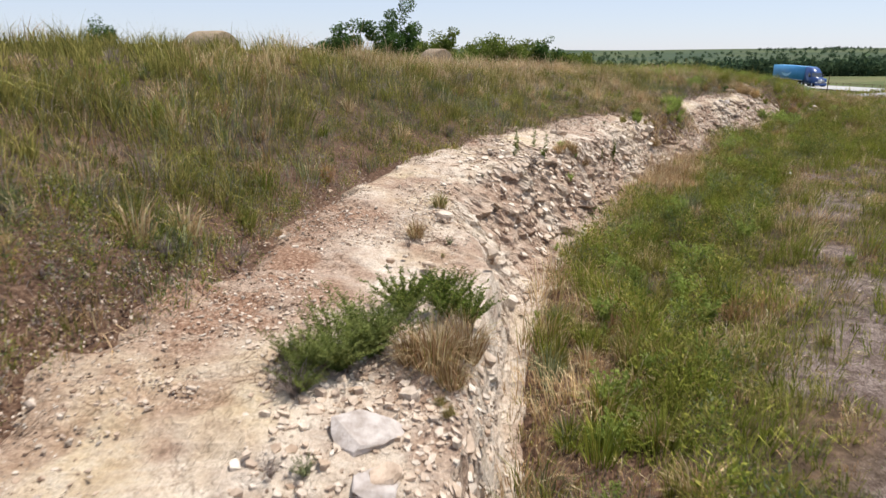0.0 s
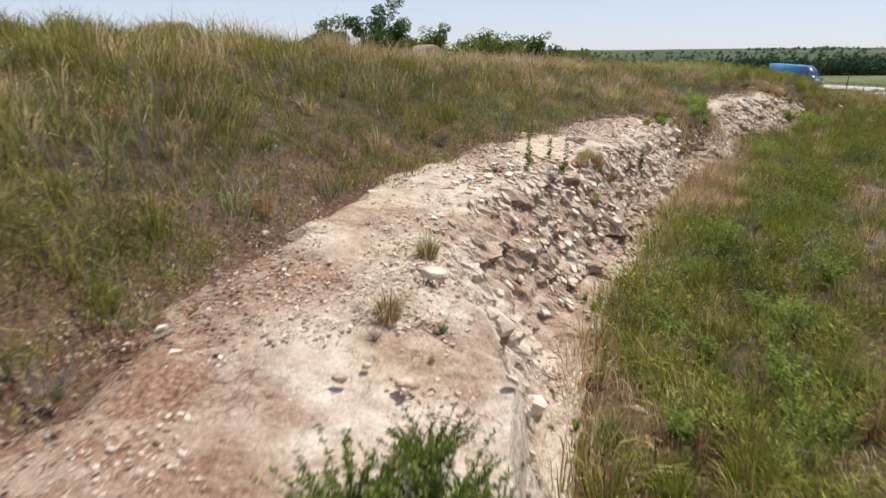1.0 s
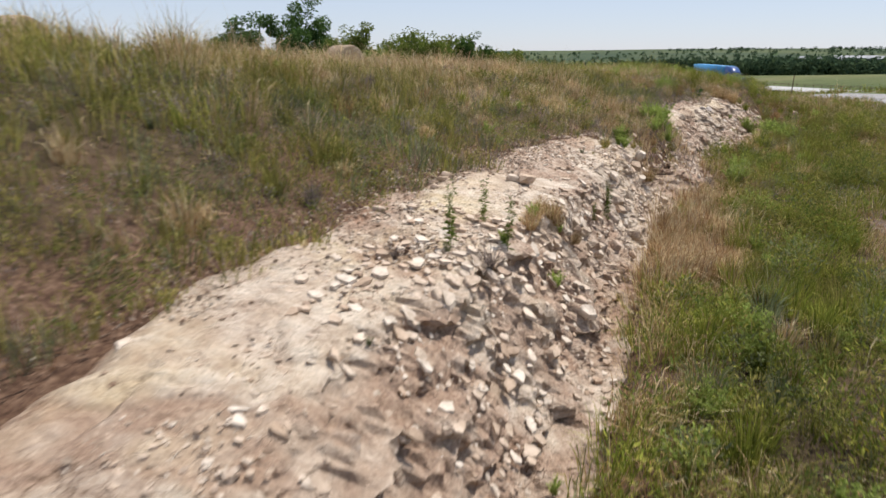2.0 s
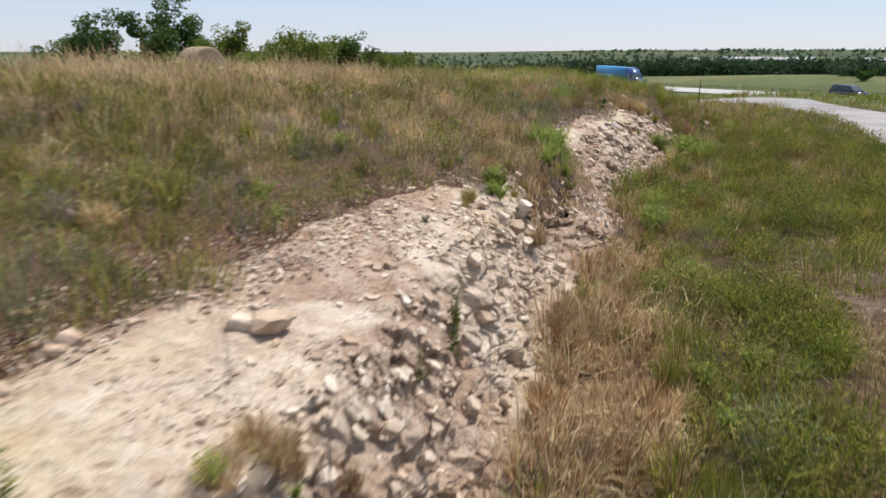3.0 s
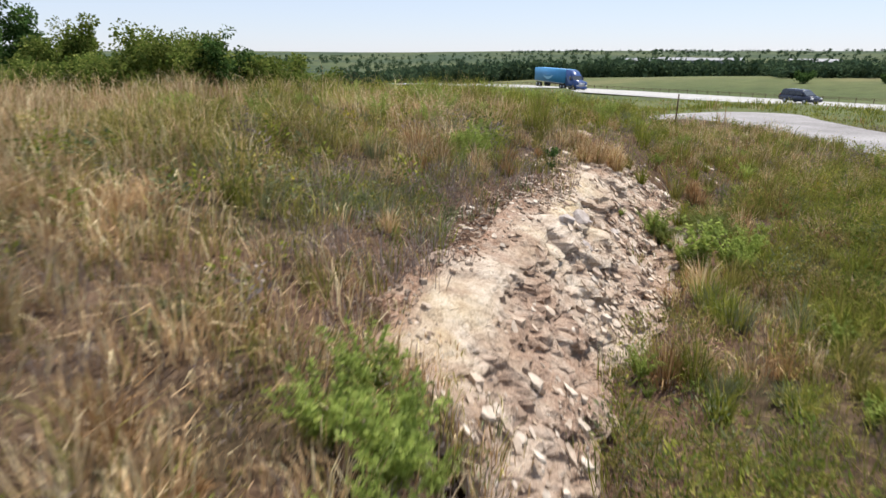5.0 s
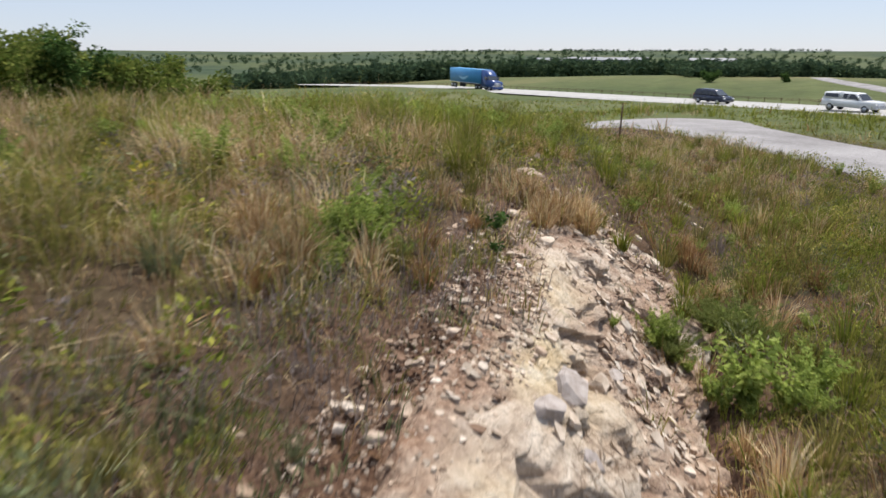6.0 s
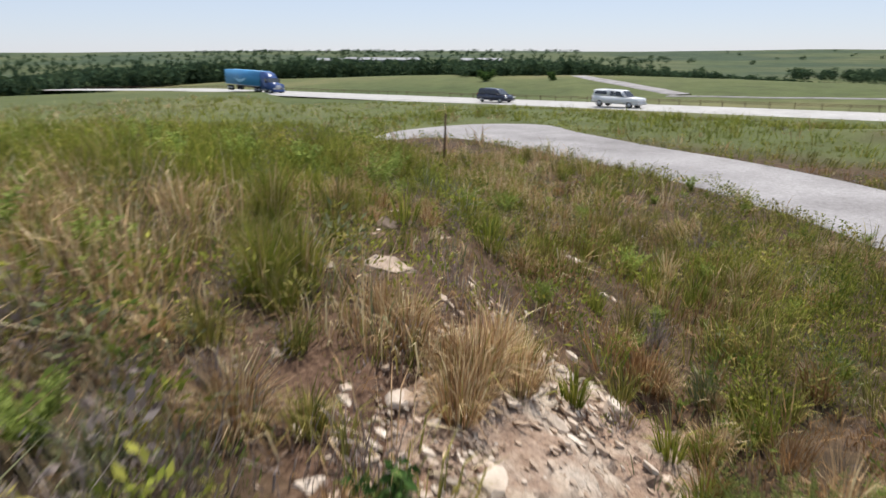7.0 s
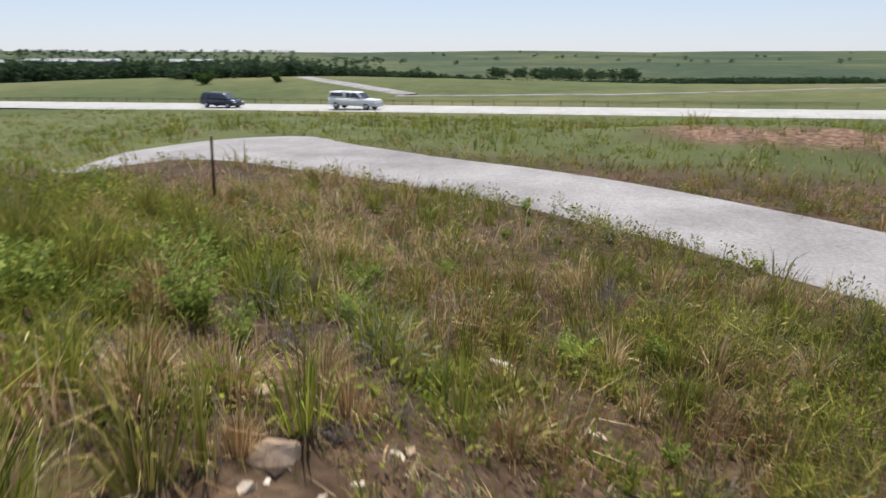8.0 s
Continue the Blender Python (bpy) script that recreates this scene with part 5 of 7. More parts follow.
for x, y, size, yaw, variant in (
        (1.33, 14.54, 0.12, 70, 2), (1.61, 15.03, 0.16, 20, 3), (0.66, 12.15, 0.14, 0, 1), (1.85, 12.08, 0.22, 20, 1), (1.49, 12.10, 0.24, 40, 0),
        (1.20, 11.80, 0.26, 70, 0), (1.05, 11.92, 0.2, 10, 0), (2.04, 12.22, 0.2, 100, 0), (2.22, 13.48, 0.12, 30, 6), (0.11, 12.28, 0.1, 0, 2), (5.26, 19.03, 0.2, 40, 2),
        (4.78, 18.59, 0.12, 0, 4), (4.36, 19.08, 0.18, 20, 0), (4.13, 19.06, 0.12, 30, 1), (5.58, 21.38, 0.16, 10, 3), (5.52, 21.15, 0.22, 80, 1), (6.4, 20.9, 0.2, 30, 2), (6.28, 21.38, 0.13, 60, 3), (5.60, 20.85, 0.22, 10, 3), (6.25, 20.73, 0.16, 10, 4),
        (6.36, 20.66, 0.2, 10, 4)):
    stone(x, y, size, yaw, variant, label=SLAB, tilt=(srng.normal(0, 6), srng.normal(0, 6)))
for x, y, size, yaw, variant in (
        (5.66, 21.03, 0.12, 10, 5), (9.31, 26.93, 0.13, 0, 4), (10.83, 27.77, 0.15, 30, 2), (10.10, 27.05, 0.1, 0, 5), (9.92, 26.80, 0.16, 0, 2), (9.79, 26.93, 0.1, 0, 4),
        (10.78, 27.53, 0.12, 50, 1), (10.36, 28.12, 0.1, 20, 0), (12.77, 29.51, 0.3, 30, 0), (11.19, 28.21, 0.06, 20, 4), (-2.52, 3.64, 0.1, 0, 4),
        (-1.66, 3.96, 0.1, 0, 3), (-1.76, 3.94, 0.1, 50, 1)):
    stone(x, y, size, yaw, variant, label=SLAB, tilt=(srng.normal(0, 6), srng.normal(0, 6)))
for x, y, size, yaw, variant in (
        (0.56, 8.62, 0.52, 120, 2), (0.86, 8.08, 0.34, 40, 5), (0.69, 8.63, 0.2, 70, 4), (0.49, 8.31, 0.24, 100, 2), (4.21, 15.96, 0.26, 65, 6),
        (3.41, 14.96, 0.22, 20, 5), (3.67, 15.12, 0.16, 0, 6), (2.31, 12.46, 0.24, 60, 5), (2.93, 13.63, 0.2, 60, 6), (2.23, 12.56, 0.18, 10, 3),
        (5.76, 19.24, 0.4, 20, 5), (5.47, 18.92, 0.36, 70, 4), (6.69, 19.82, 0.3, 10, 5), (11.78, 27.41, 0.24, 60, 5), (-0.23, 4.09, 0.22, 110, 6),
        (0.98, 8.4, 0.22, 30, 5), (-0.30, 3.22, 0.3, 60, 3)):
    stone(x, y, size, yaw, variant, label=BLOCK, tilt=(srng.normal(0, 6), srng.normal(0, 6)))
for x, y, size, yaw, variant in (
        (6.05, 19.71, 0.34, 50, 6),):
    stone(x, y, size, yaw, variant, label="yellowish limestone block at the broken corner", tilt=(srng.normal(0, 6), srng.normal(0, 6)))
for x, y, size, yaw, variant in (
        (11.19, 25.07, 0.2, 60, 3), (14.65, 29.56, 0.2, 60, 4), (14.72, 30.14, 0.18, 20, 5), (13.90, 31.64, 0.5, 140, 3), (15.13, 32.96, 0.24, 20, 5),
        (12.46, 30.77, 0.18, 0, 4), (12.52, 30.27, 0.14, 40, 4), (12.83, 30.18, 0.2, 90, 3), (13.84, 29.92, 0.22, 120, 2), (17.24, 31.61, 0.28, 100, 1),
        (17.77, 32.50, 0.4, 130, 0), (13.32, 31.24, 0.12, 0, 4), (14.57, 30.87, 0.14, 30, 5), (15.30, 33.29, 0.24, 10, 6), (17.88, 32.59, 0.36, 130, 0),
        (17.15, 31.70, 0.26, 60, 4), (16.37, 33.81, 0.16, 0, 3)):
    stone(x, y, size, yaw, variant, sink=0.16, squash=0.7, label=WHITE, tilt=(srng.normal(0, 9), srng.normal(0, 9)))
for x, y, size, yaw, variant in (
        (16.44, 34.40, 0.22, 70, 1), (15.89, 32.47, 0.14, 30, 2), (15.01, 32.18, 0.18, 10, 3), (14.70, 32.58, 0.42, 20, 5), (16.02, 34.86, 0.22, 30, 4),
        (13.85, 31.71, 0.3, 10, 5), (12.00, 29.78, 0.2, 40, 4), (12.58, 30.34, 0.14, 20, 5), (12.79, 30.16, 0.22, 30, 3), (14.86, 30.15, 0.22, 60, 6),
        (14.59, 29.43, 0.16, 20, 5)):
    stone(x, y, size, yaw, variant, sink=0.16, squash=0.7, label=WHITE, tilt=(srng.normal(0, 9), srng.normal(0, 9)))
for x, y, size, yaw, variant in (
        (10.98, 26.9, 0.3, 20, 11), (11.28, 27.12, 0.36, 80, 11), (11.15, 26.72, 0.22, 130, 11), (12.2, 27.75, 0.22, 40, 11), (11.5, 27.3, 0.2, 10, 11)):
    stone(x, y, size, yaw, variant, sink=0.3, label="grey limestone boulder in the ledge face", tilt=(srng.normal(0, 6), srng.normal(0, 6)))
for x, y, size, yaw, variant in (
        (-0.46, 3.6, 0.6, 15, 10), (-0.35, 3.15, 0.42, 70, 10)):
    stone(x, y, size, yaw, variant, sink=0.08, squash=0.6, label="smooth grey limestone slab among rubble", tilt=(3, 2))
# an overhanging plate on the bench
stone(2.72, 15.43, 0.44, 35, 0, sink=-0.05, tilt=(-4, 5), squash=1.0, label="undercut limestone plate jutting from the ledge top")
# plates and blocks along the broken edge
for k in range(64):
    v = srng.uniform(9.5, 19.8) if k % 5 else srng.uniform(0, 9.5) if k % 2 else srng.uniform(23.5, 30.5)
    if 20.2 < v < 23.4:
        continue
    n = float(srng.uniform(-0.9, 0.9) * face_width(np.array(v)) * 0.5 + face_width(np.array(v)) * 0.5 - lip_lead(np.array(v))) if k % 3 else -srng.uniform(0.1, 1.0) * float(bench_width(np.array(v)))
    px, py, ax, ay = (float(q) for q in lip_frame(np.array(v)))
    size = 0.09 + 0.2 * srng.random() ** 2.2 if k % 3 else 0.07 + 0.1 * srng.random() ** 2
    stone(px + ax * n, py + ay * n, size, srng.uniform(0, 360), int(srng.choice([0, 1, 2, 3, 7, 8])), tilt=(srng.normal(0, 9), srng.normal(0, 9)),
          label="angular limestone fragment lying on the broken ledge" if k % 3 else "thin limestone chip on the bare ledge top")

# flat plates that have slid onto the lower bench
for k in range(66):
    v, n = srng.uniform(9.0, 13.2), srng.uniform(-1.5, 0.35)
    if k % 3 == 0:
        v, n = srng.uniform(13, 19.5), srng.uniform(-0.9, 0.3)
    px, py, ax, ay = (float(q) for q in lip_frame(np.array(v)))
    stone(px + ax * n, py + ay * n, 0.07 + 0.13 * srng.random() ** 1.6, srng.uniform(0, 360), int(srng.choice([0, 1, 7, 2])), sink=0.06, tilt=(srng.normal(0, 7), srng.normal(0, 7)), squash=0.8,
          label="flat limestone plate among other plates on the ledge")

# ---- plants that stand out ----
prng = np.random.default_rng(33)


def leaf_quads(at, way, length, width):
    """Diamond leaves at points, pointing along way (unit vectors)."""
    k = len(at)
    up = prng.normal(0, 1, (k, 3))
    side = np.cross(way, up)
    side /= np.linalg.norm(side, axis=1)[:, None] + 1e-9
    L, W = np.reshape(length, (-1, 1)), np.reshape(width, (-1, 1))
    droop = np.array([0, 0, -0.18]) * L
    P = np.stack([at, at + way * L * 0.45 + side * W * 0.5, at + way * L + droop, at + way * L * 0.45 - side * W * 0.5], 1)
    return P.reshape(-1, 3), np.arange(k * 4).reshape(-1, 4)


def stem_mesh(paths, radius, sides=4):
    """Thin tapered tubes along lists of points."""
    V, Q, base = [], [], 0
    for path, r0 in zip(paths, radius):
        path = np.asarray(path, float)
        m = len(path)
        r = r0 * np.linspace(1, 0.35, m)
        a = np.arange(sides) * 2 * np.pi / sides
        ring = np.stack([np.cos(a), np.sin(a), 0 * a], -1)
        V.append((path[:, None] + ring[None] * r[:, None, None]).reshape(-1, 3))
        i = np.arange(m - 1)[:, None] * sides + np.arange(sides)[None]
        j = np.arange(m - 1)[:, None] * sides + (np.arange(sides)[None] + 1) % sides
        Q.append((np.stack([i, j, j + sides, i + sides], -1).reshape(-1, 4)) + base)
        base += m * sides
    return np.concatenate(V), np.concatenate(Q)


def stems(count, height, spread, points=5, bend=0.3):
    out = []
    for _ in range(count):
        a = prng.uniform(0, 2 * np.pi)
        s, h = spread * prng.uniform(0.25, 1), height * prng.uniform(0.65, 1.08)
        t = np.linspace(0, 1, points)
        out.append(np.stack([np.cos(a) * s * t ** (1 + bend) + prng.normal(0, 0.01, points), np.sin(a) * s * t ** (1 + bend) + prng.normal(0, 0.01, points), h * t], -1))
    return out


def on_stems(paths, count, low=0.15, up=0.35):
    """Random points along the stems and outward ways there."""
    which = prng.integers(0, len(paths), count)
    t = low + (1 - low) * prng.random(count)
    P = np.array(paths)
    m = P.shape[1]
    f = t * (m - 1)
    i = np.minimum(f.astype(int), m - 2)
    f = (f - i)[:, None]
    at = P[which, i] * (1 - f) + P[which, i + 1] * f
    way = prng.normal(0, 1, (count, 3)) * np.array([1, 1, 0.45]) + np.array([0, 0, up])
    return at, way / np.linalg.norm(way, axis=1)[:, None], t


def weed(name, label, count, height, spread, leaves, leaf, thin, mat, stem_mat, up=0.35, low=0.15, category="weed"):
    thing = empty(name, label, category)
    paths = stems(count, height, spread)
    V, Q = stem_mesh(paths, np.full(count, 0.004), 3)
    tagged(part("stalk", quick_mesh("stalk", V, Q, mats=[stem_mat]), None, thing), kind="stuff")
    at, way, t = on_stems(paths, leaves, low, up)
    size = leaf * prng.uniform(0.6, 1.3, leaves) * (1.15 - 0.5 * t)
    V, Q = leaf_quads(at, way, size, size * thin)
    part("foliage", quick_mesh("foliage", V, Q, flat=True, mats=[mat]), None, thing)
    return thing


def clump(name, label, count, height, spread, mats, weights, width=0.008, category="grass clump"):
    """A tall tuft of grass standing by itself."""
    thing = empty(name, label, category)
    pick_of = prng.choice(len(mats), count, p=np.array(weights) / sum(weights))
    for k, m in enumerate(mats):
        c = int((pick_of == k).sum())
        if not c:
            continue
        a, s = prng.uniform(0, 2 * np.pi, c), np.sqrt(prng.random(c))
        base = np.stack([np.cos(a) * s * spread * 0.45, np.sin(a) * s * spread * 0.45, 0 * a], -1)
        h = height * prng.uniform(0.5, 1.1, c) * (1.1 - 0.35 * s)
        P, Q, T, _ = blades(base, h, prng.uniform(0.6, 1.3, c) * width, prng.uniform(0, 6.28, c), np.cos(a) * s * spread + prng.normal(0, 0.05, c), np.sin(a) * s * spread + prng.normal(0, 0.05, c), None)
        part("tuft", quick_mesh("tuft", P, Q, T, mats=[m], flat=True), None, thing)
    return thing


KINDS = {
    "leafy": [weed("leafy_weed", "bright green broad-leaved weed among ditch grass", 12, 0.46, 0.28, 620, 0.07, 0.5, M_FERN, M_FERN) for _ in range(3)],
    "mound": [weed("mounded_shrub", "dense fine-leaved green shrub on the bare ledge", 70, 0.40, 0.46, 6500, 0.05, 0.17, M_SAGE, M_SAGE, up=1.0, low=0.05, category="shrub")],
    "feather": [weed("feathery_weed", "bushy feathery bright green weed on the bank", 20, 0.58, 0.42, 1300, 0.075, 0.34, M_FERN, M_FERN, up=0.8, low=0.2) for _ in range(3)],
    "tall": [weed("tall_weed", "tall single-stemmed green weed on rocky ground", 2, 0.75, 0.06, 170, 0.085, 0.22, M_BUSH, M_BUSH, up=0.5, low=0.05) for _ in range(2)],
    "shrub": [weed("low_shrub", "dense dark green low shrub on the rock ledge", 46, 0.40, 0.46, 6000, 0.046, 0.3, M_BUSH, M_BARK, up=0.7, low=0.12, category="shrub") for _ in range(2)],
    "bluebush": [weed("sage_shrub", "grey-green fine-leaved shrub on the bank", 18, 0.42, 0.3, 1000, 0.06, 0.24, M_BLUE, M_GREY, up=0.9, low=0.2, category="shrub") for _ in range(2)],
    "yellow": [weed("yellow_weed", "yellowish flowering weed in rough grass", 10, 0.42, 0.22, 360, 0.05, 0.4, M_YELLOW, M_OLIVE, up=0.6, low=0.35)],
    "dead": [weed("dead_shrub", "grey leafless dead shrub on rocky soil", 46, 0.26, 0.26, 300, 0.05, 0.08, M_GREY, M_GREY, up=0.6, low=0.3, category="shrub") for _ in range(2)],
    "sapling": [weed("small_sapling", "small dark leafy sapling at the rubble edge", 6, 0.32, 0.2, 130, 0.1, 0.55, M_TREE, M_BARK, up=0.2, low=0.5, category="sapling")],
    "green": [clump("grass_clump", "tall lush green grass clump", 420, 0.75, 0.28, [M_GREEN, M_OLIVE, M_DRY], [6, 3, 1]) for _ in range(3)],
    "olive": [clump("grass_clump", "olive and straw coloured grass clump", 300, 0.45, 0.24, [M_OLIVE, M_DRY, M_GREEN], [5, 4, 2]) for _ in range(3)],
    "straw": [clump("grass_clump", "dry straw coloured grass clump", 340, 0.5, 0.3, [M_DRY, M_RED, M_OLIVE], [6, 3, 1]) for _ in range(3)],
    "stalks": [clump("dry_stalks", "few tall thin dark weed stalks", 7, 1.0, 0.12, [M_GREY], [1], width=0.007, category="weed") for _ in range(2)],
    "reeds": [clump("reed_clump", "cluster of tall upright green stems", 26, 0.8, 0.1, [M_OLIVE, M_GREEN], [2, 1], width=0.011, category="weed")],
}
placed = {}


def plant(kind, x, y, size=1.0, z=None):
    protos = KINDS[kind]
    k = placed.setdefault(kind, 0)
    placed[kind] += 1
    m = pose(x, y, (surface_z(x, y) if z is None else z) - 0.015, 0, 0, prng.uniform(0, 360)) @ Matrix.Diagonal((size, size, size, 1))
    if k < len(protos):
        ob = protos[k]
        ob.matrix_basis = m
    else:
        ob = copy_thing(protos[k % len(protos)], m)
    tagged(ob, group=protos[0].name.split(".")[0].replace("_", " ") + " plants")
    return ob


for x, y, size in (
        (-0.76, 4.42, 1.1), (-0.54, 4.67, 1.15), (-0.97, 4.34, 0.75), (-0.96, 4.06, 0.5)):
    plant("mound", x, y, size)
for x, y, size in (
        (0.03, 5.44, 0.95), (0.23, 5.34, 0.75), (-0.32, 5.42, 0.95), (-0.02, 5.91, 0.85)):
    plant("shrub", x, y, size)
for x, y, size in (
        (-0.06, 4.49, 1.0), (0.16, 4.67, 0.9), (-0.23, 4.54, 0.7), (0.06, 4.27, 0.6), (-0.32, 7.59, 0.6), (-1.87, 7.30, 0.3), (2.50, 14.01, 0.5), (2.35, 13.65, 0.5),
        (2.81, 14.17, 0.5), (2.76, 14.21, 0.5), (2.63, 14.26, 0.5), (3.10, 14.39, 0.5), (6.20, 19.54, 0.6), (6.12, 18.34, 0.6), (5.39, 17.27, 0.6), (5.70, 20.60, 0.8),
        (5.86, 20.56, 0.6), (6.93, 21.12, 0.6), (9.20, 30.12, 0.9), (9.96, 30.46, 0.9), (8.77, 29.80, 0.9), (13.04, 29.98, 0.8), (13.99, 30.52, 0.7), (13.35, 30.97, 0.91),
        (13.39, 30.19, 1.04), (13.81, 30.21, 0.91), (9.83, 29.45, 1.04), (9.93, 28.62, 0.91)):
    plant("straw", x, y, size)
for x, y, size in (
        (13.24, 30.62, 0.91), (13.33, 30.33, 1.04), (13.82, 30.39, 0.78), (11.95, 30.27, 0.91), (15.96, 30.78, 0.91), (15.81, 34.30, 1.04), (18.29, 35.46, 0.78),
        (15.18, 32.51, 0.91), (17.74, 37.03, 0.91)):
    plant("straw", x, y, size)
for x, y, size in (
        (-1.00, 4.00, 0.9), (-1.10, 4.11, 0.8), (-0.95, 3.16, 0.5), (-0.39, 7.21, 0.6), (-2.01, 6.28, 0.9), (1.75, 12.61, 1.15), (0.88, 12.37, 0.6), (11.52, 31.12, 0.8)):
    plant("dead", x, y, size)
for x, y, size in (
        (-1.13, 4.41, 0.5), (-0.77, 3.19, 0.35), (0.07, 7.42, 0.55), (0.66, 11.00, 0.5), (1.36, 12.64, 0.5), (4.30, 17.97, 0.4), (6.42, 22.44, 0.9), (6.65, 23.05, 0.6),
        (6.82, 23.33, 0.5), (6.29, 22.29, 0.5), (9.52, 26.72, 0.7), (9.55, 27.44, 0.6), (9.45, 28.55, 0.7), (11.62, 28.80, 0.55), (11.53, 28.96, 0.5)):
    plant("bluebush", x, y, size)
for x, y, size in (
        (0.04, 3.88, 0.25), (4.53, 7.25, 0.5), (-0.04, 8.91, 0.62), (0.00, 7.03, 0.5), (-1.68, 7.48, 0.28), (2.04, 10.83, 0.7), (2.29, 13.84, 0.45), (3.82, 14.75, 0.6),
        (5.95, 19.79, 0.5), (4.23, 17.65, 0.5), (4.56, 18.17, 0.35), (4.97, 18.81, 0.4), (7.12, 21.48, 0.6), (6.82, 21.30, 0.6), (6.47, 20.75, 0.6), (6.66, 21.08, 0.6),
        (7.71, 21.82, 0.5), (10.64, 25.12, 0.6), (8.10, 24.66, 0.4), (13.88, 28.74, 0.6), (8.78, 26.78, 0.7), (18.01, 36.24, 1.17), (11.59, 30.28, 0.91),
        (17.04, 35.27, 1.3), (17.09, 32.30, 0.91), (15.76, 32.12, 0.78), (17.80, 33.95, 0.78), (25.60, 40.65, 0.91)):
    plant("olive", x, y, size)
for x, y, size in (
        (19.17, 31.19, 0.91),):
    plant("olive", x, y, size)
for x, y, size in (
        (1.44, 5.00, 0.8), (1.31, 5.08, 0.6), (4.53, 12.74, 1.0), (6.44, 10.08, 0.6), (1.22, 8.05, 0.5), (4.44, 12.66, 0.85), (1.96, 11.09, 0.4), (4.61, 13.06, 1.0),
        (2.57, 13.32, 0.4), (1.96, 13.09, 0.4), (2.81, 14.08, 0.4), (2.47, 13.98, 0.4), (5.53, 19.51, 0.5), (2.79, 17.61, 0.7), (5.51, 21.06, 0.4), (13.68, 32.78, 0.6),
        (13.58, 27.58, 0.8), (13.53, 27.79, 0.7), (10.64, 30.79, 0.98), (10.73, 31.06, 0.85), (11.33, 32.34, 0.98), (10.04, 32.00, 1.04), (12.99, 31.55, 1.04),
        (15.21, 34.82, 1.17), (15.45, 34.85, 0.91), (14.38, 33.74, 0.91), (23.02, 35.57, 0.91), (22.98, 32.47, 0.91)):
    plant("leafy", x, y, size)
for x, y, size in (
        (22.51, 30.39, 0.91),):
    plant("leafy", x, y, size)
for x, y, size in (
        (5.62, 14.16, 0.8), (6.29, 16.36, 0.7), (-2.19, 7.30, 0.4), (5.68, 14.65, 0.9), (5.78, 14.84, 0.8), (6.22, 15.30, 0.7), (8.48, 20.38, 0.9), (7.04, 17.12, 0.6),
        (5.97, 14.98, 0.7), (8.16, 19.08, 0.5), (8.53, 20.55, 0.8), (5.43, 20.81, 0.4), (13.00, 31.76, 0.98), (13.08, 32.30, 0.78), (12.76, 31.23, 1.17),
        (12.77, 31.45, 1.04), (13.77, 32.14, 0.78), (15.23, 29.81, 0.52), (17.12, 35.09, 1.04), (18.23, 33.10, 0.52), (21.14, 42.55, 1.04)):
    plant("green", x, y, size)
for x, y, size in (
        (4.06, 10.07, 0.8), (5.62, 19.43, 0.5), (8.05, 18.78, 0.9), (2.64, 17.90, 0.6), (8.34, 20.24, 0.6), (7.51, 22.17, 0.6), (7.69, 21.99, 0.7), (7.82, 22.88, 0.55),
        (9.43, 22.01, 0.7), (9.93, 22.80, 0.6), (10.83, 24.89, 0.55), (9.50, 21.68, 0.7), (11.74, 22.92, 0.6), (12.82, 28.49, 0.5), (10.75, 28.94, 0.75),
        (10.53, 29.27, 0.7), (11.16, 32.75, 0.8), (13.70, 28.66, 0.7), (14.05, 27.34, 0.7), (10.93, 28.79, 0.8), (10.58, 29.04, 0.78),
        (10.23, 28.51, 0.59), (10.54, 32.87, 0.91), (11.52, 34.70, 1.04), (15.45, 31.28, 0.65), (16.33, 38.50, 1.04), (18.50, 34.35, 0.78)):
    plant("feather", x, y, size)
for x, y, size in (
        (17.36, 33.27, 0.65),):
    plant("feather", x, y, size)
for x, y, size in (
        (1.39, 12.73, 0.9), (1.85, 13.58, 0.7), (1.99, 13.02, 0.8), (3.73, 15.58, 0.6), (4.15, 16.20, 0.75), (4.25, 16.52, 0.75), (20.08, 36.03, 0.6),
        (18.74, 33.77, 0.4)):
    plant("tall", x, y, size)
for x, y, size in (
        (2.98, 14.26, 0.8), (2.51, 14.81, 0.6), (3.51, 15.12, 0.7), (4.53, 16.34, 0.9), (13.28, 29.91, 0.45), (14.49, 32.69, 0.8), (15.24, 32.24, 0.5),
        (22.84, 32.11, 0.6)):
    plant("stalks", x, y, size)
for x, y, size in (
        (12.16, 29.47, 0.8), (11.90, 29.01, 0.6)):
    plant("sapling", x, y, size)
for x, y, size in (
        (14.46, 32.72, 0.85),):
    plant("reeds", x, y, size)
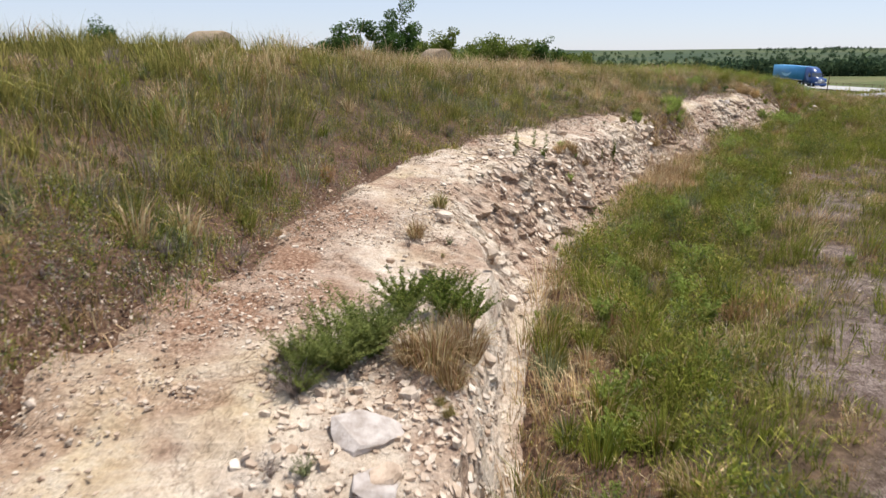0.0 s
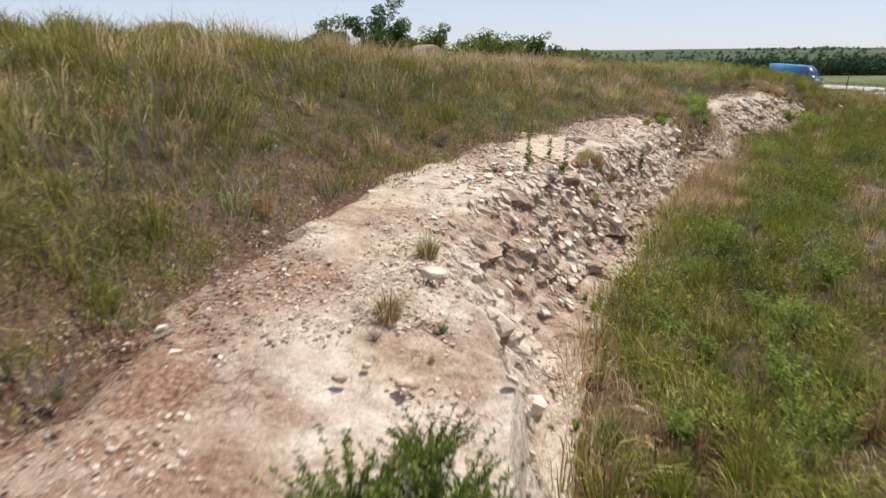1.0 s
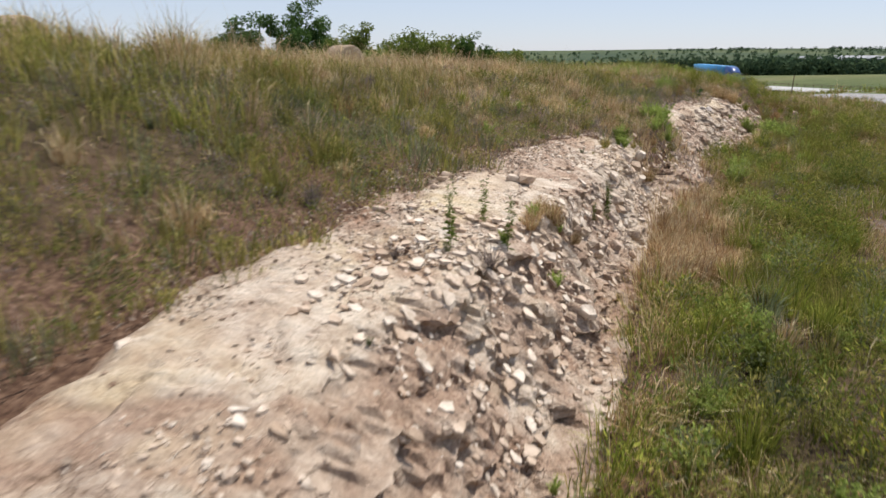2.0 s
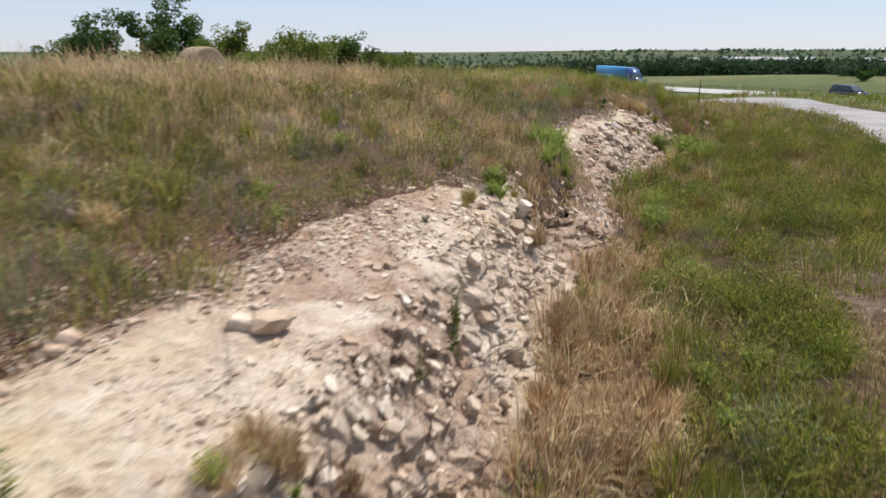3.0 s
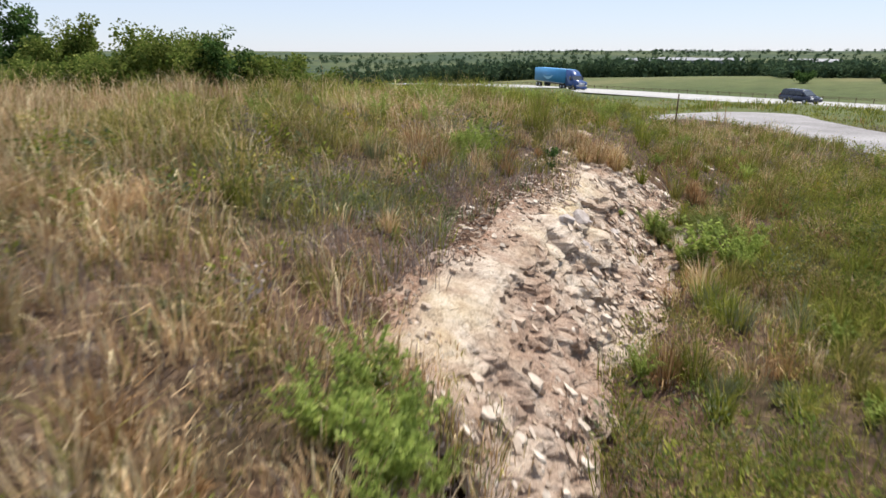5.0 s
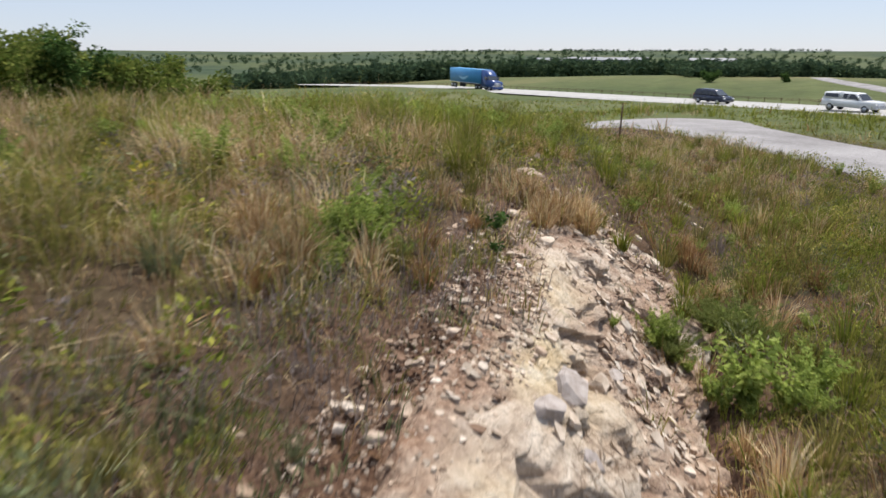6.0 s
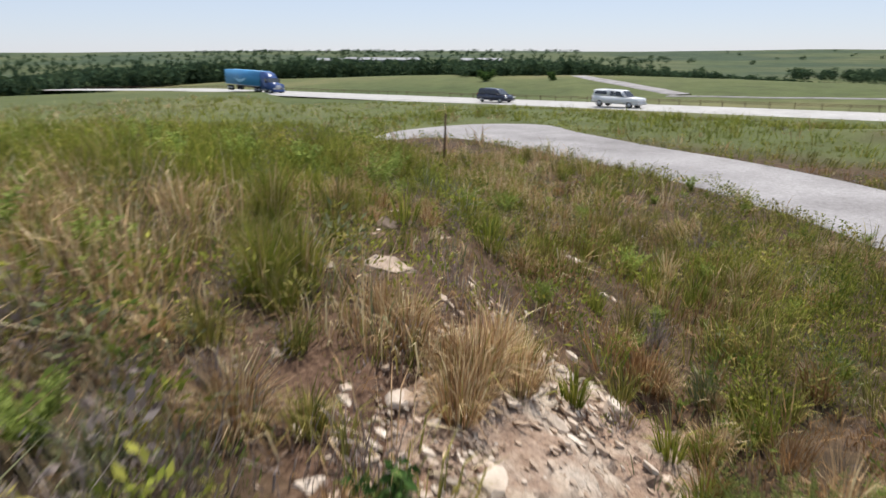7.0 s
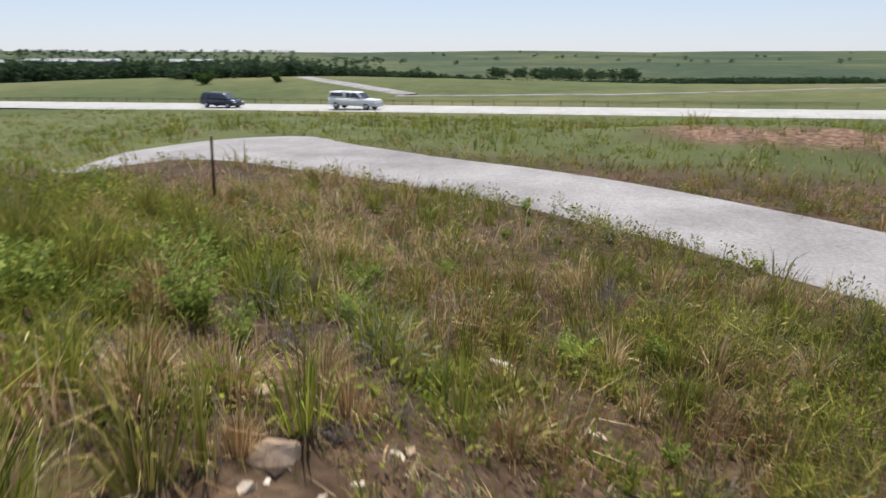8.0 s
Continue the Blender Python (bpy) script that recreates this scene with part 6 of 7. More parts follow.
# bushy growth along the foot of the ledge and on the grassy stretch
for x, y, size in (
        (13.72, 27.71, 1.5), (13.95, 27.5, 1.35), (13.55, 27.95, 1.1), (1.59, 5.6, 1.05), (1.75, 5.35, 0.8), (4.92, 13.54, 1.3), (4.75, 13.3, 1.1), (4.77, 13.8, 1.0), (4.4, 10.6, 1.1), (2.6, 9.7, 0.9),
        (2.2, 6.9, 0.9), (3.0, 7.6, 1.0), (5.7, 19.86, 0.7)):
    plant("leafy", x, y, size)
for x, y, size in (
        (14.1, 27.3, 1.2), (14.4, 27.55, 1.1), (13.44, 28.56, 0.9), (13.62, 28.3, 0.8), (9.04, 21.27, 1.1), (9.2, 21.6, 1.0), (9.68, 22.36, 1.1), (9.9, 22.65, 1.0), (10.9, 25.14, 0.8), (8.04, 22.83, 0.9),
        (7.8, 22.7, 1.0), (7.65, 22.35, 0.9), (10.2, 23.3, 0.9), (7.5, 18.6, 0.9), (3.6, 11.9, 0.9), (15.6, 28.5, 0.9)):
    plant("feather", x, y, size)
for x, y, size in (
        (8.54, 19.49, 1.0), (8.4, 19.75, 0.9), (7.49, 17.88, 0.9), (13.05, 31.5, 1.1), (18.05, 36.16, 1.2), (3.2, 9.0, 0.7), (2.4, 8.3, 0.6)):
    plant("green", x, y, size)
for x, y, size in (
        (7.05, 24.43, 1.3), (6.85, 24.2, 1.0), (4.3, 17.97, 0.8), (9.9, 28.9, 1.2)):
    plant("bluebush", x, y, size)
for x, y, size in (
        (5.62, 19.75, 0.62), (5.78, 19.9, 0.55)):
    plant("shrub", x, y, size)
for x, y, size in (
        (5.09, 19.05, 0.85), (5.2, 19.2, 0.7), (6.3, 21.0, 1.1), (6.9, 21.9, 0.9)):
    plant("olive", x, y, size)
for x, y, size in (
        (16.07, 33.41, 0.6), (19.46, 31.66, 0.6), (16.75, 34.59, 0.5)):
    plant("yellow", x, y, size)

for x, y, size in (
        (11.48, 33.88, 1.2), (11.42, 32.64, 1.3), (11.34, 34.37, 1.1), (13.94, 36.35, 1.2), (10.67, 31.12, 1.1), (10.82, 29.57, 0.9), (10.79, 29.25, 1.0), (10.4, 29.05, 0.8), (10.79, 28.79, 0.8),
        (10.29, 28.64, 0.7), (9.93, 31.72, 1.2), (10.72, 35.8, 1.2), (7.83, 23.37, 0.9), (7.86, 22.86, 1.0), (7.87, 22.5, 0.8), (7.58, 23.03, 0.9), (7.26, 21.86, 0.7)):
    plant("feather", x, y, size)
for x, y, size in (
        (13.64, 32.81, 1.4), (13.04, 32.09, 1.1), (16.17, 36.11, 1.3), (18.77, 37.5, 1.2), (10.89, 33.77, 1.2)):
    plant("green", x, y, size)
for x, y, size in (
        (14.65, 28.67, 1.15), (14.6, 28.95, 0.9), (13.62, 28.5, 0.8), (14.56, 28.4, 0.9)):
    plant("mound", x, y, size)
for x, y, size in (
        (10.74, 30.56, 0.9), (10.83, 30.18, 0.8), (10.54, 31.49, 0.8), (11.23, 29.77, 0.8), (11.54, 29.88, 0.8), (11.27, 29.13, 0.7), (5.96, 22.68, 0.8), (5.81, 22.06, 0.8), (6.45, 22.8, 0.7), (5.96, 21.84, 0.6),
        (6.66, 21.14, 0.6), (5.54, 21.77, 0.8), (6.2, 22.4, 0.7), (5.7, 22.4, 0.8)):
    plant("dead", x, y, size)
for x, y, size in (
        (10.01, 29.69, 1.1), (10.14, 28.89, 1.1), (9.99, 28.57, 1.0), (9.88, 29.23, 1.2), (10.35, 29.42, 0.8), (15.3, 29.6, 0.7), (15.9, 30.3, 0.8)):
    plant("straw", x, y, size)
for x, y, size in (
        (-1.2, 4.36, 0.4), (-1.12, 4.12, 0.4), (-0.02, 4.05, 0.35), (6.75, 21.2, 0.8), (6.9, 20.95, 0.7), (7.3, 21.6, 0.8), (7.45, 21.35, 0.7), (7.6, 21.75, 0.7), (7.75, 22.1, 0.7), (7.2, 21.0, 0.6), (7.35, 21.1, 0.5)):
    plant("olive", x, y, size)

for x, y, size in (
        (2.81, 9.23, 1.1), (2.51, 7.88, 1.2), (3.27, 8.63, 1.1), (3.32, 7.79, 1.2), (4.22, 9.89, 1.2), (1.99, 7.74, 1.0), (3.9, 10.58, 1.1), (4.62, 14.06, 1.2), (3.05, 11.16, 1.0), (2.2, 6.4, 1.0)):
    plant("leafy", x, y, size)
for x, y, size in (
        (15.06, 33.64, 0.9), (14.97, 33.06, 0.8), (15.99, 31.96, 0.9), (14.63, 32.71, 0.7), (15.4, 32.8, 0.7)):
    plant("straw", x, y, size)
for x, y, size in (
        (15.73, 33.21, 0.8), (14.96, 32.43, 0.7), (15.3, 32.3, 0.7), (15.2, 33.3, 0.8)):
    plant("dead", x, y, size)
for x, y, size in (
        (16.0, 32.46, 0.9), (16.3, 34.45, 1.0), (18.47, 32.16, 0.9), (15.53, 34.4, 1.2), (15.7, 33.9, 0.9)):
    plant("feather", x, y, size)

# weeds scattered through the ditch and the meadow end
for k in range(230):
    v, n = prng.uniform(0, 40), prng.uniform(0.9, 8)
    px, py, ax, ay = (float(q) for q in lip_frame(np.array(v)))
    x, y = px + ax * n, py + ay * n
    if bool(road_mask(np.array([x]), np.array([y]))[0]) or (y < 19 and abs(x - track_x(y)) < 1.8):
        continue
    plant(("leafy", "green", "leafy", "feather", "leafy")[k % 5], x, y, prng.uniform(0.35, 0.8))
for k in range(90):
    v, n = prng.uniform(0, 38), prng.uniform(0.6, 7)
    px, py, ax, ay = (float(q) for q in lip_frame(np.array(v)))
    n = n + 0.7 + float(bench_width(np.array(v)))
    kind = (("bluebush", "dead", "olive") if v < 25 else ("leafy", "feather", "green"))[k % 3]
    plant(kind, px - ax * n, py - ay * n, prng.uniform(0.4, 0.85))
for k in range(110):
    v, n = prng.uniform(28.5, 41), prng.uniform(0.6, 9)
    px, py, ax, ay = (float(q) for q in lip_frame(np.array(v)))
    x, y = px - ax * n, py - ay * n
    if math.hypot(x - 12.5, y - 29) < 1.7 or math.hypot(x - 14.2, y - 32) < 1.9:
        continue
    plant(("leafy", "feather", "leafy", "bluebush", "feather")[k % 5], x, y, prng.uniform(0.6, 1.15))
for k in range(34):
    v = prng.uniform(0, 23)
    n = float(bench_width(np.array(v))) + prng.uniform(0.2, 5)
    px, py, ax, ay = (float(q) for q in lip_frame(np.array(v)))
    plant(("bluebush", "dead", "leafy")[k % 3], px - ax * n, py - ay * n, prng.uniform(0.45, 0.9))
for k in range(70):
    v, n = prng.uniform(0, 26), prng.uniform(1.8, 5)
    px, py, ax, ay = (float(q) for q in lip_frame(np.array(v)))
    if abs(px + ax * n - track_x(py + ay * n)) > 1.6:
        plant(("leafy", "feather", "leafy", "green", "olive")[k % 5], px + ax * n, py + ay * n, prng.uniform(0.6, 1.0))
for x, y, s in ((15.6, 24.6, 0.6), (18.9, 27.5, 0.6), (21.6, 31.0, 0.7), (22.6, 33.2, 0.7), (24.2, 36.0, 0.7), (19.8, 29.4, 0.7), (20.9, 30.2, 0.8), (25.4, 39.5, 0.8), (23.4, 34.6, 0.6)):
    plant("green", x, y, s)

# ---- trees, thicket, bales, far woods ----
def tree(name, label, x, y, height, width, leaves, leaf, mat, trunk=0.12, category="tree", group="trees on the bank", low=0.1):
    thing = empty(name, label, category, group)
    thing.matrix_basis = pose(x, y, surface_z(x, y) - 0.05)
    bones, fat, tips = [], [], []
    top = height * 0.62
    t = np.linspace(0, 1, 7)
    trunk_path = np.stack([0.06 * height * np.sin(2.1 * t), 0.04 * height * np.sin(3 * t + 1) - 0.03, top * t], -1)
    V, Q = stem_mesh([trunk_path], [trunk], 8)
    part("trunk", quick_mesh("trunk", V, Q, mats=[M_BARK]), None, thing)
    for k in range(16):
        s = prng.uniform(low, 1)
        base = np.array([np.interp(s, t, trunk_path[:, i]) for i in range(3)])
        a = k * 2.4 + prng.uniform(-0.4, 0.4)
        out_way = np.array([np.cos(a), np.sin(a), prng.uniform(0.25, 1.1)])
        reach = width * 0.5 * prng.uniform(0.55, 1.0)
        limb = base + out_way[None] * np.linspace(0, 1, 5)[:, None] * reach * np.array([1, 1, 0.6]) + np.array([0, 0, 1]) * (np.linspace(0, 1, 5) ** 2)[:, None] * height * 0.08
        bones.append(limb)
        fat.append(trunk * 0.4)
        tips += [limb[-1], limb[3], limb[2]] + [limb[j] + prng.normal(0, 0.07, 3) * np.array([width, width, height]) for j in (4, 3, 4)]
    for bone, r in zip(bones, fat):
        V, Q = stem_mesh([bone], [r], 5)
        part("limb", quick_mesh("limb", V, Q, mats=[M_BARK]), None, thing)
    tips.append(trunk_path[-1] + np.array([0, 0, height * 0.12]))
    tips.append(trunk_path[-1] + np.array([0.1 * width, 0, height * 0.28]))
    tips = np.array(tips)
    which = prng.integers(0, len(tips), leaves)
    big = width * prng.uniform(0.08, 0.17, len(tips))
    d = prng.normal(0, 1, (leaves, 3))
    d /= np.linalg.norm(d, axis=1)[:, None]
    at = tips[which] + d * (big[which] * prng.random(leaves) ** 0.45)[:, None] * np.array([1, 1, 0.8])
    at[:, 2] = np.maximum(at[:, 2], 0.05)
    V, Q = leaf_quads(at, d, leaf * prng.uniform(0.6, 1.4, leaves), leaf * 0.75 * prng.uniform(0.7, 1.3, leaves))
    part("crown", quick_mesh("crown", V, Q, flat=True, mats=[mat]), None, thing)
    return thing


DARK = "dark green spreading tree on the grassy rise"
tree("tree", DARK, -5.2, 68, 8.0, 5.8, 26000, 0.19, M_TREE, 0.16)
tree("tree", "light green young tree beside a darker one", -1.4, 66, 5.8, 4.6, 14000, 0.18, M_BUSH, 0.1)
tree("tree", "small dark green tree with open crown", -10.8, 66, 6.2, 5.0, 14000, 0.18, M_TREE, 0.13)
tree("tree", "light green tree above the thicket", 4.4, 73, 6.2, 4.8, 9000, 0.19, M_BUSH, 0.11)
tree("tree", "slender dark tree standing in the thicket", 7.7, 53.5, 4.0, 2.4, 6000, 0.14, M_TREE, 0.08)
tree("tree", "distant dark green tree behind the crest", -27, 54, 4.6, 2.6, 5000, 0.13, M_TREE, 0.1)
for x, y, h, w in ((-1.5, 57, 1.9, 3.4), (1.2, 56, 2.1, 3.2), (3.6, 55.5, 2.3, 3.2), (5.6, 54, 2.5, 3.0), (8.8, 54.5, 2.0, 3.0), (10.4, 55, 1.9, 2.6), (12.0, 56.5, 1.5, 2.2), (6.6, 57, 2.2, 3.6), (3.0, 59, 2.3, 4.0), (-4.6, 60, 1.8, 3.4)):
    tree("bush", "dense olive green thicket bush behind the meadow", x, y, h * 1.25, w * 1.35, 9000, 0.17, M_BUSH, 0.05, "bush", "thicket bushes", low=0.05)
tree("bush", "round dark bush alone on the far field", 125, 132, 2.3, 3.6, 2600, 0.3, M_TREE, 0.1, "bush", "field bushes", low=0.05)
tree("bush", "small bush alone on the far field", 131, 118, 1.9, 1.5, 1200, 0.25, M_TREE, 0.1, "bush", "field bushes", low=0.05)


def hay_bale(x, y, yaw):
    bale = empty("hay_bale", "weathered round hay bale on the meadow", "hay bale", "hay bales")
    r, w, seg = 0.86, 1.6, 40
    bm = bmesh.new()
    rows = []
    for i in range(13):
        f = i / 12
        inset = 0.05 * (1 - min(1, 12 * min(f, 1 - f)))
        row = []
        for k in range(seg):
            a = 2 * math.pi * k / seg
            q = (r - inset) * (1 + 0.018 * noise.noise((3 * math.cos(a), 3 * math.sin(a), f * 9)))
            row.append(bm.verts.new((q * math.cos(a), (f - 0.5) * w, q * math.sin(a) * 0.97 + r * 0.95)))
        rows.append(row)
    for a, b in zip(rows[:-1], rows[1:]):
        for k in range(seg):
            bm.faces.new((a[k], a[(k + 1) % seg], b[(k + 1) % seg], b[k]))
    part("straw_roll", bm, M_HAY, bale)
    for side in (-1, 1):
        bm = bmesh.new()
        last = None
        for j in range(9):
            q = (r - 0.05) * (1 - j / 8.6)
            ring = [bm.verts.new((q * math.cos(2 * math.pi * k / seg), side * (w / 2 + 0.002 + 0.025 * (j % 2) + 0.008 * j), q * math.sin(2 * math.pi * k / seg) * 0.97 + r * 0.95)) for k in range(seg)]
            if last:
                for k in range(seg):
                    bm.faces.new((last[k], last[(k + 1) % seg], ring[(k + 1) % seg], ring[k]))
            last = ring
        bm.faces.new(last)
        bmesh.ops.recalc_face_normals(bm, faces=bm.faces)
        part("rolled_end", bm, M_HAY, bale, "coiled straw end")
    bale.matrix_basis = pose(x, y, surface_z(x, y) - 0.05, 0, 0, yaw)
    return bale


hay_bale(-0.45, 46.4, 35)
hay_bale(-9.5, 28.5, 60)


def woods(name, label, count, r0, r1, az0, az1, h0, h1, seed, gaps=0.36, recede=0.0):
    """Far trees as ragged crowns of many facets, standing on the land."""
    r = np.random.default_rng(seed)
    dist, az = r.uniform(r0, r1, count), r.uniform(az0, az1, count)
    dist, az = dist + recede * np.clip((az - 52) / 45, 0, 1) ** 0.8, np.radians(az)
    x, y = 10 + dist * np.sin(az), 20 + dist * np.cos(az)
    keep = fractal(x, y, 60, seed, 2) > gaps
    x, y, dist = x[keep], y[keep], dist[keep]
    z = sheet_z(x, y) - 0.3
    h = r.uniform(h0, h1, len(x))
    each = 90
    k = len(x) * each
    i = np.repeat(np.arange(len(x)), each)
    d = r.normal(0, 1, (k, 3))
    d /= np.linalg.norm(d, axis=1)[:, None]
    q = r.random(k) ** 0.4
    c = np.stack([x[i] + d[:, 0] * q * h[i] * 0.52, y[i] + d[:, 1] * q * h[i] * 0.52, z[i] + h[i] * 0.52 + d[:, 2] * q * h[i] * 0.48], -1)
    s = (h[i] * r.uniform(0.05, 0.13, k))[:, None]
    tri = np.stack([c + r.normal(0, 1, (k, 3)) * s for _ in range(3)], 1)
    me = quick_mesh(name, tri.reshape(-1, 3), None, np.arange(k * 3).reshape(-1, 3), flat=True, mats=[M_HAZY_FARTREE])
    return tagged(new(name, me), label, "woods", kind="stuff")


woods("far_woods", "dark green wooded belt along the valley", 1300, 270, 380, 9, 50, 5.5, 8.5, 3, 0.25)
woods("far_woods", "dark green wooded belt below the far pasture", 1300, 186, 226, 44, 99, 3.0, 4.7, 4, 0.2, 210)
woods("far_woods", "dark green trees rising over the pasture", 140, 480, 560, 70, 82, 5, 8, 5)
woods("far_woods", "dark tree clumps between the far sheds", 130, 840, 1060, 32, 50, 4, 7, 11, 0.4)
woods("far_woods", "dark tree lines on the far plain", 1000, 600, 1500, -5, 62, 3.5, 7, 6)
woods("far_woods", "dark tree clumps on the skyline", 300, 1500, 2300, 24, 55, 5, 9, 7)
woods("far_woods", "scattered trees on the far ridge", 40, 900, 2000, 60, 112, 5, 9, 8)


def long_shed(x, y, length, depth, height, yaw):
    shed = empty("long_shed", "long white industrial shed on the far plain", "building", "far sheds")
    bm = bmesh.new()
    bmesh.ops.create_cube(bm, size=1, matrix=Matrix.Translation((0, 0, height / 2)) @ Matrix.Diagonal((length, depth, height, 1)))
    part("wall", bm, M_SHED, shed, flat=True)
    bm = bmesh.new()
    prof = [(-depth / 2 - 1, height), (0, height + depth * 0.14), (depth / 2 + 1, height), (depth / 2 + 1, height + 0.5), (0, height + depth * 0.14 + 0.5), (-depth / 2 - 1, height + 0.5)]
    ends = [[bm.verts.new((s * (length / 2 + 1), a, b)) for a, b in prof] for s in (-1, 1)]
    for k in range(6):
        bm.faces.new((ends[0][k], ends[0][(k + 1) % 6], ends[1][(k + 1) % 6], ends[1][k]))
    bm.faces.new(ends[0][::-1]), bm.faces.new(ends[1])
    part("roof", bm, M_SHED, shed, flat=True)
    shed.matrix_basis = pose(x, y, float(sheet_z(x, y)) - 0.4, 0, 0, yaw)


for az, dist, length, h in ((34.2, 960, 22, 3.5), (35.6, 940, 30, 4), (37.3, 980, 46, 4), (38.6, 930, 18, 5), (39.7, 965, 34, 4), (41.6, 990, 20, 3.5), (46.6, 900, 40, 5), (48.1, 930, 16, 4)):
    long_shed(10 + dist * math.sin(radians(az)), 20 + dist * math.cos(radians(az)), length, 22, h, -az + (7 if length > 30 else -12))

side_road = ribbon("side_road", [(108.5, 78), (114.5, 86.5), (122, 96.5), (134, 111), (148, 125)], [(110.5, 76), (117, 84.5), (125, 94.5), (137, 109), (151, 122.5)], 2.0, M_GRAVEL, 0.15,
                   "pale gravel side road climbing the far pasture", "road", z_of=sheet_z)
far_track = ribbon("far_track", [(106, 78), (108, 60), (111.3, 45), (117, 33), (122, 23), (130, 5), (142, -30)], [(107.2, 78), (109.2, 60), (112.5, 45), (118.2, 33), (123.2, 23), (131.4, 5), (143.5, -30)], 2.0, M_GRAVEL, 0.12,
                   "pale farm track across the far pasture", "road", z_of=sheet_z)

# ---- vehicles and small things ----
def prism(profile, width, bevel=0.05, taper=None):
    """A side profile (along, up) given a width; taper: (height, inset) narrows the top."""
    bm = bmesh.new()
    sides = []
    for s in (-1, 1):
        row = []
        for a, b in profile:
            inset = 0 if not taper or b <= taper[0] else taper[1] * (b - taper[0])
            row.append(bm.verts.new((a, s * (width / 2 - inset), b)))
        sides.append(row)
    n = len(profile)
    for k in range(n):
        bm.faces.new((sides[0][k], sides[0][(k + 1) % n], sides[1][(k + 1) % n], sides[1][k]))
    bm.faces.new(sides[0][::-1]), bm.faces.new(sides[1])
    bmesh.ops.recalc_face_normals(bm, faces=bm.faces)
    if bevel:
        bmesh.ops.bevel(bm, geom=list(bm.edges), offset=bevel, segments=2, affect="EDGES", clamp_overlap=True)
    return bm


def box(size, at, bevel=0.0):
    bm = bmesh.new()
    bmesh.ops.create_cube(bm, size=1, matrix=Matrix.Translation(at) @ Matrix.Diagonal((*size, 1)))
    if bevel:
        bmesh.ops.bevel(bm, geom=list(bm.edges), offset=bevel, segments=2, affect="EDGES", clamp_overlap=True)
    return bm


def disc(radius, thick, at, seg=24):
    bm = bmesh.new()
    bmesh.ops.create_cone(bm, cap_ends=True, segments=seg, radius1=radius, radius2=radius, depth=thick, matrix=Matrix.Translation(at) @ Matrix.Rotation(math.pi / 2, 4, "X"))
    bmesh.ops.bevel(bm, geom=[e for e in bm.edges if len(e.link_faces) == 2 and any(len(f.verts) > 4 for f in e.link_faces)], offset=min(0.04, thick * 0.2), segments=2, affect="EDGES", clamp_overlap=True)
    return bm


def wheel(owner, x, y, r, thick=0.24):
    w = part("wheel", disc(r, thick, (x, y, r)), M_TYRE, owner, "black tyre")
    side = 1 if y > 0 else -1
    part("rim", disc(r * 0.6, 0.03, (x, y + side * (thick / 2 + 0.005), r)), M_RIM, w, "grey metal rim")


def panel(name, corners, mat, owner, thick=0.02, label=""):
    """A thin flat plate of four or more corners, pushed out along its normal."""
    bm = bmesh.new()
    vs = [bm.verts.new(c) for c in corners]
    f = bm.faces.new(vs)
    bm.normal_update()
    n = f.normal.copy()
    res = bmesh.ops.extrude_face_region(bm, geom=[f])
    bmesh.ops.translate(bm, verts=[g for g in res["geom"] if isinstance(g, bmesh.types.BMVert)], vec=n * thick)
    bmesh.ops.recalc_face_normals(bm, faces=bm.faces)
    return part(name, bm, mat, owner, label, flat=True)


def both_sides(name, pts, half, mat, owner, inset=lambda z: 0.0, label=""):
    for s in (-1, 1):
        c = [(a, s * (half - inset(b)), b) for a, b in pts]
        panel(name, c if s < 0 else c[::-1], mat, owner, label=label)


def place_on_highway(thing, x, y):
    thing.matrix_basis = pose(x, y, float(highway_z(np.array(y))) + 0.1, 0, 0, -90) @ pose(0, 0, 0, 0, 1.0, 0)


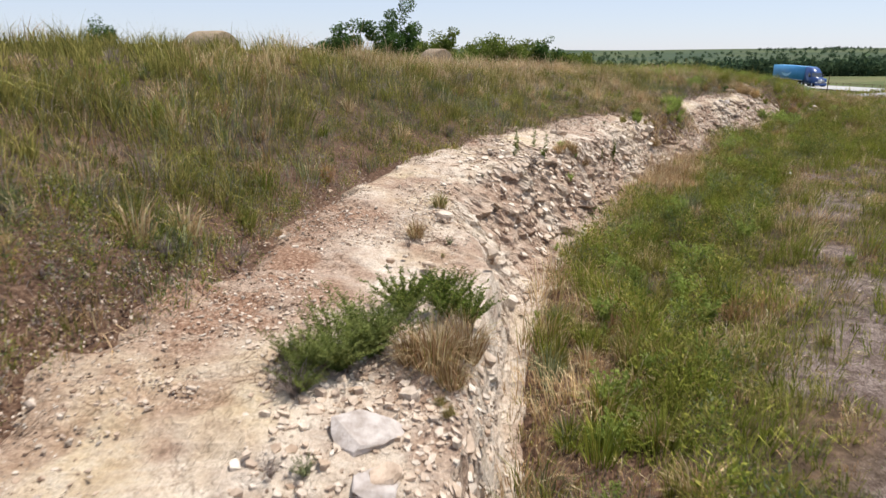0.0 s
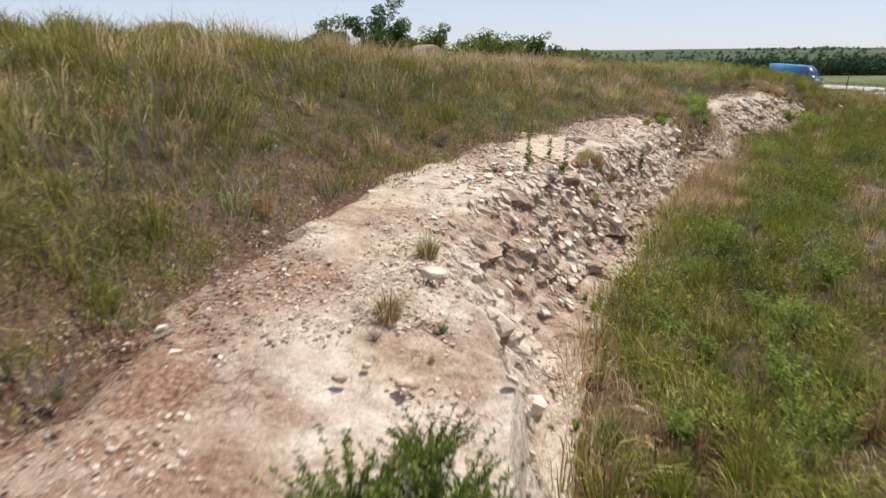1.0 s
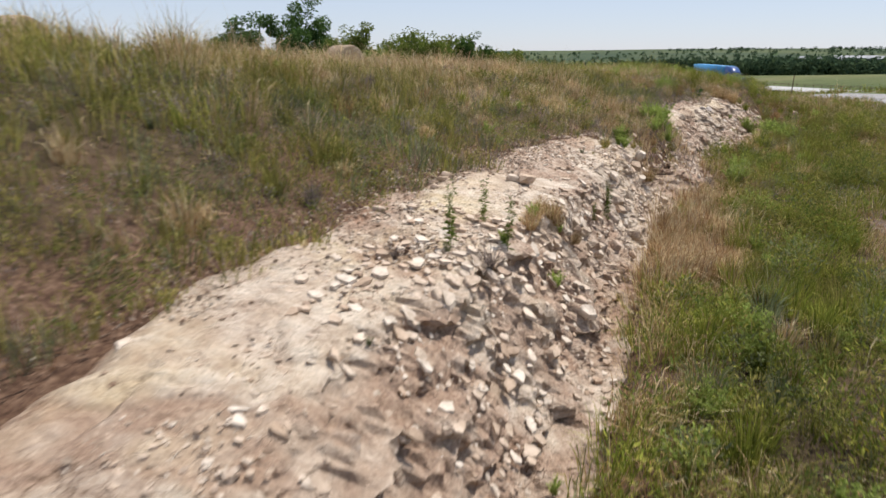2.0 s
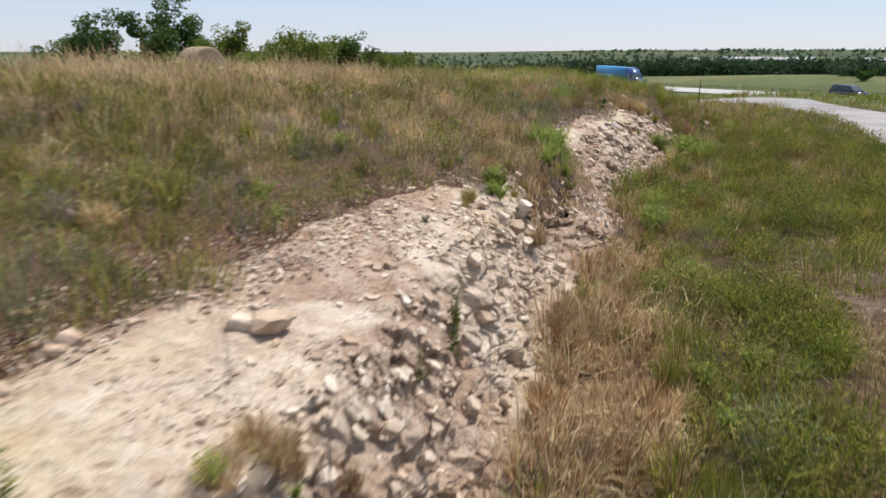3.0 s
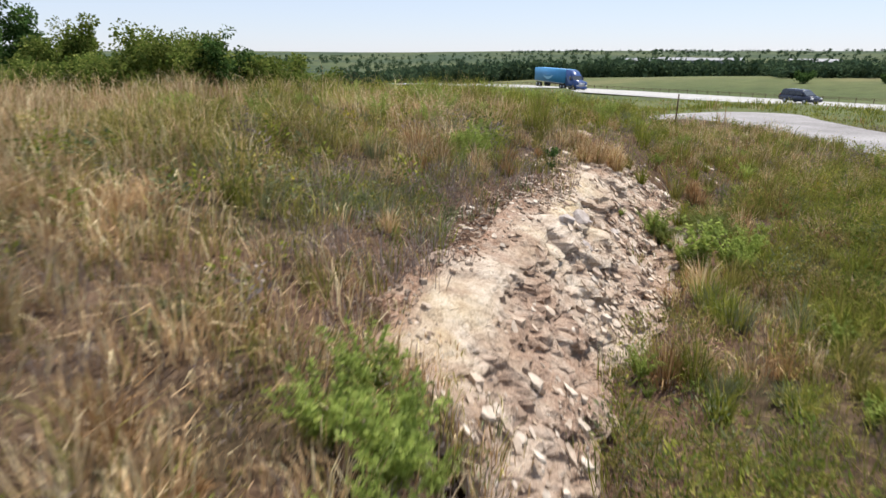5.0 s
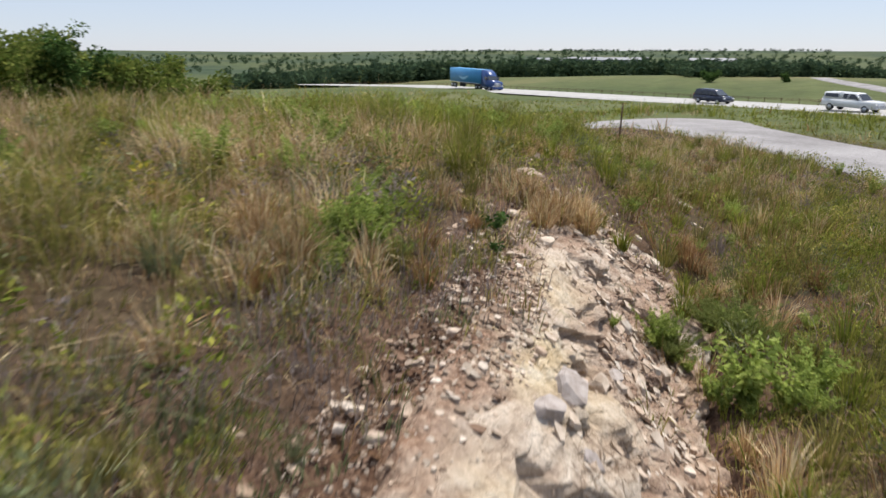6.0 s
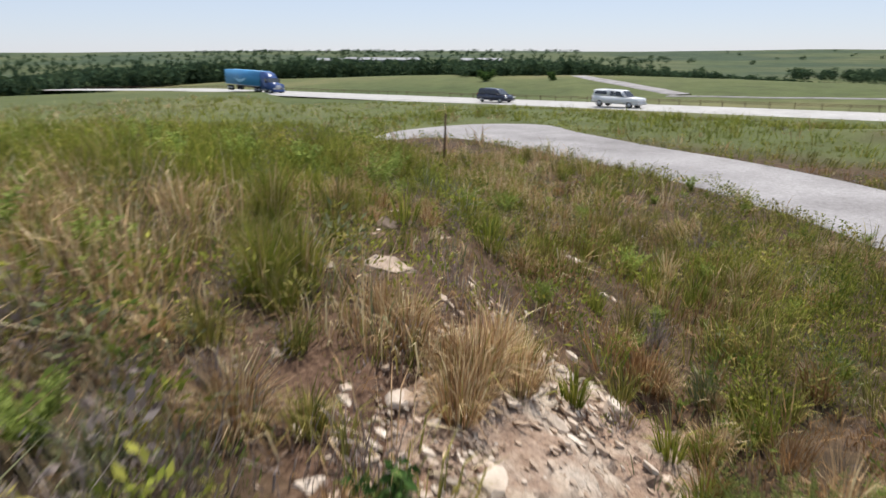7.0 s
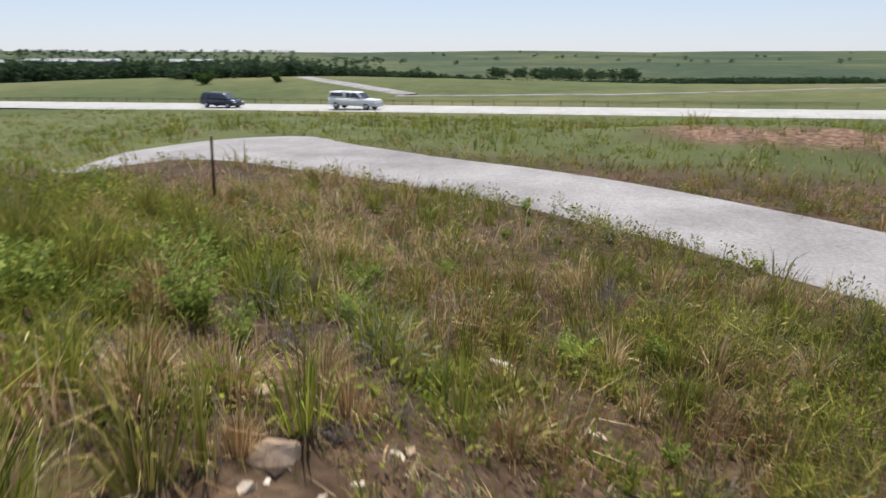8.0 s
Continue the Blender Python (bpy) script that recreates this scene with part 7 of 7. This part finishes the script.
def pickup(x, y):
    t = empty("pickup_truck", "white pickup truck with a white bed topper on the highway", "pickup truck")
    part("body", prism([(-2.85, 0.45), (2.75, 0.42), (2.8, 0.95), (2.7, 1.12), (1.35, 1.18), (-2.85, 1.2)], 1.95, 0.07), M_WHITE, t)
    cab = part("cab", prism([(-0.75, 1.15), (1.45, 1.15), (0.75, 1.82), (0.5, 1.86), (-0.7, 1.86)], 1.82, 0.05, (1.15, 0.2)), M_WHITE, t)
    top = part("bed_topper", prism([(-2.8, 1.18), (-0.82, 1.18), (-0.82, 1.88), (-2.65, 1.85)], 1.86, 0.06, (1.18, 0.14)), M_WHITE, t)
    ins = lambda z: 0.2 * (z - 1.15) - 0.012
    both_sides("side_window", [(0.0, 1.27), (1.05, 1.27), (0.62, 1.74), (0.0, 1.76)], 0.91, M_GLASS, cab, ins)
    both_sides("side_window", [(-0.62, 1.27), (-0.1, 1.27), (-0.1, 1.76), (-0.62, 1.76)], 0.91, M_GLASS, cab, ins)
    both_sides("topper_window", [(-2.55, 1.35), (-1.0, 1.35), (-1.0, 1.72), (-2.5, 1.72)], 0.93, M_GLASS, top, lambda z: 0.14 * (z - 1.18) - 0.012)
    panel("windshield", [(1.43, -0.72, 1.2), (1.43, 0.72, 1.2), (0.83, 0.66, 1.77), (0.83, -0.66, 1.77)], M_GLASS, cab)
    part("bumper", box((0.16, 1.9, 0.22), (2.86, 0, 0.52), 0.03), M_RIM, t, "chrome front bumper")
    part("bumper", box((0.14, 1.85, 0.2), (-2.92, 0, 0.55), 0.03), M_RIM, t, "chrome rear bumper")
    for s in (-0.72, 0.72):
        part("headlight", box((0.06, 0.36, 0.2), (2.8, s, 0.85), 0.02), M_LENS, t)
        part("tail_light", box((0.05, 0.16, 0.36), (-2.87, s * 1.2, 0.95), 0.02), M_TAIL, t)
        part("mirror", box((0.1, 0.18, 0.2), (1.05, s * 1.45, 1.3), 0.03), M_DARK, t)
    for a in (-1.85, 1.85):
        for s in (-0.86, 0.86):
            wheel(t, a, s, 0.38)
    place_on_highway(t, x, y)


def minivan(x, y):
    t = empty("minivan", "dark blue minivan on the highway", "minivan")
    part("body", prism([(-2.45, 0.32), (2.4, 0.3), (2.5, 0.62), (2.35, 0.88), (1.55, 1.02), (-2.4, 1.02), (-2.5, 0.7)], 1.92, 0.08), M_NAVY, t)
    cab = part("cabin", prism([(-2.38, 1.0), (1.6, 1.0), (0.75, 1.6), (0.4, 1.7), (-1.9, 1.72), (-2.2, 1.62)], 1.86, 0.06, (1.0, 0.24)), M_NAVY, t)
    ins = lambda z: 0.24 * (z - 1.0) - 0.012
    for a, b in ((-2.15, -1.15), (-1.05, -0.1)):
        both_sides("side_window", [(a, 1.1), (b, 1.1), (b, 1.55), (a + 0.08, 1.55)], 0.93, M_GLASS, cab, ins)
    both_sides("side_window", [(0.0, 1.1), (1.2, 1.1), (0.62, 1.52), (0.0, 1.55)], 0.93, M_GLASS, cab, ins)
    panel("windshield", [(1.56, -0.78, 1.06), (1.56, 0.78, 1.06), (0.82, 0.66, 1.58), (0.82, -0.66, 1.58)], M_SHINE, cab, label="sunlit windshield")
    for s in (-0.72, 0.72):
        part("headlight", box((0.1, 0.36, 0.16), (2.42, s, 0.74), 0.02), M_LENS, t)
        part("tail_light", box((0.06, 0.14, 0.4), (-2.44, s * 1.15, 0.95), 0.02), M_TAIL, t)
        part("mirror", box((0.1, 0.16, 0.14), (1.1, s * 1.42, 1.12), 0.03), M_DARK, t)
    part("bumper", box((0.1, 1.8, 0.2), (2.46, 0, 0.44), 0.03), M_DARK, t)
    for a in (-1.5, 1.55):
        for s in (-0.86, 0.86):
            wheel(t, a, s, 0.33, 0.22)
    place_on_highway(t, x, y)


def semi_truck(x, y):
    t = empty("semi_truck", "blue semi truck pulling a blue box trailer", "truck")
    trailer = part("trailer", box((13.4, 2.55, 2.75), (-4.9, 0, 2.6), 0.04), M_TRAILER, t, "plain blue box trailer")
    for s in (-1, 1):
        # a curved pale stripe on the side
        bm = bmesh.new()
        up, dn = [], []
        for k in range(13):
            f = k / 12
            a, z = -7.6 + 4.4 * f, 2.75 - 0.75 * math.sin(math.pi * (0.1 + 0.85 * f))
            th = 0.05 + 0.22 * math.sin(math.pi * f)
            up.append(bm.verts.new((a, s * 1.285, z + th))), dn.append(bm.verts.new((a, s * 1.285, z - th)))
        for k in range(12):
            q = (dn[k], dn[k + 1], up[k + 1], up[k])
            bm.faces.new(q if s < 0 else q[::-1])
        part("curved_stripe", bm, M_STRIPE, trailer, "pale blue curved stripe")
        part("side_rail", box((13.2, 0.05, 0.12), (-4.9, s * 1.29, 1.22)), M_RIM, trailer)
    part("landing_gear", box((0.15, 1.9, 0.9), (-0.8, 0, 0.8)), M_DARK, trailer)
    cab = part("cab", prism([(2.0, 0.75), (6.5, 0.7), (6.7, 1.0), (6.62, 1.75), (4.9, 1.98), (4.45, 2.85), (3.6, 3.6), (2.3, 3.95), (2.0, 3.95)], 2.4, 0.1, (2.0, 0.05)), M_TRUCK, t, "deep blue sleeper cab")
    panel("windshield", [(4.92, -1.05, 2.05), (4.92, 1.05, 2.05), (4.5, 1.0, 2.82), (4.5, -1.0, 2.82)], M_SHINE, cab)
    both_sides("side_window", [(3.6, 2.1), (4.75, 2.1), (4.4, 2.75), (3.6, 2.8)], 1.2, M_GLASS, cab, lambda z: 0.05 * (z - 2.0) - 0.012)
    part("grille", box((0.06, 1.3, 0.8), (6.68, 0, 1.2), 0.02), M_RIM, cab)
    part("bumper", box((0.2, 2.4, 0.4), (6.72, 0, 0.62), 0.05), M_TRUCK, cab)
    for s in (-0.95, 0.95):
        part("headlight", box((0.08, 0.4, 0.22), (6.66, s, 1.05), 0.02), M_LENS, cab)
        part("mirror", box((0.12, 0.25, 0.6), (4.6, s * 1.45, 2.3), 0.03), M_DARK, cab)
        part("fuel_tank", prism([(2.3, 0.5), (4.3, 0.5), (4.3, 1.0), (2.3, 1.0)], 0.3, 0.1), M_RIM, cab).location.y = s * 1.05
    part("chassis", box((14.0, 0.9, 0.25), (-1.5, 0, 1.0)), M_DARK, t)
    for a in (5.6, 1.6, 0.3, -9.2, -10.5):
        for s in (-1.02, 1.02):
            wheel(t, a, s, 0.5, 0.45)
    place_on_highway(t, x, y)


pickup(76.6, 68)
minivan(76.6, 86)
semi_truck(76.8, 146)


def fence_post(x, y):
    post = empty("fence_post", "rusty steel fence post standing in the grass", "fence post")
    part("stem", box((0.035, 0.012, 1.5), (0, 0, 0.55)), M_RUST, post)
    part("rib", box((0.008, 0.035, 1.5), (0, 0.02, 0.55)), M_RUST, post)
    for k in range(9):
        part("stud", box((0.02, 0.012, 0.015), (0, -0.011, 0.35 + 0.1 * k), 0.002), M_RUST, post)
    post.matrix_basis = pose(x, y, surface_z(x, y), 1.5, -2, 60)


fence_post(22.2, 39.5)


def litter(x, y, size):
    bm = bmesh.new()
    bmesh.ops.create_icosphere(bm, subdivisions=2, radius=0.5)
    for q in bm.verts:
        q.co *= 1 + 0.5 * noise.noise(q.co * 3.1)
        q.co.z = max(q.co.z * 0.55, -0.12)
    ob = part("litter", bm, M_PAPER, flat=True)
    ob.matrix_basis = pose(x, y, surface_z(x, y) + 0.1 * size + 0.02, 8, 4, 40) @ Matrix.Diagonal((size, size * 0.8, size, 1))
    tagged(ob, "crumpled white scrap of paper in the grass", "litter")


litter(9.5, 18.1, 0.17)


def cable_barrier():
    """Low posts with cables along the far edge of the highway."""
    barrier = tagged(new("cable_barrier"), "low steel cable barrier along the far road edge", "barrier")
    bm = box((0.06, 0.06, 0.75), (0, 0, 0.32))
    first = part("post", bm, M_RUST, barrier, flat=True)
    y0, y1, step = 20.0, 330.0, 2.5
    first.location = (84.7, y0, float(highway_z(np.array(y0))))
    for k in range(1, int((y1 - y0) / step)):
        ob = new("post", first.data)
        ob.parent = barrier
        ob.location = (84.7, y0 + k * step, float(highway_z(np.array(y0 + k * step))))
    for h in (0.42, 0.53, 0.64):
        path = [(84.7, y, float(highway_z(np.array(y))) + h) for y in np.linspace(y0, y1, 60)]
        P = np.array(path)
        ring = np.array([(0, -0.015), (0.015, 0), (0, 0.015), (-0.015, 0)])
        V = P[:, None] + np.stack([ring[:, 0], 0 * ring[:, 0], ring[:, 1]], -1)[None]
        i = np.arange(len(P) - 1)[:, None] * 4
        k = np.arange(4)[None]
        Q = np.stack([i + k, i + (k + 1) % 4, i + 4 + (k + 1) % 4, i + 4 + k], -1)
        part("cable", quick_mesh("cable", V, Q, mats=[M_RUST]), None, barrier)


cable_barrier()
